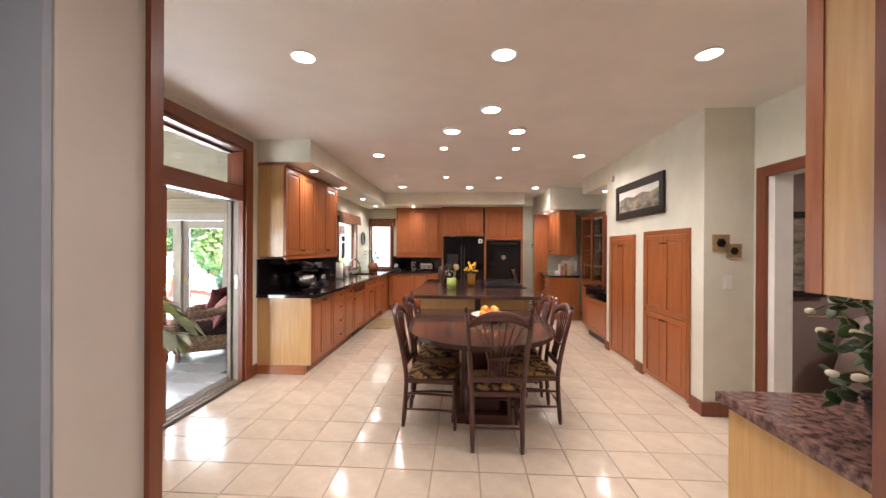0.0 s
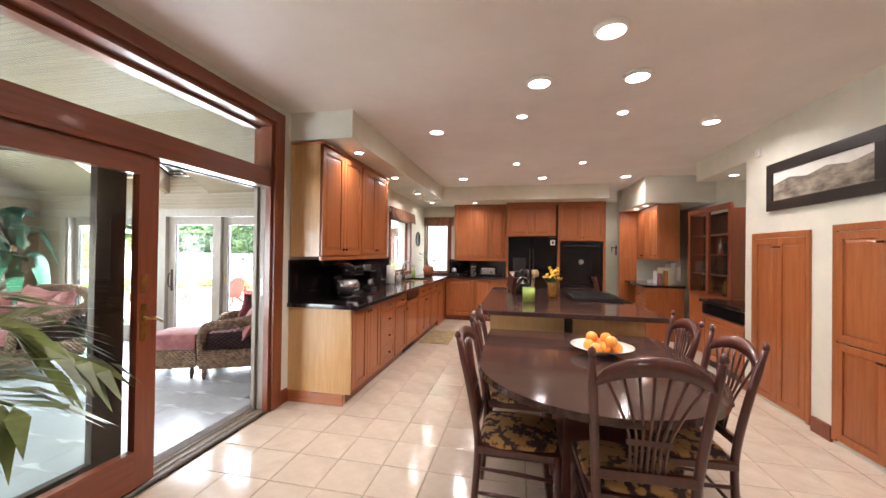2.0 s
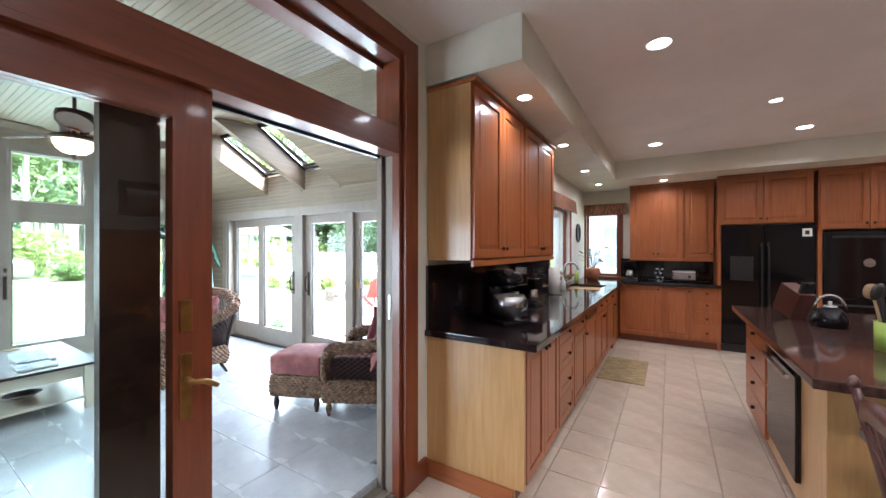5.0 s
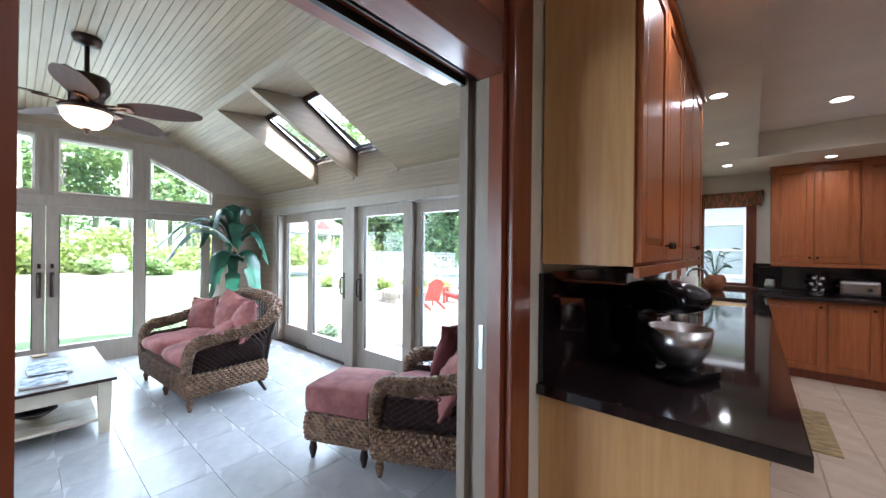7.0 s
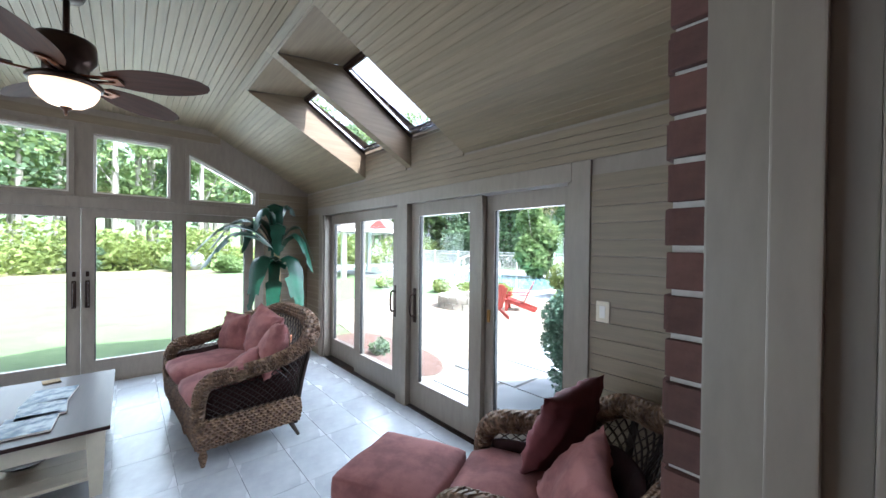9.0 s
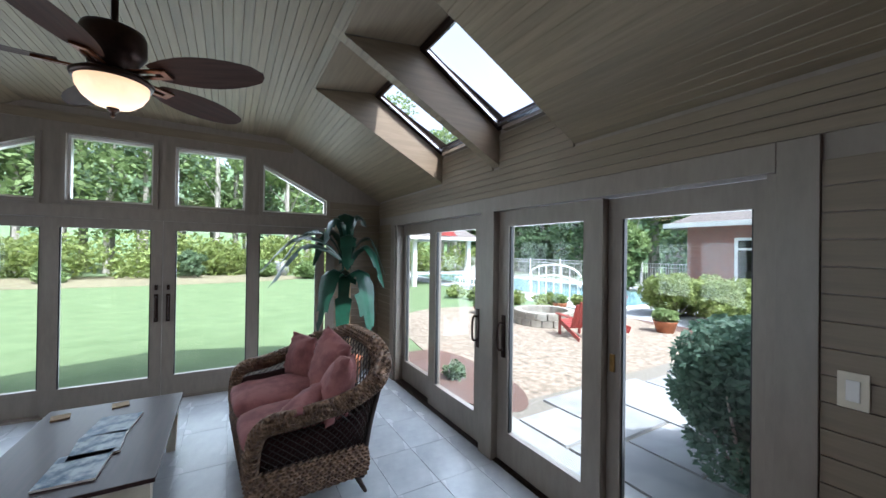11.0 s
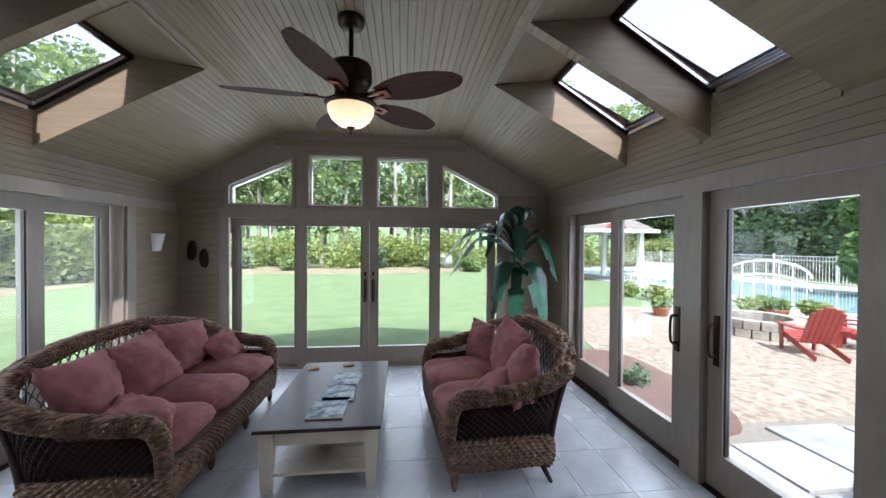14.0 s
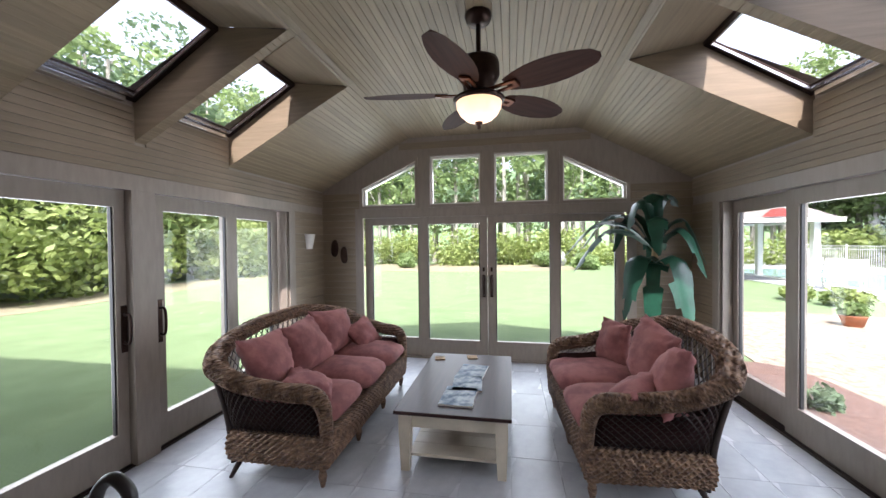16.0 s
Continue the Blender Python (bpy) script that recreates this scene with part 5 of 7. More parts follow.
    k = int(total / 0.044)
    for i in range(-6, k + 6):
        for s in (1, -1):
            line = []
            for j in range(7):
                v = j / 6
                u = (i + s * (v - 0.5) * 7) / k
                if 0 <= u <= 1:
                    line.append(along(lo, u).lerp(along(hi, u), v))
            if len(line) > 1:
                tube(line, 0.0052, 4, bm, squash=0.6)
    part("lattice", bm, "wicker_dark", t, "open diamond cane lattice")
    # near-black sheet just inside the lattice, higher at the arms than the back
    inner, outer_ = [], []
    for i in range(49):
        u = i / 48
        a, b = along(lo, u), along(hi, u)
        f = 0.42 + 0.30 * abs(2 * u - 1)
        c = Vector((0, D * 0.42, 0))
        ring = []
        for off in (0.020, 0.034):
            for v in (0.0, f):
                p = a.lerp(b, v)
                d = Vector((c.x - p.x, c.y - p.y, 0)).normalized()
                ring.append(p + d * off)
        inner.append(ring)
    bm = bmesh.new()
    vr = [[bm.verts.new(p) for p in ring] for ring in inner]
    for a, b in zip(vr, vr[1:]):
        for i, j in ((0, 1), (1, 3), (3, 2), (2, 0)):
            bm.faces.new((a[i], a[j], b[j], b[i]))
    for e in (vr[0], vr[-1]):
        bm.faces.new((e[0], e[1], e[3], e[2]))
    part("lining", bm, "wine_dark", t, "near-black wine sheet behind the lattice", smooth=True)
    for sx in (-1, 1):
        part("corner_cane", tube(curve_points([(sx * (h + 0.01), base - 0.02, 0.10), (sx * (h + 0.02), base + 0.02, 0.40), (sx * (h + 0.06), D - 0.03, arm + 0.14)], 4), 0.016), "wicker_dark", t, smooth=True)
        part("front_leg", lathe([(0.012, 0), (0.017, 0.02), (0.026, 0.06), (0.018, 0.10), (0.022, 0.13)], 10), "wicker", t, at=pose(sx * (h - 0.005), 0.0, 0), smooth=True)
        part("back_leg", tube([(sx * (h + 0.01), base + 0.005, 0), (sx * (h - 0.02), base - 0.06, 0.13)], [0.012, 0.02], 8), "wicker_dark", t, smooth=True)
    for i in range(1, n):
        part("front_leg", lathe([(0.012, 0), (0.017, 0.02), (0.026, 0.06), (0.018, 0.10), (0.022, 0.13)], 10), "wicker", t, at=pose(L * (i / n - 0.5), 0.0, 0), smooth=True)
    w = (L - 0.03) / n
    for i in range(n):
        x = -L / 2 + 0.015 + w * (i + 0.5)
        part("seat_cushion", pillow(w * 1.03, D - 0.05, 0.19, 10, 5.5, seed=i + 1), "pink", t, "faded rose cotton seat cushion", at=pose(x, D / 2 - 0.095, 0.395))
    return t


def square_pillow(w, h, th, seed):
    """A knife-edged throw pillow with pointed corners and puckers, lying flat round the origin."""
    bm = bmesh.new()
    rnd = random.Random(seed)
    ph = [rnd.uniform(0, 6.28) for _ in range(6)]
    n = 18
    grid = {}
    for s in (1, -1):
        for i in range(n + 1):
            for j in range(n + 1):
                rim = i in (0, n) or j in (0, n)
                if s < 0 and rim:
                    grid[s, i, j] = grid[1, i, j]
                    continue
                u, v = math.sin(math.pi * (i / n - 0.5)), math.sin(math.pi * (j / n - 0.5))
                x = u * w / 2 * (1 - 0.10 * (1 - v * v) * u * u)
                y = v * h / 2 * (1 - 0.10 * (1 - u * u) * v * v)
                body = max(0, (1 - u * u) * (1 - v * v))
                z = s * th / 2 * body ** 0.55
                e = max(abs(u), abs(v))
                pucker = 0.018 * e ** 3 * (1 - e ** 10)
                z += pucker * (math.sin(17 * u + 5 * v + ph[0]) + math.sin(15 * v - 6 * u + ph[1])) * s
                z += 0.008 * body * math.sin(6 * u + 4 * v + ph[2 + (s > 0)])
                co = Vector((x, y, z))
                co += noise.noise_vector(co * 6 + Vector((seed * 3.7, seed, 0))) * 0.012
                co.z += 0.03 * math.sin(2.2 * u + ph[4]) * v * (th / 0.2)
                grid[s, i, j] = bm.verts.new(co)
    for s in (1, -1):
        for i in range(n):
            for j in range(n):
                q = [grid[s, i, j], grid[s, i + 1, j], grid[s, i + 1, j + 1], grid[s, i, j + 1]]
                f = bm.faces.new(q if s > 0 else q[::-1])
                f.smooth = True
    return bm


def loose_pillow(w, h, th, at, rx, ry, rz, mat="pink", seed=1, label="rumpled faded rose throw pillow"):
    t = thing("throw_pillow", label, "pillow", (0, 0, 0), group="throw pillows")
    t.matrix_basis = pose(*at, rx, ry, rz)
    part("cover", square_pillow(w, h, th, seed), mat, t)
    return t


FS = FLOOR_S
wicker_seat("loveseat", "honey wicker loveseat with two faded rose cushions", 1.14, 0.70, 2, (-5.445, 4.205, FS), 3.5)
loose_pillow(0.36, 0.36, 0.15, (-5.92, 4.62, FS + 0.61), 78, 0, 22, seed=2)
loose_pillow(0.44, 0.42, 0.20, (-5.48, 4.74, FS + 0.66), 68, 8, 4, seed=3)
loose_pillow(0.46, 0.40, 0.20, (-5.05, 4.70, FS + 0.63), 66, -10, -14, seed=4)
loose_pillow(0.40, 0.32, 0.15, (-5.02, 4.48, FS + 0.545), 42, 12, -40, seed=5)
wicker_seat("sofa", "long honey wicker sofa with three faded rose cushions", 1.55, 0.70, 3, (-5.50, 2.71, FS), 180)
for i, (x, s) in enumerate(((-4.98, 6), (-5.42, 7), (-5.88, 8))):
    loose_pillow(0.50, 0.42, 0.22, (x, 2.20, FS + 0.63), 66, (6, -4, 8)[i], 180 + (12, 2, -8)[i], seed=s)
loose_pillow(0.36, 0.30, 0.13, (-6.08, 2.40, FS + 0.56), 50, -8, 170, seed=9)
loose_pillow(0.42, 0.32, 0.13, (-4.92, 2.52, FS + 0.53), 24, 8, 205, seed=10)
wicker_seat("armchair", "honey wicker armchair with a faded rose cushion", 0.60, 0.70, 1, (-3.24, 4.97, FS), -62, category="armchair", top=0.80)
loose_pillow(0.40, 0.40, 0.15, (-2.98, 5.28, FS + 0.66), 74, 0, -100, mat="wine", seed=11, label="dark wine throw pillow on the armchair")
loose_pillow(0.42, 0.36, 0.15, (-2.76, 4.98, FS + 0.60), 60, 10, -55, seed=12)

# ottoman
ot = thing("ottoman", "wicker ottoman with a faded rose cushion", "ottoman", (-3.485, 4.80, FS), 24)
bm = bmesh.new()
per = []
for a, b in (((-0.215, -0.21), (0.215, -0.21)), ((0.215, -0.21), (0.215, 0.21)), ((0.215, 0.21), (-0.215, 0.21)), ((-0.215, 0.21), (-0.215, -0.21))):
    per += [(a[0] + (b[0] - a[0]) * i / 20, a[1] + (b[1] - a[1]) * i / 20) for i in range(20)]
rows = [[bm.verts.new((x * (1 + 0.02 * ((i + r) % 2)) * (1 + 0.04 * math.sin(math.pi * r / 11)), y * (1 + 0.02 * ((i + r) % 2)) * (1 + 0.04 * math.sin(math.pi * r / 11)), 0.12 + 0.016 * r)) for i, (x, y) in enumerate(per)] for r in range(12)]
for a, b in zip(rows, rows[1:]):
    for i in range(len(a)):
        bm.faces.new((a[i], a[(i + 1) % len(a)], b[(i + 1) % len(a)], b[i]))
bm.faces.new(rows[-1])
bm.faces.new(rows[0][::-1])
part("apron", bm, "wicker", ot, "woven wicker apron")
for x in (-0.18, 0.18):
    for y in (-0.18, 0.18):
        part("leg", lathe([(0.012, 0), (0.017, 0.02), (0.026, 0.06), (0.018, 0.10), (0.022, 0.13)], 10), "wicker_dark", ot, at=pose(x, y, 0), smooth=True)
bm = B(-0.225, 0.225, -0.22, 0.22, -0.085, 0.075, 0.045)
bmesh.ops.subdivide_edges(bm, edges=bm.edges[:], cuts=2, use_grid_fill=True)
for v in bm.verts:
    v.co += noise.noise_vector(v.co * 6) * 0.010
    v.co.z += 0.018 * (1 - (v.co.x / 0.25) ** 2) * (1 - (v.co.y / 0.24) ** 2) if v.co.z > 0 else 0
part("cushion", bm, "pink", ot, "thick faded rose box cushion", at=pose(0, 0, 0.385), smooth=True)

# coffee table
ct2 = thing("coffee_table", "cream coffee table with a dark wood top and shelf", "coffee table", (-5.51, 3.445, FS), 0)
part("tabletop", B(-0.60, 0.60, -0.36, 0.36, 0.372, 0.394, 0.005), "table_dark", ct2)
bm = bmesh.new()
for y in (-0.305, 0.29):
    box(bm, -0.50, 0.50, y, y + 0.015, 0.27, 0.371)
for x in (-0.535, 0.52):
    box(bm, x, x + 0.015, -0.26, 0.26, 0.27, 0.371)
part("apron", bm, "cream", ct2)
for x in (-0.53, 0.53):
    for y in (-0.30, 0.30):
        bm = bmesh.new()
        a = [bm.verts.new((x + sx * 0.026, y + sy * 0.026, 0)) for sx, sy in ((-1, -1), (1, -1), (1, 1), (-1, 1))]
        b = [bm.verts.new((x + sx * 0.037, y + sy * 0.037, 0.26)) for sx, sy in ((-1, -1), (1, -1), (1, 1), (-1, 1))]
        c = [bm.verts.new((x + sx * 0.037, y + sy * 0.037, 0.371)) for sx, sy in ((-1, -1), (1, -1), (1, 1), (-1, 1))]
        for p, q in ((a, b), (b, c)):
            for i in range(4):
                bm.faces.new((p[i], p[(i + 1) % 4], q[(i + 1) % 4], q[i]))
        bm.faces.new(a[::-1])
        bm.faces.new(c)
        part("leg", bm, "cream", ct2)
for i in range(8):
    part("shelf_board", B(-0.53 + 0.1325 * i + 0.002, -0.53 + 0.1325 * (i + 1) - 0.002, -0.28, 0.28, 0.085, 0.103), "cream", ct2)
for k, (x, y, r, s) in enumerate(((-5.66, 3.50, 84, 1.0), (-5.40, 3.49, 94, 1.0), (-5.17, 3.46, 88, 1.05))):
    mg = thing("magazine", "glossy printed magazine lying on the coffee table", "magazine", (x, y, FS + 0.395), r, group="magazines")
    part("pages", B(-0.105 * s, 0.105 * s, -0.14 * s, 0.14 * s, 0, 0.010, 0.001), "paper", mg)
    part("cover", B(-0.104 * s, 0.104 * s, -0.139 * s, 0.139 * s, 0.0102, 0.0112), "print", mg)
for x, y in ((-5.95, 3.18), (-6.02, 3.46)):
    co = thing("coaster", "small square pale wood coaster", "coaster", (x, y, FS + 0.395), 12, group="coasters")
    part("tile", B(-0.045, 0.045, -0.045, 0.045, 0, 0.008, 0.002), "stem", co)
ds = thing("metal_dish", "shallow dark metal dish on the table shelf", "dish", (-5.36, 3.425, FS + 0.104))
part("bowl", lathe([(0.03, 0), (0.07, 0.006), (0.11, 0.03), (0.115, 0.034), (0.075, 0.012), (0, 0.009)], 24), "bronze", ds, smooth=True)

# ceiling fan
def fan_size(profile):
    return [(1.12 * r, 1.12 * z + 0.127) for r, z in profile]


fan = thing("ceiling_fan", "dark bronze ceiling fan with five leaf blades and a lit bowl", "ceiling fan", (-4.885, 3.632, FLAT_Z))
part("canopy", lathe([(0.0, 0.008), (0.075, 0.008), (0.078, -0.012), (0.066, -0.045), (0.022, -0.06), (0, -0.06)], 20), "bronze", fan, smooth=True)
part("rod", lathe([(0.014, -0.05), (0.014, -0.26)], 12), "bronze", fan, smooth=True)
part("motor", lathe(fan_size([(0.02, -0.34), (0.10, -0.35), (0.106, -0.37), (0.106, -0.43), (0.09, -0.455), (0.08, -0.47), (0.08, -0.52), (0.07, -0.525)]), 28), "bronze", fan, smooth=True)
part("light_rim", lathe(fan_size([(0.06, -0.52), (0.112, -0.530), (0.132, -0.545), (0.126, -0.56), (0.10, -0.565)]), 28), "bronze", fan, smooth=True)
part("bowl", lathe(fan_size([(0.117, -0.558), (0.113, -0.59), (0.095, -0.622), (0.064, -0.648), (0.02, -0.66), (0, -0.66)]), 28), "globe", fan, "lit alabaster glass bowl", smooth=True)
part("finial", lathe(fan_size([(0.022, -0.658), (0.018, -0.67), (0.008, -0.677), (0.010, -0.69), (0, -0.70)]), 12), "bronze", fan, smooth=True)
M["copper"] = material("aged_copper", (0.22, 0.09, 0.05), 0.35, metal=1.0, vary=0.2, scale=20)
M["blade"] = wood("carved_blade", (0.050, 0.020, 0.013), (0.022, 0.009, 0.007), "y", rough=0.75, coat=0.0)
M["blade"].node_tree.nodes["Principled BSDF"].inputs["Specular IOR Level"].default_value = 0.15
for k in range(5):
    ang = -30 - 72 * k
    R = pose(0, 0, -0.45, 0, 0, ang) @ pose(0, 0, 0, 0, -13, 0)
    bm = bmesh.new()
    n = 18
    rows = []
    for i in range(n + 1):
        u = i / n
        w = 0.036 + 0.068 * math.sin(math.pi * min(1, u * 0.96 + 0.04)) ** 0.75 if u < 0.98 else 0.02
        w *= 1 + 0.012 * math.sin(u * 42)
        y = 0.18 + 0.49 * u
        rows.append([bm.verts.new((x, y, z)) for x, z in ((-w, 0), (0, 0.010), (w, 0), (0, 0.002))])
    for a, b in zip(rows, rows[1:]):
        for q in range(4):
            bm.faces.new((a[q], a[(q + 1) % 4], b[(q + 1) % 4], b[q]))
    bm.faces.new(rows[0])
    bm.faces.new(rows[-1][::-1])
    bl = part("blade", bm, "blade", fan, "carved dark leaf-shaped blade", at=R)
    part("blade_arm", boxes((-0.03, -0.012, 0.06, 0.25, -0.012, -0.003), (0.012, 0.03, 0.06, 0.25, -0.012, -0.003), (-0.03, 0.03, 0.22, 0.25, -0.012, -0.002)), "copper", bl)
fl = new("fan_lamp_glow", bpy.data.lights.new("fan_lamp_glow", "POINT"))
fl.data.energy, fl.data.color, fl.data.shadow_soft_size = 0.5, (1.0, 0.70, 0.42), 0.12
fl.matrix_world = pose(-4.885, 3.632, FLAT_Z - 0.76)

# banana plant in a pot
bp = thing("banana_plant", "potted banana plant with broad drooping green leaves", "plant", (-6.72, 5.22, FS))
part("pot", lathe([(0.13, 0), (0.17, 0.28), (0.185, 0.30), (0.165, 0.30), (0.15, 0.26), (0, 0.26)], 24), "terracotta", bp, smooth=True)
part("stalk", tube(curve_points([(0, 0, 0.26), (0.02, -0.01, 0.7), (0.0, 0.0, 1.15), (0.02, -0.02, 1.35)], 5), [0.05, 0.05, 0.05, 0.05, 0.048, 0.046, 0.045, 0.043, 0.04, 0.04, 0.038, 0.035, 0.034, 0.03, 0.025, 0.02], 10), "stem", bp, smooth=True)


def broad_leaf(ang, rise, reach, drop, width, z0, seed):
    rnd = random.Random(seed)
    c, s = math.cos(radians(ang)), math.sin(radians(ang))
    mid = curve_points([(0, 0, z0), (0.25 * reach, 0, z0 + rise), (0.62 * reach, 0, z0 + rise * 1.15), (reach, 0, z0 + rise - drop)], 6)
    bm = bmesh.new()
    rows = []
    n = len(mid)
    for i, p in enumerate(mid):
        u = max(0, (i - 3) / (n - 4))
        w = width * math.sin(math.pi * (0.10 + 0.86 * u)) ** 0.6 if i >= 3 else 0.012
        if i == n - 1:
            w = 0.01
        jag = 1 - 0.22 * rnd.random() if i > 4 else 1
        v = 0.30 + 0.12 * rnd.random()
        r = []
        for k, f in enumerate((-1, -0.5, 0, 0.5, 1)):
            q = Vector((p.x, f * w * (jag if abs(f) == 1 else 1), p.z - abs(f) * w * v))
            r.append(bm.verts.new((q.x * c - q.y * s, q.x * s + q.y * c, q.z)))
        rows.append(r)
    for i, (a, b) in enumerate(zip(rows, rows[1:])):
        for k in range(4):
            if i > 5 and k in (0, 3) and rnd.random() < 0.22:
                continue
            bm.faces.new((a[k], a[k + 1], b[k + 1], b[k]))
    part("leaf", bm, "leaf", bp, smooth=True)


rr = random.Random(5)
for i, (ang, rise, reach, drop, width) in enumerate(((215, 0.36, 0.50, 0.34, 0.09), (245, 0.34, 0.72, 0.30, 0.10), (262, 0.27, 0.88, 0.32, 0.11), (280, 0.18, 0.82, 0.38, 0.11), (305, -0.04, 0.44, 0.58, 0.13), (345, 0.28, 0.40, 0.30, 0.10), (12, 0.02, 0.50, 0.62, 0.14), (45, 0.22, 0.44, 0.40, 0.11), (75, 0.26, 0.42, 0.38, 0.11), (330, 0.52, 0.22, 0.02, 0.10), (100, 0.50, 0.22, 0.05, 0.10), (170, 0.20, 0.36, 0.40, 0.10), (335, -0.08, 0.30, 0.60, 0.13), (290, 0.50, 0.30, 0.20, 0.10))):
    broad_leaf(ang, rise, reach, drop, width, 1.22 + 0.10 * rr.random(), 40 + i)

# wall things in the sunroom
ws = thing("wall_light", "white flared half-shade wall light", "wall light", (-6.80, YL + 0.003, 1.52))
bm = bmesh.new()
lo = [bm.verts.new((0.055 * math.cos(math.pi * i / 10), 0.045 * math.sin(math.pi * i / 10), -0.10)) for i in range(11)]
hi = [bm.verts.new((0.085 * math.cos(math.pi * i / 10), 0.085 * math.sin(math.pi * i / 10), 0.08)) for i in range(11)]
for i in range(10):
    bm.faces.new((lo[i], lo[i + 1], hi[i + 1], hi[i]))
bm.faces.new(lo)
part("shade", bm, "white", ws, smooth=True)
part("back_plate", B(-0.05, 0.05, 0.0, 0.008, -0.09, 0.07), "steel", ws)
for y, z in ((1.57, 1.42), (1.70, 1.33)):
    mk = thing("wall_carving", "small dark carved wooden plaque", "carving", (XG + 0.015, y, z), group="wall carvings")
    part("body", pillow(0.05, 0.10, 0.22, 8, 3, seed=int(z * 100)), "bronze", mk)
sw = thing("light_switch", "cream double rocker switch plate", "switch", (-3.04, YR - 0.014, 1.14))
part("plate", B(-0.034, 0.034, -0.006, 0.0, -0.055, 0.055, 0.002), "cream", sw)
part("rocker", B(-0.015, 0.015, -0.010, -0.006, -0.032, 0.032, 0.002), "white", sw)
# crook-handled umbrella in a stand
um = thing("umbrella", "furled pale grey umbrella with a black crook handle, in a stand", "umbrella", (-3.42, 2.78, FS), 95)
part("shaft", tube([(0.0, 0, 0.02), (0.10, 0, 0.80)], [0.006, 0.008], 8), "bronze", um, smooth=True)
part("furled_cloth", tube([(0.012, 0, 0.10), (0.04, 0, 0.34), (0.075, 0, 0.62), (0.085, 0, 0.68)], [0.010, 0.034, 0.030, 0.010], 10), "slate", um, smooth=True)
part("crook", tube(curve_points([(0.098, 0, 0.78), (0.11, 0, 0.87), (0.15, 0, 0.91), (0.19, 0, 0.88), (0.19, 0, 0.83)], 5), 0.014), "black_plastic", um, "black curved handle", smooth=True)
part("stand", lathe([(0.07, 0), (0.075, 0.008), (0.08, 0.24), (0.086, 0.245), (0.075, 0.24), (0.066, 0.012), (0, 0.012)], 20), "taupe", um, "taupe umbrella stand", smooth=True)

# sky light that comes in at the openings
for x, y, z, rx, ry, rz, w, h, e in ((XG - 0.4, 3.55, 1.25, 0, -74, 0, 2.3, 3.2, 21), (-4.85, YR + 0.45, 1.05, 74, 0, 180, 3.2, 1.7, 20), (-4.85, YL - 0.45, 1.05, 74, 0, 0, 3.2, 1.7, 20)):
    a = new("sky_glow", bpy.data.lights.new("sky_glow", "AREA"))
    a.data.shape, a.data.size, a.data.size_y, a.data.energy, a.data.color = "RECTANGLE", w, h, e, (0.92, 0.97, 1.0)
    a.matrix_world = pose(x, y, z, rx, ry, rz)

# ---- garden ----
M["foliage"] = material("wood_foliage", (0.28, 0.37, 0.15), 0.7, second=(0.16, 0.24, 0.085), scale=0.5, mix_at=(0.3, 0.7), vary=0.3)
M["foliage_dark"] = material("pine_foliage", (0.19, 0.28, 0.15), 0.7, second=(0.11, 0.17, 0.095), scale=0.6, vary=0.3)
M["foliage_light"] = material("shrub_foliage", (0.32, 0.38, 0.12), 0.6, second=(0.18, 0.24, 0.07), scale=3, vary=0.3)
M["bark"] = material("grey_bark", (0.46, 0.43, 0.38), 0.9, second=(0.22, 0.20, 0.17), scale=7, stretch=(1, 1, 0.25), vary=0.3, bump=0.4)
M["gravel"] = material("tan_gravel", (0.34, 0.28, 0.215), 0.95, second=(0.15, 0.115, 0.085), scale=11, mix_at=(0.35, 0.62), vary=0.2, bump=0.8, bump_scale=30)
M["flag"] = material("pale_flagstone", (0.35, 0.355, 0.36), 0.8, second=(0.26, 0.265, 0.275), scale=3, vary=0.12, bump=0.15, per_object=0.12)
M["sand"] = material("joint_sand", (0.20, 0.18, 0.15), 0.95, vary=0.2, scale=20)
M["mulch"] = material("red_mulch", (0.13, 0.078, 0.062), 0.95, vary=0.3, scale=24, bump=0.6)
M["dirt"] = material("bare_soil", (0.21, 0.185, 0.115), 0.95, vary=0.25, scale=4, bump=0.4)
M["water"] = material("pool_water", (0.22, 0.38, 0.44), 0.08, vary=0.06, scale=1.2, bump=0.1, bump_scale=3)
M["red_paint"] = material("red_paint", (0.30, 0.045, 0.038), 0.45, vary=0.1, scale=10)
M["stone"] = material("grey_stone", (0.36, 0.33, 0.28), 0.9, second=(0.22, 0.2, 0.17), scale=6, vary=0.2, bump=0.3, per_object=0.15)


M["juniper"] = material("juniper_needles", (0.16, 0.255, 0.185), 0.7, second=(0.075, 0.145, 0.100), scale=5, vary=0.3)


def translucent(m):
    """Let light through thin leaves."""
    nt = m.node_tree
    b = nt.nodes["Principled BSDF"]
    tl = nt.nodes.new("ShaderNodeBsdfTranslucent")
    mix = nt.nodes.new("ShaderNodeMixShader")
    mix.inputs[0].default_value = 0.45
    src = b.inputs["Base Color"].links[0].from_socket
    nt.links.new(src, tl.inputs[0])
    nt.links.new(b.outputs[0], mix.inputs[1])
    nt.links.new(tl.outputs[0], mix.inputs[2])
    nt.links.new(mix.outputs[0], nt.nodes["Material Output"].inputs[0])


for key in ("foliage", "foliage_dark", "foliage_light", "juniper"):
    translucent(M[key])


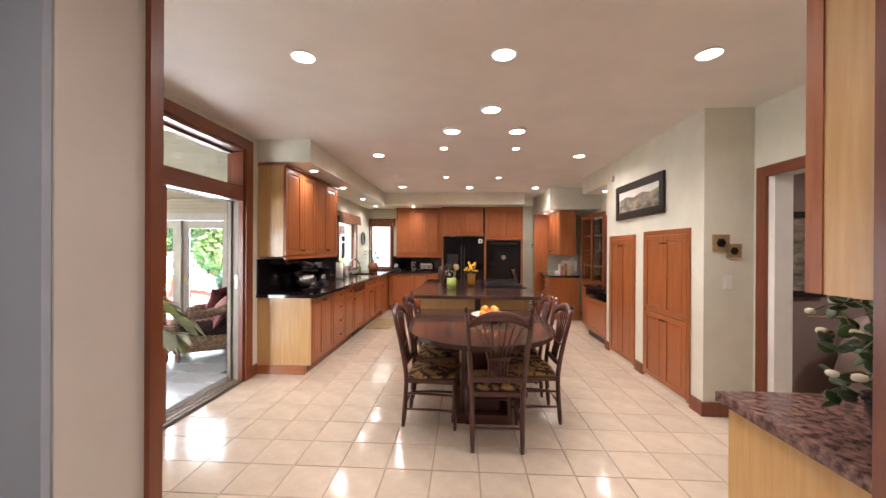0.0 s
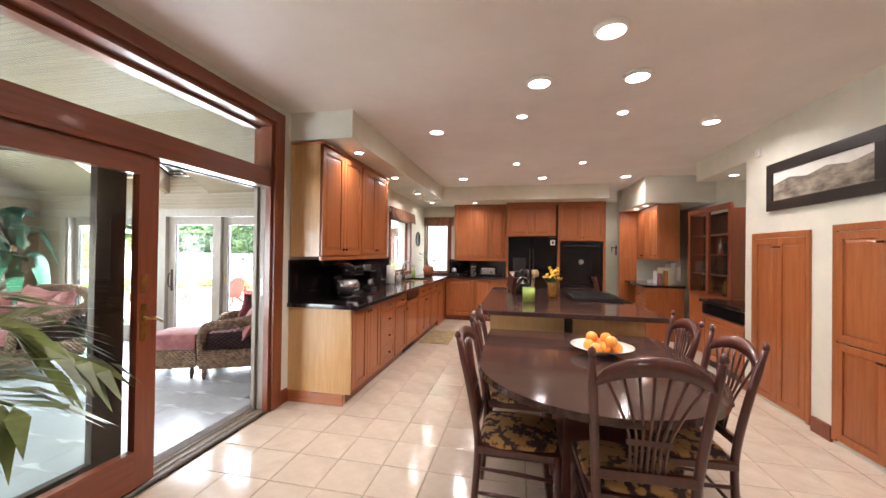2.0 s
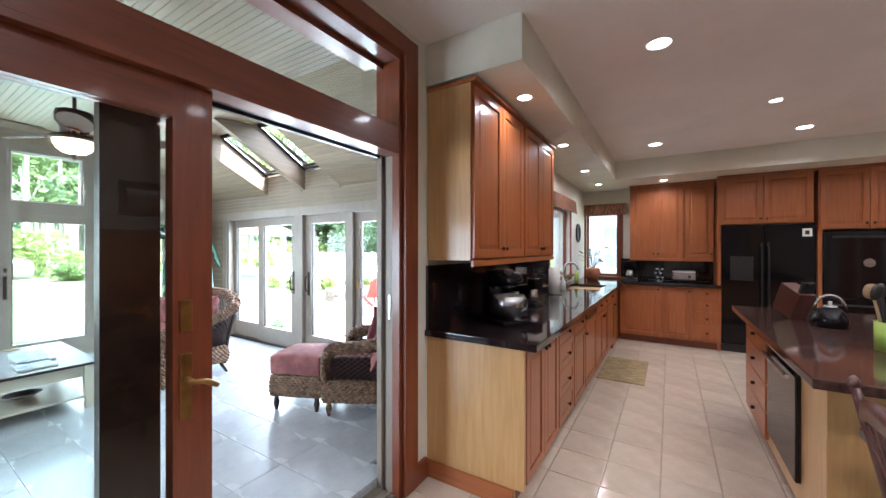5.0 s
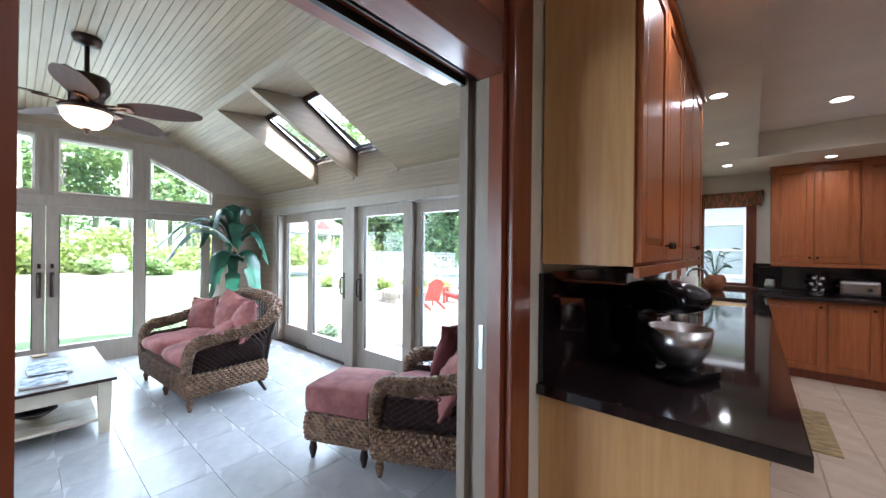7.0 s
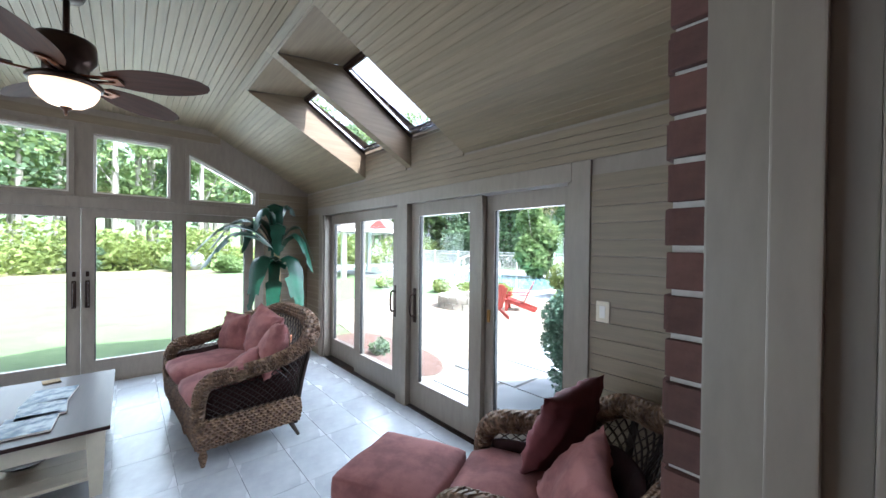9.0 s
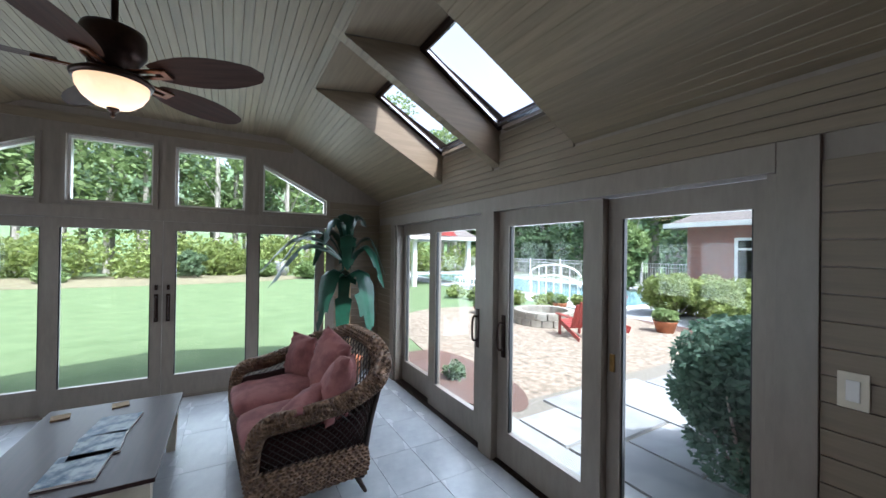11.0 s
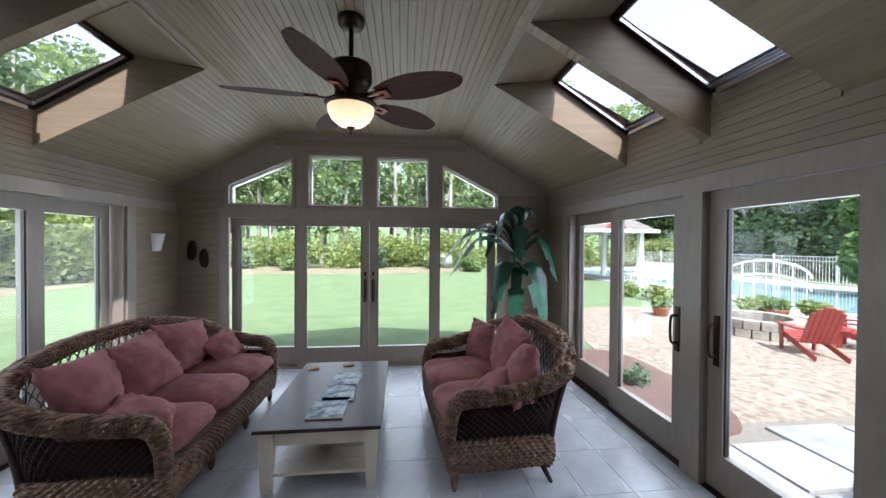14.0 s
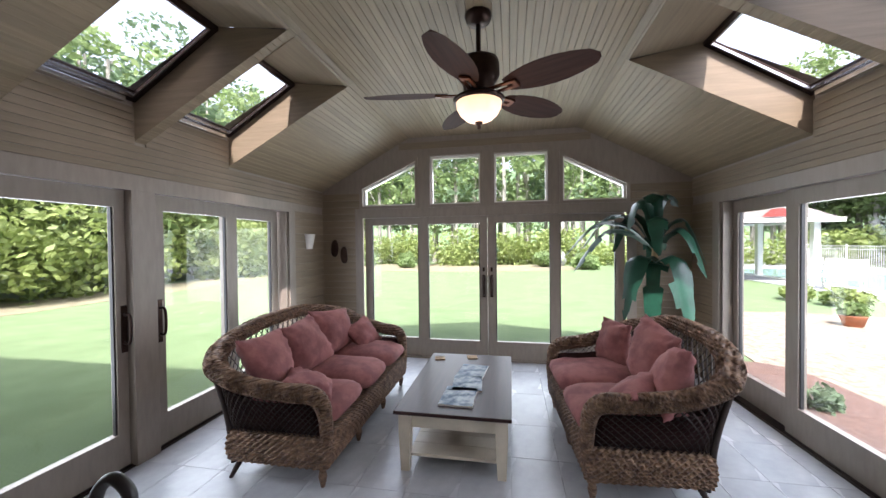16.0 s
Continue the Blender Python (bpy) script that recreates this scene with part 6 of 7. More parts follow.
def blob_sheet(name, cx, cy, rx, ry, z, mat, label, seed, kind="structure"):
    rnd = random.Random(seed)
    bm = bmesh.new()
    n = 40
    ph = [rnd.uniform(0, 6.28) for _ in range(3)]
    lo, hi = [], []
    for i in range(n):
        a = 2 * math.pi * i / n
        k = 1 + 0.07 * math.sin(2 * a + ph[0]) + 0.05 * math.sin(3 * a + ph[1]) + 0.03 * math.sin(5 * a + ph[2])
        lo.append(bm.verts.new((cx + rx * k * math.cos(a), cy + ry * k * math.sin(a), GZ - 0.02)))
        hi.append(bm.verts.new((cx + rx * k * math.cos(a), cy + ry * k * math.sin(a), z)))
    bm.faces.new(hi)
    for i in range(n):
        bm.faces.new((lo[i], lo[(i + 1) % n], hi[(i + 1) % n], hi[i]))
    return solid(name, bm, mat, label, name.replace("_", " "), kind)


blob_sheet("gravel_bed", -6.9, 10.2, 4.6, 3.9, GZ + 0.012, "gravel", "tan gravel bed round the fire pit", 3)
blob_sheet("mulch_bed", -6.9, 6.72, 1.2, 0.62, GZ + 0.02, "mulch", "red bark mulch bed by the sunroom", 4)
blob_sheet("mulch_bed", -5.4, 15.5, 5.5, 3.2, GZ + 0.018, "mulch", "red bark mulch bed under the hedge", 5)
solid("patio", B(-5.75, 3.0, 5.95, 10.4, GZ - 0.02, GZ + 0.016), "sand", "sandy bed under the flagstone patio", "patio")
solid("pool_deck", B(-30, -3.0, 13.0, 22.0, GZ - 0.02, GZ + 0.02), "flag", "pale stone deck round the swimming pool", "deck")
solid("pool_coping", boxes((-25.5, -9.5, 14.2, 14.5, GZ, GZ + 0.06), (-25.5, -9.5, 19.7, 20.0, GZ, GZ + 0.06), (-25.8, -25.5, 14.2, 20, GZ, GZ + 0.06), (-9.5, -9.2, 14.2, 20, GZ, GZ + 0.06)), "white", "white stone pool coping", "coping")
solid("water", B(-25.5, -9.5, 14.5, 19.7, GZ, GZ + 0.03), "water", "light blue swimming pool water", "water")
blob_sheet("soil_strip", -26.0, -2.5, 3.2, 12, GZ + 0.01, "dirt", "bare tan soil along the wood's edge", 8)
blob_sheet("soil_strip", -12, -9.0, 14, 1.3, GZ + 0.01, "dirt", "bare tan soil along the wood's edge", 9)


# foliage of many small leaves
def leaf_cloud(centres, count, size, seed, flat=0.6):
    """centres: rows of x, y, z, rx, ry, rz. Returns verts and quads of leaf-like cards of foliage."""
    rng = np.random.default_rng(seed)
    cs = np.array(centres, float)
    w = cs[:, 3] * cs[:, 4] + cs[:, 5] * cs[:, 3]
    pick = rng.choice(len(cs), count, p=w / w.sum())
    d = rng.normal(size=(count, 3))
    d /= np.linalg.norm(d, axis=1)[:, None]
    r = rng.uniform(0.35, 1.0, (count, 1)) ** 0.5
    p = cs[pick, :3] + d * r * cs[pick, 3:6]
    a = rng.normal(size=(count, 3))
    a[:, 2] *= flat
    a /= np.linalg.norm(a, axis=1)[:, None]
    b = np.cross(a, rng.normal(size=(count, 3)))
    b /= np.linalg.norm(b, axis=1)[:, None]
    s = size * rng.uniform(0.6, 1.4, (count, 1))
    a, b = a * s, b * s * 0.55
    v = np.stack([p - a, p + b, p + a * 1.1, p - b], 1).reshape(-1, 3)
    q = np.arange(count * 4).reshape(-1, 4)
    return v, q


def foliage_object(name, clouds, mat):
    vs, qs, k = [], [], 0
    for v, q in clouds:
        vs.append(v)
        qs.append(q + k)
        k += len(v)
    me = bpy.data.meshes.new(name)
    me.from_pydata(np.concatenate(vs).tolist(), [], np.concatenate(qs).tolist())
    me.materials.append(M[mat])
    return new(name, me)


# the wood beyond the lawn
rng = random.Random(11)
belts, pines, trunks = [], [], bmesh.new()


def far_tree(x, y, h, seed):
    r = random.Random(seed)
    lean = r.uniform(-0.4, 0.4)
    tube([(x, y, GZ - 0.1), (x + lean * 0.4, y, h * 0.4), (x + lean, y + r.uniform(-0.4, 0.4), h * 0.85)], [0.19, 0.15, 0.06], 6, trunks)
    for _ in range(3):
        z0 = h * r.uniform(0.3, 0.65)
        tube([(x + lean * 0.5, y, z0), (x + lean * 0.5 + r.uniform(-1.6, 1.6), y + r.uniform(-1.2, 1.2), z0 + r.uniform(1.0, 2.4))], [0.06, 0.02], 5, trunks)
    n = r.randint(5, 8)
    for _ in range(n):
        z = h * r.uniform(0.28, 1.0)
        s = r.uniform(1.0, 2.1)
        (belts if r.random() < 0.72 else pines).append((x + r.uniform(-1.8, 1.8), y + r.uniform(-1.8, 1.8), z, s, s, s * 0.7))


k = 0
for i in range(62):
    y = -34 + 72 * i / 61
    for row in range(2):
        k += 1
        far_tree(-33 - 5.5 * row + rng.uniform(-2.2, 2.2), y + rng.uniform(-1, 1), rng.uniform(9, 16), k)
for i in range(42):
    x = -34 + 44 * i / 41
    k += 1
    far_tree(x, -15 + rng.uniform(-2.5, 1.5), rng.uniform(8, 13), k)
    k += 1
    far_tree(x, -20 + rng.uniform(-2.5, 1.5), rng.uniform(10, 15), k)
    k += 1
    far_tree(x - 3, 33 + rng.uniform(-2.5, 2.5), rng.uniform(10, 16), k)
    if x < -8:
        k += 1
        far_tree(x - 3, 28 + rng.uniform(-1.5, 1.5), rng.uniform(8, 12), k)
# undergrowth
front = []
for i in range(150):
    front.append((-28.7 + rng.uniform(-2.2, 1.0), rng.uniform(-34, 38), GZ + rng.uniform(0.3, 1.8), 1.3, 1.3, 0.9))
for i in range(130):
    front.append((rng.uniform(-34, 6), -9.9 + rng.uniform(-1.4, 0.9), GZ + rng.uniform(0.3, 2.2), 1.2, 1.1, 0.9))
for i in range(170):
    (front if i % 4 else belts).append((rng.uniform(-32, 4), -11.6 + rng.uniform(-1.2, 1.0), rng.uniform(1.2, 6.0), 1.5, 1.2, 1.2))
for i in range(60):
    pines.append((rng.uniform(-36, 8), 26 + rng.uniform(-1, 1), rng.uniform(0.5, 3.0), 1.6, 1.2, 1.2))
tagged(foliage_object("woodland", [leaf_cloud(belts, 215000, 0.19, 1)], "foliage"), "leafy green deciduous woodland beyond the lawn", "woods", kind="stuff")
tagged(foliage_object("undergrowth", [leaf_cloud(front, 115000, 0.13, 3)], "foliage_light"), "pale yellow-green undergrowth along the wood's edge", "undergrowth", kind="stuff")
tagged(foliage_object("woodland_shade", [leaf_cloud(pines, 100000, 0.19, 2)], "foliage_dark"), "darker green trees within the woodland", "woods", kind="stuff")
tagged(new("woodland_trunks", mesh_of("woodland_trunks", trunks, "bark")), "pale grey trunks and limbs of the woodland", "tree trunks", kind="stuff")
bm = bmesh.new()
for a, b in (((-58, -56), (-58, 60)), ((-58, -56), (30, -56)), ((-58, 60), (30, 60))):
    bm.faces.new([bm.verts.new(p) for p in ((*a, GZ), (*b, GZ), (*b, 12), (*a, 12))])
# faint green emission put into the sheets so gaps between trees look pale
M["far_wood_glow"] = material("far_wood_glow", (0.26, 0.36, 0.20), 0.9, second=(0.14, 0.22, 0.11), scale=0.35, vary=0.25, emit=0.09, emit_color=(0.42, 0.60, 0.34))
solid("backdrop", bm, "far_wood_glow", "flat green backdrop sheets with an added glow behind the trees", "backdrop")


def shrub(name, label, x, y, r, h, count, size, mat, seed, group="garden shrubs", cone=False):
    t = thing(name, label, "shrub", (x, y, GZ), group=group)
    rnd = random.Random(seed)
    cs = []
    for i in range(14):
        f = rnd.random()
        rad = r * ((1.05 - f) if cone else 1)
        a = rnd.uniform(0, 6.28)
        q = rad * rnd.uniform(0.1, 0.62)
        s = max(0.08, rad * 0.42)
        cs.append((q * math.cos(a), q * math.sin(a), s * 0.7 + f * (h - s * 1.3), s, s, s * (1.3 if cone else 0.8)))
    ob = foliage_object("crown", [leaf_cloud(cs, count, size, seed)], mat)
    ob.parent = t
    tr = bmesh.new()
    for i in range(4):
        a = i * 1.6
        tube([(0, 0, 0), (0.25 * r * math.cos(a), 0.25 * r * math.sin(a), h * 0.35), (0.5 * r * math.cos(a), 0.5 * r * math.sin(a), h * 0.65)], [0.02, 0.014, 0.006], 5, tr)
    part("stems", tr, "bark", t)
    return t


shrub("juniper", "blue-green juniper bush beside the patio door", -3.80, 7.12, 0.74, 1.22, 22000, 0.026, "juniper", 31)
for i, (x, y, r, h) in enumerate(((-7.9, 14.4, 1.0, 1.1), (-6.6, 14.0, 1.1, 1.15), (-5.3, 13.6, 1.2, 1.2), (-4.0, 13.2, 1.2, 1.2), (-6.0, 12.9, 0.6, 0.7))):
    shrub("hedge_shrub", "yellow-green clipped hedge shrub in mulch", x, y, r, h, 7000, 0.052, "foliage_light", 50 + i)
shrub("conifer", "tall dense green conifer by the pool deck", -12.6, 19.0, 1.9, 5.6, 9000, 0.16, "foliage", 61, cone=True)
for i, (x, y, r) in enumerate(((-10.6, 12.3, 0.45), (-11.6, 12.0, 0.45), (-12.8, 11.5, 0.5), (-13.8, 11.1, 0.45), (-9.6, 12.8, 0.4))):
    shrub("low_shrub", "low yellow-green shrub along the pool", x, y, r, 0.45, 700, 0.07, "foliage_light", 70 + i)
shrub("lavender", "small silvery plant in red mulch", -6.72, 6.62, 0.17, 0.24, 500, 0.03, "foliage_dark", 80)
for i, (x, y) in enumerate(((-27.0, 2.4), (-25.5, -2.8), (-26.5, 6.0), (-24.5, 8.0), (-27.0, -6.0))):
    shrub("lawn_shrub", "rounded green shrub at the lawn's edge", x, y, 0.8, 1.0 + 0.5 * (i == 0), 1300, 0.12, "foliage" if i else "foliage_dark", 90 + i)
bo = thing("boulder", "pale rounded boulder at the lawn's edge", "rock", (-28.0, 6.9, GZ))
part("rock", pillow(1.6, 1.0, 1.2, 8, 2.4, seed=44), "flag", bo, at=pose(0, 0, 0.45))

# flagstones, each a stone of its own
rnd = random.Random(21)
patio = bpy.data.objects["patio"]
stones = {}
y = 6.0
while y < 10.2:
    hgt = rnd.choice((0.55, 0.7, 0.9))
    x = -5.70 + rnd.uniform(0, 0.3)
    while x < -1.2:
        w = rnd.choice((0.6, 0.8, 1.0, 1.2))
        key = (w, hgt)
        if key not in stones:
            bm = bmesh.new()
            q = [(-w / 2 + 0.016, -hgt / 2 + 0.010), (w / 2 - 0.016, -hgt / 2 + 0.014), (w / 2 - 0.022, hgt / 2 - 0.010), (-w / 2 + 0.017, hgt / 2 - 0.013)]
            a = [bm.verts.new((px, py, 0)) for px, py in q]
            b = [bm.verts.new((px * 0.985, py * 0.985, 0.03)) for px, py in q]
            bm.faces.new(b)
            for i in range(4):
                bm.faces.new((a[i], a[(i + 1) % 4], b[(i + 1) % 4], b[i]))
            stones[key] = mesh_of("flagstone", bm, "flag")
        if (x + w / 2 + 4.2) ** 2 / 9 + (y - 6.4) ** 2 / 13 < 1.25:
            o = new("flagstone", stones[key])
            o.parent = patio
            o.matrix_basis = pose(x + w / 2, y + hgt / 2, GZ + 0.008 + rnd.uniform(0, 0.004), 0, 0, rnd.uniform(-0.6, 0.6))
        x += w
    y += hgt


# red garden chairs
def garden_chair(x, y, r):
    t = thing("garden_chair", "red slatted wooden garden chair on the gravel", "chair", (x, y, GZ + 0.012), r, group="red garden chairs")
    t.scale = (0.77, 0.77, 0.77)
    for i in range(6):
        u = (i - 2.5) / 2.5
        part("back_slat", B(-0.042, 0.042, -0.011, 0.011, 0, 0.80 - 0.12 * u * u, 0.004), "red_paint", t, at=pose(0.092 * (i - 2.5), 0.20, 0.26, -24, 0, 0))
    for i in range(5):
        part("seat_slat", B(-0.27, 0.27, -0.045, 0.045, 0, 0.02, 0.003), "red_paint", t, at=pose(0, -0.32 + 0.10 * i, 0.37 - 0.028 * i, -12))
    for s in (-1, 1):
        part("front_leg", B(s * 0.28 - 0.015, s * 0.28 + 0.015, -0.36, -0.27, 0, 0.52), "red_paint", t)
        part("side_rail", B(s * 0.255 - 0.012, s * 0.255 + 0.012, -0.40, 0.62, -0.05, 0.05), "red_paint", t, at=pose(0, 0, 0.23, -17))
        part("arm", B(s * 0.30 - 0.06, s * 0.30 + 0.06, -0.42, 0.32, 0.52, 0.545, 0.004), "red_paint", t)
    return t


garden_chair(-7.62, 10.05, -110)
garden_chair(-7.75, 11.2, -61)
fp = thing("fire_pit", "round low stone fire pit on the gravel", "fire pit", (-8.95, 10.55, GZ))
for i in range(18):
    a = 2 * math.pi * i / 18
    for j in range(2):
        part("stone", B(-0.11, 0.11, -0.09, 0.09, 0.16 * j, 0.16 * j + 0.155, 0.012), "stone", fp, at=pose(0.62 * math.cos(a + 0.17 * j), 0.62 * math.sin(a + 0.17 * j), 0.01, 0, 0, math.degrees(a) + 90 + 9.7 * j))
for i, (x, y, s) in enumerate(((-7.0, 12.1, 0.72), (-10.05, 12.3, 0.66), (-10.6, 9.9, 0.6))):
    pt = thing("flower_pot", "brown planter with a green leafy plant", "planter", (x, y, GZ + 0.012), group="garden planters")
    part("pot", lathe([(0.22 * s, 0), (0.31 * s, 0.30 * s), (0.33 * s, 0.34 * s), (0.29 * s, 0.34 * s), (0.26 * s, 0.28 * s), (0, 0.28 * s)], 20), "terracotta", pt, smooth=True)
    ob = foliage_object("plant", [leaf_cloud([(0, 0, 0.48 * s, 0.32 * s, 0.32 * s, 0.2 * s)], 500, 0.07, 130 + i)], "foliage")
    ob.parent = pt

# pool fence
def fence(x0, y0, x1, y1):
    L = math.hypot(x1 - x0, y1 - y0)
    t = thing("pool_fence", "white metal picket fence behind the pool", "fence", (x0, y0, GZ), math.degrees(math.atan2(y1 - y0, x1 - x0)))
    n = int(L / 2.4)
    pm = None
    for i in range(n + 1):
        p = part("post", B(-0.03, 0.03, -0.03, 0.03, 0, 1.30), "white", t, at=pose(L * i / n, 0, 0)) if pm is None else new("post", pm)
        pm = p.data
        p.parent = t
        p.matrix_basis = pose(L * i / n, 0, 0)
    for z in (0.12, 1.02, 1.2):
        part("rail", B(0, L, -0.012, 0.012, z, z + 0.03), "white", t)
    bm = bmesh.new()
    for i in range(int(L / 0.12)):
        box(bm, 0.12 * i, 0.12 * i + 0.014, -0.007, 0.007, 0.1, 1.2)
    tagged(part("pickets", bm, "white", t), kind="stuff")


fence(-31, 21.5, -3, 21.5)
fence(-31, 21.5, -31, 12.5)
pr = thing("pool_arch_rail", "white arched rail over the pool's end", "rail", (-12.4, 14.6, GZ + 0.02), 20)
part("arch", tube([(1.0 * math.cos(math.pi * i / 14), 0, 0.75 + 0.45 * math.sin(math.pi * i / 14)) for i in range(15)], 0.035), "white", pr, smooth=True)
part("arch", tube([(1.0 * math.cos(math.pi * i / 14), 0, 0.40 + 0.40 * math.sin(math.pi * i / 14)) for i in range(15)], 0.03), "white", pr, smooth=True)
for i in range(7):
    xx = -0.9 + 0.3 * i
    part("baluster", tube([(xx, 0, 0), (xx, 0, 0.75 + 0.45 * math.sqrt(max(0, 1 - xx * xx)))], 0.02, 6), "white", pr)

# gazebo
gz = thing("gazebo", "white-posted gazebo with a red-gabled shingle roof", "gazebo", (-19.5, 13.0, GZ))
for x in (-1.5, 1.5):
    for y in (-1.5, 1.5):
        part("post", B(x - 0.10, x + 0.10, y - 0.10, y + 0.10, 0, 2.3), "white", gz)
bm = bmesh.new()
a = [bm.verts.new(p) for p in ((-2.0, -2.0, 2.3), (2.0, -2.0, 2.3), (2.0, 2.0, 2.3), (-2.0, 2.0, 2.3))]
b = [bm.verts.new(p) for p in ((-0.3, -0.3, 3.5), (0.3, -0.3, 3.5), (0.3, 0.3, 3.5), (-0.3, 0.3, 3.5))]
for i in range(4):
    bm.faces.new((a[i], a[(i + 1) % 4], b[(i + 1) % 4], b[i]))
bm.faces.new(b)
bm.faces.new(a[::-1])
part("roof", bm, "shingle", gz)
bm = bmesh.new()
bm.faces.new([bm.verts.new(p) for p in ((2.06, -0.5, 2.4), (2.06, 0.5, 2.4), (2.06, 0, 2.85))])
part("gable_board", bm, "red_paint", gz, "red gable board")
part("fascia", boxes((-2.02, 2.02, -2.05, -2.0, 2.2, 2.34), (-2.02, 2.02, 2.0, 2.05, 2.2, 2.34), (2.0, 2.05, -2.0, 2.0, 2.2, 2.34), (-2.05, -2.0, -2.0, 2.0, 2.2, 2.34)), "white", gz)
for i in range(3):
    lc = thing("pool_chair", "white poolside chair on the deck", "chair", (-17.2 + 0.9 * i, 13.6, GZ + 0.02), 20 * i, group="pool chairs")
    part("seat", B(-0.25, 0.25, -0.25, 0.25, 0.38, 0.43), "white", lc)
    part("backrest", B(-0.25, 0.25, 0, 0.04, 0, 0.55), "white", lc, at=pose(0, 0.24, 0.42, -14))
    for x in (-0.22, 0.22):
        for y in (-0.22, 0.22):
            part("leg", B(x - 0.02, x + 0.02, y - 0.02, y + 0.02, 0, 0.38), "white", lc)

# brick wing of the house beyond the patio
M["brick_far"] = M["brick"].copy()
M["brick_far"].name = "brick_courses"
nt = M["brick_far"].node_tree
bt = nt.nodes.new("ShaderNodeTexBrick")
tc = nt.nodes.new("ShaderNodeTexCoord")
mp = nt.nodes.new("ShaderNodeMapping")
mp.inputs["Rotation"].default_value = (radians(90), 0, 0)
nt.links.new(tc.outputs["Object"], mp.inputs[0])
nt.links.new(mp.outputs[0], bt.inputs[0])
bt.inputs["Color1"].default_value, bt.inputs["Color2"].default_value, bt.inputs["Mortar"].default_value = (0.30, 0.11, 0.075, 1), (0.22, 0.08, 0.06, 1), (0.45, 0.40, 0.36, 1)
bt.inputs["Scale"].default_value, bt.inputs["Mortar Size"].default_value = 4.4, 0.018
nt.links.new(bt.outputs[0], nt.nodes["Principled BSDF"].inputs["Base Color"])
hw = thing("house_wing", "red brick house wing with a grey shingle roof", "house", (-10.4, 20.0, GZ))
part("wall", B(0, 12, 0, 7, 0, 2.9), "brick_far", hw)
bm = bmesh.new()
a = [bm.verts.new(p) for p in ((-0.6, -0.6, 2.85), (12.6, -0.6, 2.85), (12.6, 7.6, 2.85), (-0.6, 7.6, 2.85))]
b = [bm.verts.new(p) for p in ((3.0, 3.5, 5.0), (12.6, 3.5, 5.0))]
bm.faces.new((a[0], a[1], b[1], b[0]))
bm.faces.new((a[2], a[3], b[0], b[1]))
bm.faces.new((a[3], a[0], b[0]))
bm.faces.new(a[::-1])
part("roof", bm, "shingle", hw)
part("fascia", boxes((-0.62, 12.6, -0.64, -0.6, 2.72, 2.9), (-0.64, -0.6, -0.6, 7.6, 2.72, 2.9)), "white", hw)
for x in (1.6, 4.0):
    wdw = part("window", boxes((x, x + 0.1, -0.04, 0.02, 0.7, 2.3), (x + 1.3, x + 1.4, -0.04, 0.02, 0.7, 2.3), (x + 0.1, x + 1.3, -0.04, 0.02, 2.2, 2.3), (x + 0.1, x + 1.3, -0.04, 0.02, 0.7, 0.8), (x + 0.65, x + 0.75, -0.04, 0.02, 0.8, 2.2), (x + 0.1, x + 1.3, -0.04, 0.02, 1.85, 1.92)), "white", hw)
    part("pane", B(x + 0.1, x + 1.3, -0.01, 0.01, 0.8, 2.2), "black", wdw)

# pale clapboard wing seen from the kitchen windows
M["clapboard"] = material("pale_clapboard", (0.62, 0.60, 0.63), 0.6, vary=0.06, scale=5, stretch=(1, 6, 6))
sw2 = thing("house_wing", "pale grey clapboard house wing with a white window", "house", (-3.3, 14.8, GZ))
part("wall", B(0, 6.0, 0.03, 4.0, 0, 3.2), "clapboard", sw2)
siding = bmesh.new()
for i in range(26):
    slab_y = 0.12 * i + 0.03
    vs = [siding.verts.new(p) for p in ((0, 0.0, slab_y), (6.0, 0.0, slab_y), (6.0, 0.022, slab_y + 0.12), (0, 0.022, slab_y + 0.12), (0, 0.029, slab_y), (6.0, 0.029, slab_y))]
    siding.faces.new(vs[:4])
    siding.faces.new((vs[0], vs[1], vs[5], vs[4]))
part("siding", siding, "clapboard", sw2)
for x in (0.75, 3.2):
    wdw = part("window", boxes((x, x + 0.09, -0.03, 0.028, 0.85, 2.25), (x + 0.91, x + 1.0, -0.03, 0.028, 0.85, 2.25), (x + 0.09, x + 0.91, -0.03, 0.028, 2.16, 2.25), (x + 0.09, x + 0.91, -0.03, 0.028, 0.85, 0.94), (x + 0.09, x + 0.91, -0.02, 0.028, 1.52, 1.57)), "white", sw2)
    part("pane", B(x + 0.09, x + 0.91, -0.012, -0.004, 0.94, 2.16), "glass", wdw)
bm = bmesh.new()
ra = [bm.verts.new(p) for p in ((-0.4, -0.5, 3.15), (6.4, -0.5, 3.15), (6.4, 4.5, 3.15), (-0.4, 4.5, 3.15))]
rb = [bm.verts.new(p) for p in ((-0.4, 2.0, 4.4), (6.4, 2.0, 4.4))]
for f in ((ra[0], ra[1], rb[1], rb[0]), (ra[2], ra[3], rb[0], rb[1]), (ra[3], ra[0], rb[0]), (ra[1], ra[2], rb[1]), tuple(ra[::-1])):
    bm.faces.new(f)
part("roof", bm, "shingle", sw2)

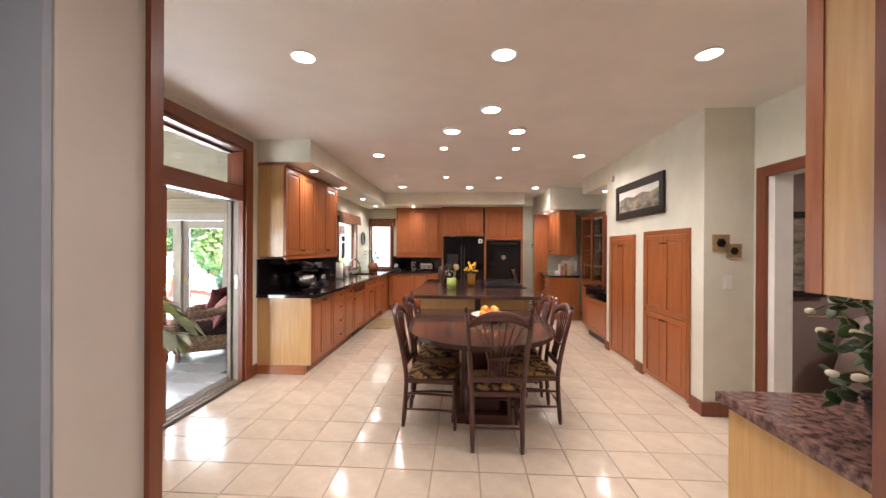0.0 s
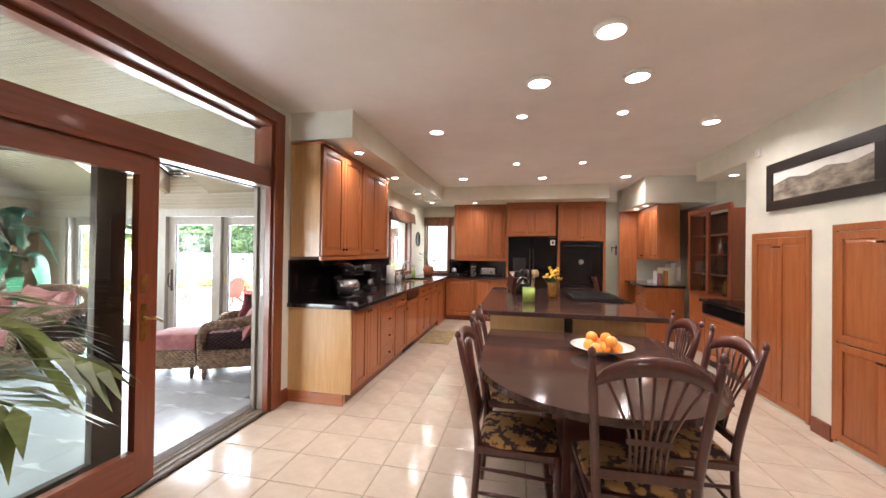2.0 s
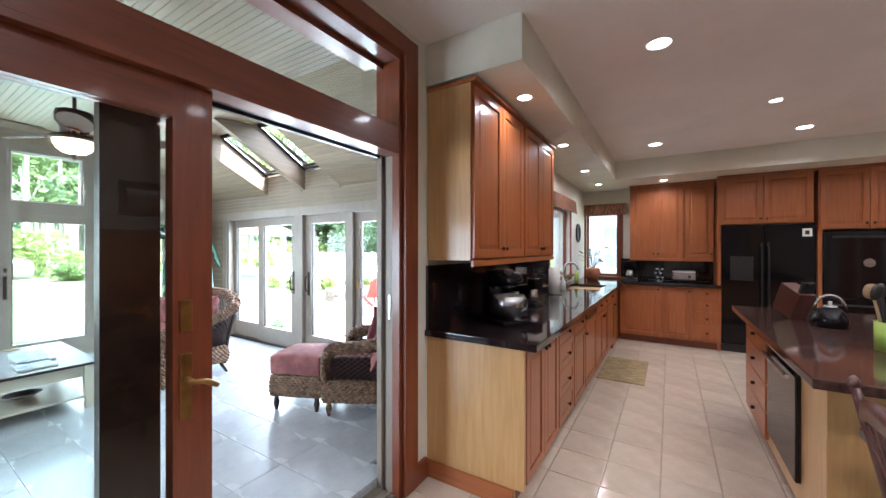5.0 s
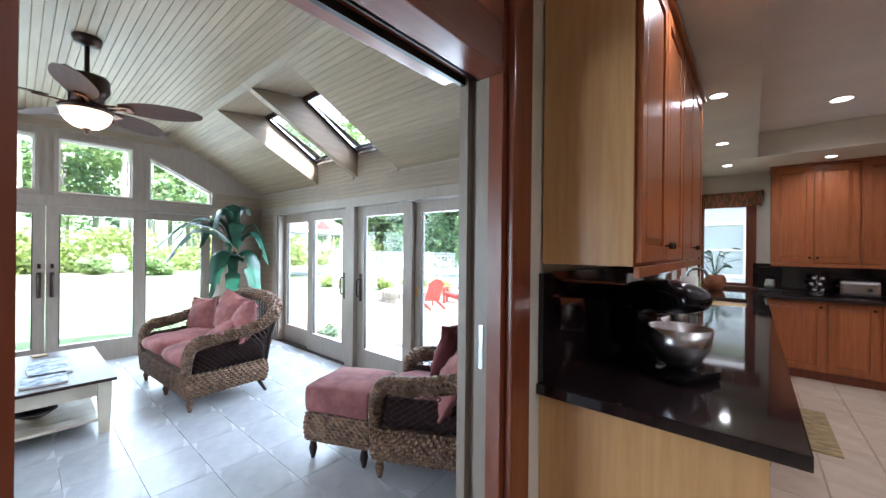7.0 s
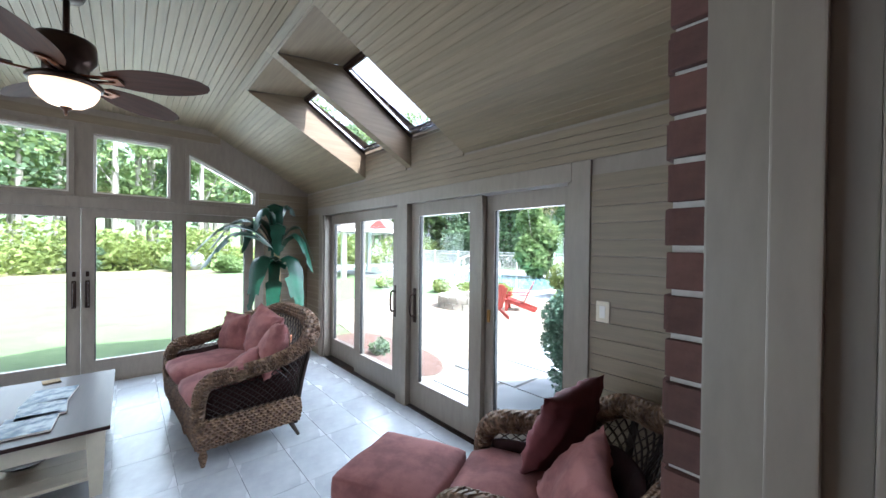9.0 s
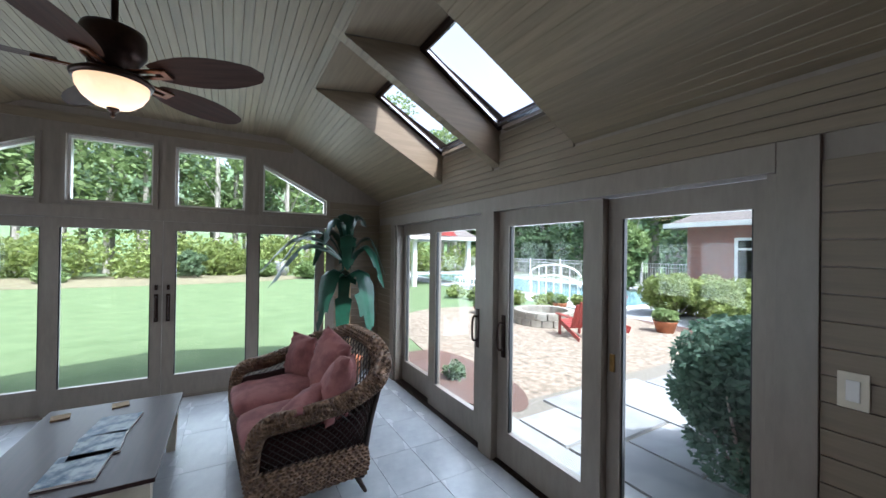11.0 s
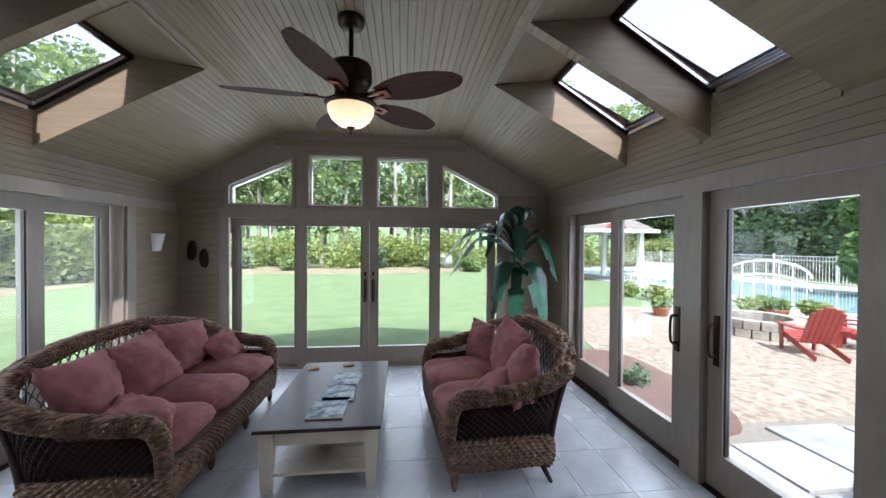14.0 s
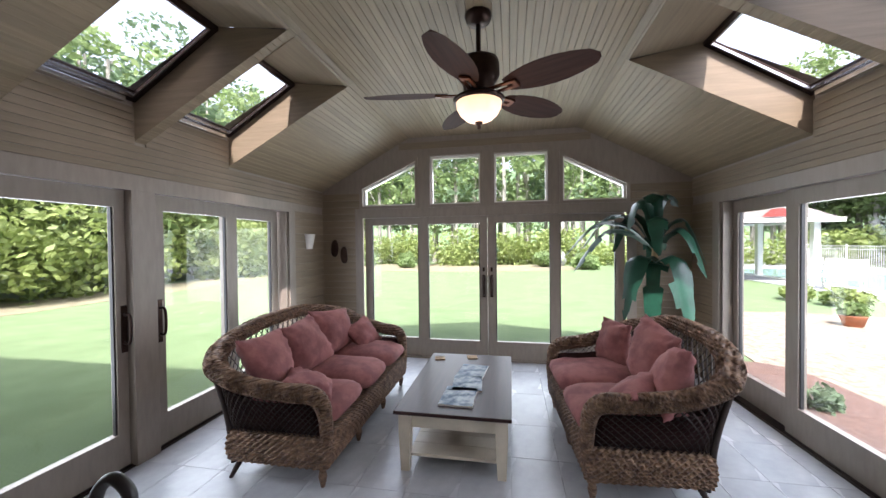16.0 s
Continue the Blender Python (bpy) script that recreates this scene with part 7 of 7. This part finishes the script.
# ---- small things in the kitchen ----
fb = thing("fruit_bowl", "wide painted china bowl of fruit on the table", "bowl", (0.57, 4.02, 0.761))
part("bowl", lathe([(0.05, 0), (0.06, 0.006), (0.13, 0.030), (0.185, 0.052), (0.19, 0.056), (0.12, 0.036), (0, 0.012)], 32), "china", fb, smooth=True)
rnd = random.Random(4)
for i in range(11):
    a, r = i * 2.4, (0.035 + 0.011 * i) if i < 8 else 0.03 * (i - 7)
    fr = thing("orange", "ripe orange lying in the china bowl", "orange", (0.57 + r * math.cos(a), 4.02 + r * math.sin(a), 0.761 + (0.052 if i < 8 else 0.096)), group="oranges in the bowl")
    bm = bmesh.new()
    bmesh.ops.create_uvsphere(bm, u_segments=16, v_segments=10, radius=0.037)
    part("peel", bm, "orange", fr, smooth=True)

uc = thing("utensil_crock", "lime green ceramic crock full of kitchen utensils", "crock", (0.15, 5.33, 0.911))
part("pot", lathe([(0.06, 0), (0.062, 0.14), (0.058, 0.14), (0.055, 0.01), (0, 0.01)], 24), "lime", uc, smooth=True)
for i in range(7):
    a = i * 0.9
    p = part("utensil", tube([(0.02 * math.cos(a), 0.02 * math.sin(a), 0.02), (0.06 * math.cos(a), 0.06 * math.sin(a), 0.25)], 0.006, 6), "black_plastic" if i % 3 else "stem", uc)
    part("head", pillow(0.055, 0.02, 0.08, 6, 2.5), "black_plastic" if i % 3 else "stem", p, at=pose(0.066 * math.cos(a), 0.066 * math.sin(a), 0.28, 0, 0, math.degrees(a)))
fv = thing("flower_vase", "amber glass vase of yellow flowers on the island", "vase", (0.42, 5.70, 0.911))
part("vase", lathe([(0.05, 0), (0.06, 0.05), (0.055, 0.13), (0.06, 0.17), (0.056, 0.17), (0.05, 0.12), (0.05, 0.012), (0, 0.012)], 20), "amber", fv, smooth=True)
rnd = random.Random(9)
for i in range(18):
    a, r = rnd.uniform(0, 6.28), rnd.uniform(0.0, 0.11)
    z = 0.26 + rnd.uniform(-0.05, 0.07)
    st = part("stem", tube([(0, 0, 0.02), (r * math.cos(a), r * math.sin(a), z)], 0.003, 5), "herb", fv)
    part("flower", pillow(0.04, 0.04, 0.022, 6, 2.2, seed=i), "yellow", st, at=pose(r * math.cos(a), r * math.sin(a), z, rnd.uniform(-50, 50), rnd.uniform(-50, 50)))
kb = thing("knife_block", "brown wooden knife block on the island", "knife block", (-0.02, 6.25, 0.911), 25)
part("block", B(-0.05, 0.05, -0.09, 0.09, 0, 0.20, 0.006), "cherry", kb, at=pose(0, 0.02, 0.03, 24))
for i in range(5):
    part("knife_handle", B(-0.04 + 0.018 * i, -0.028 + 0.018 * i, -0.07, -0.05, 0.20, 0.28, 0.003), "black_plastic", kb, at=pose(0, 0.02, 0.03, 24))
tk = thing("kettle", "small black and chrome kettle on the island", "kettle", (0.10, 5.95, 0.911))
part("body", lathe([(0.08, 0), (0.085, 0.05), (0.06, 0.11), (0.02, 0.13), (0, 0.13)], 20), "black", tk, smooth=True)
part("handle", tube([(0.07 * math.cos(math.pi * i / 10), 0, 0.11 + 0.09 * math.sin(math.pi * i / 10)) for i in range(11)], 0.008), "steel", tk, smooth=True)
part("lid", lathe([(0.04, 0.122), (0.03, 0.135), (0.01, 0.14), (0.012, 0.16), (0, 0.165)], 14), "steel", tk, smooth=True)

# counter appliances
mx = thing("stand_mixer", "black stand mixer with a steel bowl", "mixer", (-1.74, 5.02, 0.906), 60)
part("base", B(-0.10, 0.10, -0.17, 0.16, 0, 0.035, 0.012), "black", mx)
part("column", B(-0.055, 0.055, 0.06, 0.15, 0.035, 0.24, 0.02), "black", mx)
part("head", pillow(0.13, 0.36, 0.13, 10, 3), "black", mx, at=pose(0, -0.01, 0.30))
part("bowl", lathe([(0.045, 0), (0.07, 0.02), (0.10, 0.08), (0.108, 0.15), (0.104, 0.15), (0.06, 0.02), (0, 0.012)], 24), "steel", mx, "polished steel bowl", smooth=True, at=pose(0, -0.08, 0.04))
part("handle", tube(curve_points([(0.10, -0.08, 0.16), (0.15, -0.08, 0.15), (0.15, -0.08, 0.09), (0.09, -0.08, 0.07)], 4), 0.007), "steel", mx, smooth=True)
for x, y, n, l, w, h in ((-1.88, 5.45, "coffee_maker", "black coffee maker against the dark backsplash", 0.20, 0.30), (-1.86, 5.85, "canister", "tall black kitchen canister on the worktop", 0.14, 0.24), (-1.30, 9.30, "coffee_machine", "black and steel coffee machine by the window", 0.20, 0.30)):
    t = thing(n, l, "appliance", (x, y, 0.906), 80 if x < -1.5 else 0)
    part("body", B(-w / 2, w / 2, 0.0, 0.14, 0, h, 0.012), "black", t)
    part("head", B(-w / 2, w / 2, -0.14, 0.0, h - 0.09, h, 0.012), "black", t)
    part("base", B(-w / 2, w / 2, -0.14, 0.0, 0, 0.03, 0.008), "black_plastic", t)
    part("jug", lathe([(0.05, 0.03), (0.06, 0.08), (0.045, 0.15), (0.04, 0.16), (0, 0.16)], 16), "steel", t, at=pose(0, -0.07, 0), smooth=True)
pt = thing("paper_towel", "roll of white paper towel on a stand", "paper towel", (-1.84, 6.75, 0.906))
part("base", lathe([(0.08, 0), (0.08, 0.012), (0, 0.012)], 20), "steel", pt)
part("roll", lathe([(0.018, 0.014), (0.06, 0.014), (0.06, 0.28), (0.018, 0.28)], 24), "paper", pt, smooth=True)
for i, (x, y, h, m) in enumerate(((-1.90, 7.10, 0.20, "steel"), (-1.86, 7.22, 0.16, "paper"), (-1.93, 8.30, 0.18, "lime"))):
    t = thing("soap_bottle", "small bottle beside the sink", "bottle", (x, y, 0.906), group="sink bottles")
    part("body", lathe([(0.03, 0), (0.034, h * 0.55), (0.014, h * 0.8), (0.012, h), (0, h)], 14), m, t, smooth=True)
    part("pump", tube([(0, 0, h), (0, 0, h + 0.03), (0.04, 0, h + 0.03)], 0.006, 6), "steel", t)
op = thing("orchid_pot", "terracotta pot with a tall leafy plant by the windows", "plant", (-1.82, 9.02, 0.906))
part("pot", lathe([(0.06, 0), (0.10, 0.05), (0.115, 0.11), (0.10, 0.17), (0.085, 0.19), (0.08, 0.17), (0, 0.16)], 20), "terracotta", op, smooth=True)
rnd = random.Random(12)
for i in range(22):
    a, r, z = rnd.uniform(0, 6.28), rnd.uniform(0.06, 0.26), rnd.uniform(0.28, 0.52)
    s = part("stem", tube([(0, 0, 0.16), (r * 0.5 * math.cos(a), r * 0.5 * math.sin(a), z * 0.9), (r * math.cos(a), r * math.sin(a), z)], 0.003, 5), "herb", op)
    part("leaf", pillow(0.09, 0.035, 0.006, 6, 2.2, seed=i), "herb", s, at=pose(r * math.cos(a), r * math.sin(a), z, rnd.uniform(-30, 30), rnd.uniform(-30, 30), math.degrees(a)))
js = thing("jar_stand", "chrome tiered jar stand on the worktop", "stand", (-0.90, 9.30, 0.906))
part("pole", tube([(0, 0, 0), (0, 0, 0.22)], 0.006, 8), "steel", js)
part("base", lathe([(0.07, 0), (0.07, 0.008), (0, 0.008)], 18), "steel", js)
for j in range(3):
    for a in (0, 2.1, 4.2):
        part("jar", lathe([(0.025, 0), (0.025, 0.04), (0.015, 0.05), (0, 0.05)], 10), "steel", js, at=pose(0.045 * math.cos(a + j), 0.045 * math.sin(a + j), 0.02 + 0.066 * j), smooth=True)
to = thing("toaster", "chrome two-slot toaster on the worktop", "toaster", (-0.58, 9.30, 0.906))
part("body", B(-0.15, 0.15, -0.08, 0.08, 0.012, 0.17, 0.03), "steel", to)
part("slot", boxes((-0.11, 0.11, -0.035, -0.015, 0.165, 0.172), (-0.11, 0.11, 0.015, 0.035, 0.165, 0.172)), "black_plastic", to)
part("lever", B(-0.165, -0.15, -0.02, 0.02, 0.10, 0.115, 0.003), "black_plastic", to)
part("dial", lathe([(0.022, 0), (0.02, 0.012), (0, 0.012)], 14), "black_plastic", to, at=pose(0.07, -0.08, 0.08, 90))
cl = thing("wall_clock", "round dark-rimmed wall clock between the windows", "clock", (XW + 0.004, 8.95, 1.66))
part("rim", lathe([(0.15, 0), (0.155, 0.02), (0.135, 0.025), (0.13, 0.01)], 32), "mirror_grey", cl, at=pose(0, 0, 0, 0, 90), smooth=True)
part("dial", lathe([(0.132, 0), (0.132, 0.008), (0, 0.008)], 32), "paper", cl, at=pose(0, 0, 0, 0, 90))
part("clock_hand", boxes((0.010, 0.013, -0.004, 0.004, 0, 0.09), (0.010, 0.013, 0, 0.06, -0.004, 0.004)), "black_plastic", cl)
rg = thing("kitchen_mat", "striped woven floor mat before the sink", "mat", (-1.18, 7.42, 0.001))
part("weave", B(-0.26, 0.20, -0.48, 0.42, 0, 0.010, 0.003), "mat", rg)
dcx = copy_thing(ch, pose(1.74, 8.88, 0, 0, 0, 90) @ LOW)
dcx["label"], dcx["group"] = "dark cherry chair at the built-in desk", "desk chair"

# bar at the hall opening
br = thing("bar_counter", "rose granite bar counter on a pale maple panel", "counter", (1.25, 1.32, 0))
part("panel", boxes((0.03, 0.60, 0.0, 0.61, 0.0, 0.868)), "maple_end", br)
part("top", B(0, 0.66, 0.0, 0.64, 0.87, 0.91, 0.008), "granite_pink", br)
hc = thing("hanging_cabinet", "pale maple hanging cabinet over the bar counter", "cabinet", (1.185, 1.32, 1.33))
part("body", B(0, 0.45, 0, 0.20, 0.0, CEIL - 1.335), "maple_end", hc)
part("edge", B(-0.004, 0.0, 0.16, 0.204, 0.0, CEIL - 1.335), "maple", hc)
hp = thing("leafy_plant", "dark pot of ivy with pale blossoms on the bar", "plant", (1.50, 1.58, 0.911))
part("pot", lathe([(0.06, 0), (0.085, 0.10), (0.09, 0.12), (0.075, 0.12), (0, 0.11)], 18), "black", hp, smooth=True)
rnd = random.Random(17)
lm = None
for i in range(220):
    a, r, z = rnd.uniform(0, 6.28), rnd.uniform(0.02, 0.17), rnd.uniform(0.08, 0.40)
    if i % 14 == 0:
        lm = mesh_of("leaf", pillow(rnd.uniform(0.04, 0.06), rnd.uniform(0.03, 0.042), 0.005, 6, 2.2, seed=i), "herb")
    o = new("leaf", lm)
    o.parent = hp
    o.matrix_basis = pose(r * math.cos(a), r * math.sin(a), z, rnd.uniform(-60, 60), rnd.uniform(-60, 60), rnd.uniform(0, 360))
for i in range(9):
    a, r, z = rnd.uniform(2, 4.6), rnd.uniform(0.10, 0.22), rnd.uniform(0.15, 0.42)
    part("twig", tube([(0, 0, 0.12), (r * 0.6 * math.cos(a), r * 0.6 * math.sin(a), z), (r * math.cos(a), r * math.sin(a), z - 0.01)], 0.003, 5), "stem", hp)
    part("blossom", pillow(0.03, 0.03, 0.02, 6, 2.2, seed=i), "cream", hp, at=pose(r * math.cos(a), r * math.sin(a), z))
# den beyond the doorway
dp = thing("framed_picture", "dark-framed still life print on the mauve wall", "picture", (3.62, 4.345, 1.40))
part("frame", boxes((-0.24, 0.24, -0.04, -0.001, 0.36, 0.42), (-0.24, 0.24, -0.04, -0.001, -0.42, -0.36), (-0.24, -0.20, -0.04, -0.001, -0.36, 0.36), (0.20, 0.24, -0.04, -0.001, -0.36, 0.36)), "mirror_grey", dp)
part("print", B(-0.20, 0.20, -0.02, -0.002, -0.36, 0.36), "photo", dp)
ac = thing("den_armchair", "striped taupe upholstered armchair in the next room", "armchair", (4.1, 3.75, 0), 10)
part("seat", pillow(0.62, 0.60, 0.22, 8, 5), "mauve", ac, at=pose(0, 0, 0.36))
part("backrest", pillow(0.70, 0.22, 0.55, 8, 4), "mauve", ac, at=pose(0, 0.30, 0.58))
for s in (-1, 1):
    part("arm", pillow(0.18, 0.64, 0.48, 8, 4), "mauve", ac, at=pose(s * 0.38, 0, 0.38))
    for y in (-0.26, 0.26):
        part("leg", B(s * 0.34 - 0.02, s * 0.34 + 0.02, y - 0.02, y + 0.02, 0, 0.20), "cherry", ac)

# palm by the sliding door
pm_ = thing("palm", "potted palm with long arching fronds by the sliding door", "plant", (-1.66, 1.95, 0))
part("pot", lathe([(0.15, 0), (0.19, 0.30), (0.205, 0.33), (0.18, 0.33), (0.17, 0.28), (0, 0.28)], 24), "terracotta", pm_, smooth=True)
part("trunk", tube([(0, 0, 0.26), (0.0, 0.0, 0.50)], [0.06, 0.045], 10), "stem", pm_, smooth=True)
rnd = random.Random(23)
for i, (ang, reach, rise, drop) in enumerate(((15, 0.95, 0.50, 0.05), (40, 0.90, 0.62, 0.10), (-15, 0.90, 0.50, 0.10), (68, 0.75, 0.70, 0.20), (-45, 0.80, 0.50, 0.20), (-5, 0.70, 0.75, 0.05), (150, 0.6, 0.6, 0.2), (220, 0.6, 0.6, 0.2), (290, 0.7, 0.55, 0.2))):
    reach, rise = reach * 0.70, rise * 0.62 + 0.34
    spine = curve_points([(0, 0, 0.45), (0.35 * reach, 0, 0.45 + rise * 0.75), (0.7 * reach, 0, 0.45 + rise), (reach, 0, 0.45 + rise - drop)], 9)
    bm = tube(spine, [0.009 - 0.006 * k / len(spine) for k in range(len(spine))], 5)
    for k in range(7, len(spine)):
        f = (k - 7) / (len(spine) - 8)
        L = 0.27 * (1 - 0.55 * abs(f - 0.35))
        d = (spine[k] - spine[k - 1]).normalized()
        for sd_ in (-1, 1):
            tip = spine[k] + d * (L * 0.80) + Vector((0, sd_ * L * 0.62, -L * 0.22 + rnd.uniform(-0.03, 0.03)))
            mid = spine[k].lerp(tip, 0.5) + Vector((0, 0, 0.025))
            w = Vector((0.013, -sd_ * 0.013, 0))
            vs = [bm.verts.new(p) for p in (spine[k], mid + w, tip, mid - w)]
            bm.faces.new(vs)
    bmesh.ops.transform(bm, matrix=pose(0, 0, 0, 0, 0, ang), verts=bm.verts)
    part("frond", bm, "palm", pm_)

# ---- pieces of floors and walls ----
def tile_mesh(name, w, d, h, mat, bevel=0.003):
    bm = bmesh.new()
    a = [bm.verts.new((x, y, -h)) for x, y in ((0, 0), (w, 0), (w, d), (0, d))]
    m = [bm.verts.new((x, y, -bevel)) for x, y in ((0, 0), (w, 0), (w, d), (0, d))]
    b = [bm.verts.new((x, y, 0)) for x, y in ((bevel, bevel), (w - bevel, bevel), (w - bevel, d - bevel), (bevel, d - bevel))]
    for p, q in ((a, m), (m, b)):
        for i in range(4):
            bm.faces.new((p[i], p[(i + 1) % 4], q[(i + 1) % 4], q[i]))
    bm.faces.new(b)
    return mesh_of(name, bm, mat)


PITCH, TX, TY = 0.3045, 0.105, 2.885
tile = tile_mesh("floor_tile", PITCH - 0.006, PITCH - 0.006, 0.012, "tile")
floor = bpy.data.objects["floor"]
rest = bmesh.new()
rnd = random.Random(2)
for i in range(-7, 10):
    for j in range(-15, 27):
        x, y = TX + i * PITCH + 0.003, TY + j * PITCH + 0.003
        if x < XW - 0.02 or (x > 2.72 and y > 1.0) or (x > 2.36 and y > 3.6) or x > 2.9:
            continue
        if -1.62 < x < 2.1 and 1.7 < y < 8.1 and not (-0.1 < x < 0.9 and 4.9 < y < 6.6):
            o = new("tile", tile)
            o.parent = floor
            o.matrix_basis = pose(x, y, rnd.uniform(-0.0006, 0.0004), rnd.uniform(-0.12, 0.12), rnd.uniform(-0.12, 0.12))
        else:
            box(rest, x, x + PITCH - 0.006, y, y + PITCH - 0.006, -0.01, 0.0)
tagged(part("far_tiles", rest, "tile", floor), kind="stuff")
box_bm = B(2.95, 4.85, -1.5, 4.34, -0.01, 0.0)
solid("floor_den", box_bm, "mauve", "dull brown carpet of the next room", "floor")

sf = bpy.data.objects["floor_sunroom"]
sl = {k: tile_mesh("slate_tile", k, 0.30 - 0.002, 0.012, "slate", 0.0008) for k in (0.595, 0.445)}
y, row = YL, 0
while y < YR - 0.1:
    x = -7.3 + (0.15 if row % 2 else 0) + 0.12 * (row % 3)
    limit = XW - 0.18 if 2.15 < y and y + 0.30 < 4.43 else XB - 0.004
    while x < limit - 0.03:
        k = 0.595 if (row + int(x * 7)) % 3 else 0.445
        if x + k > limit:
            k = round(limit - x - 0.002, 3)
            if k not in sl:
                sl[k] = tile_mesh("slate_tile", k, 0.30 - 0.002, 0.012, "slate", 0.0008)
        o = new("slate_tile", sl[k])
        o.parent = sf
        o.matrix_basis = pose(x, y, FLOOR_S + rnd.uniform(-0.0004, 0.0003))
        x += k + 0.002
    y += 0.30
# horizontal boards of the sunroom walls
planks = {}


def plank(parent, x0, x1, y, z, out, along="x", h=0.082):
    key = (round(x1 - x0, 2), along, out, h)
    if key not in planks:
        L = x1 - x0
        bm = B(0, L, -0.012 if out > 0 else 0, 0 if out > 0 else 0.012, 0, h, 0.003) if along == "x" else B(0, 0.012, 0, L, 0, h, 0.003)
        planks[key] = mesh_of("board", bm, "board" if along == "x" else "board_y")
    o = new("board", planks[key])
    o.parent = parent
    o.matrix_basis = pose(x0, y, z) if along == "x" else pose(y, x0, z)


for parent, y, out in ((wr, YR, 1), (wl, YL, -1)):
    z = FLOOR_S + 0.002
    while z < 1.86:
        plank(parent, XG, OPENINGS[out][0] - 0.112, y, z, out)
        plank(parent, OPENINGS[out][1] + 0.112, XB, y, z, out)
        z += 0.086
    z = 1.944
    while z + 0.046 < 2.41:
        if z + 0.046 < EAVE_Z + 0.02:
            plank(parent, XG, XB, y, z, out, h=0.046)
        else:
            for a, b in WELLS:
                plank(parent, a, b, y, z, out, h=0.046)
        z += 0.0485
z = FLOOR_S + 0.002
while z < 2.7:
    lo, hi = YL + 0.002, YR - 0.002
    if z + 0.08 > EAVE_Z:
        off = (z + 0.08 - EAVE_Z) / (FLAT_Z - EAVE_Z) * (FLAT_L - YL)
        lo, hi = YL + off, YR - off
    if z + 0.082 < 1.93:
        plank(gable, YL + 0.002, 1.858, XG, z, 1, "y")
        plank(gable, 5.182, YR - 0.002, XG, z, 1, "y")
    elif z > 2.58 and hi - lo > 0.3:
        plank(gable, lo, hi, XG, z, 1, "y")
    elif z + 0.082 < 2.16:
        plank(gable, lo, 1.92, XG, z, 1, "y")
        plank(gable, 5.12, hi, XG, z, 1, "y")
    z += 0.086
# bricks of the house face in the sunroom
bk = mesh_of("brick", B(0, 0.016, 0, 0.195, 0, 0.057, 0.003), "brick")
bwall = bpy.data.objects["wall_brick"]
n = 0
for r in range(42):
    z = 0.06 + 0.0675 * r
    for c in range(-1, 8):
        y = 4.523 + 0.205 * c + (0.1025 if r % 2 else 0) - 0.1025
        if y < 4.52:
            continue
        if y + 0.195 > YR or z > 2.75:
            continue
        o = new("brick", bk)
        o.parent = bwall
        o.matrix_basis = pose(XB - 0.012, y, z)
bk2 = mesh_of("brick_end", B(0, 0.055, 0, 0.016, 0, 0.057, 0.003), "brick")
for r in range(40):
    o = new("brick_end", bk2)
    o.parent = bwall
    o.matrix_basis = pose(XB - 0.004, 4.506, 0.06 + 0.0675 * r)
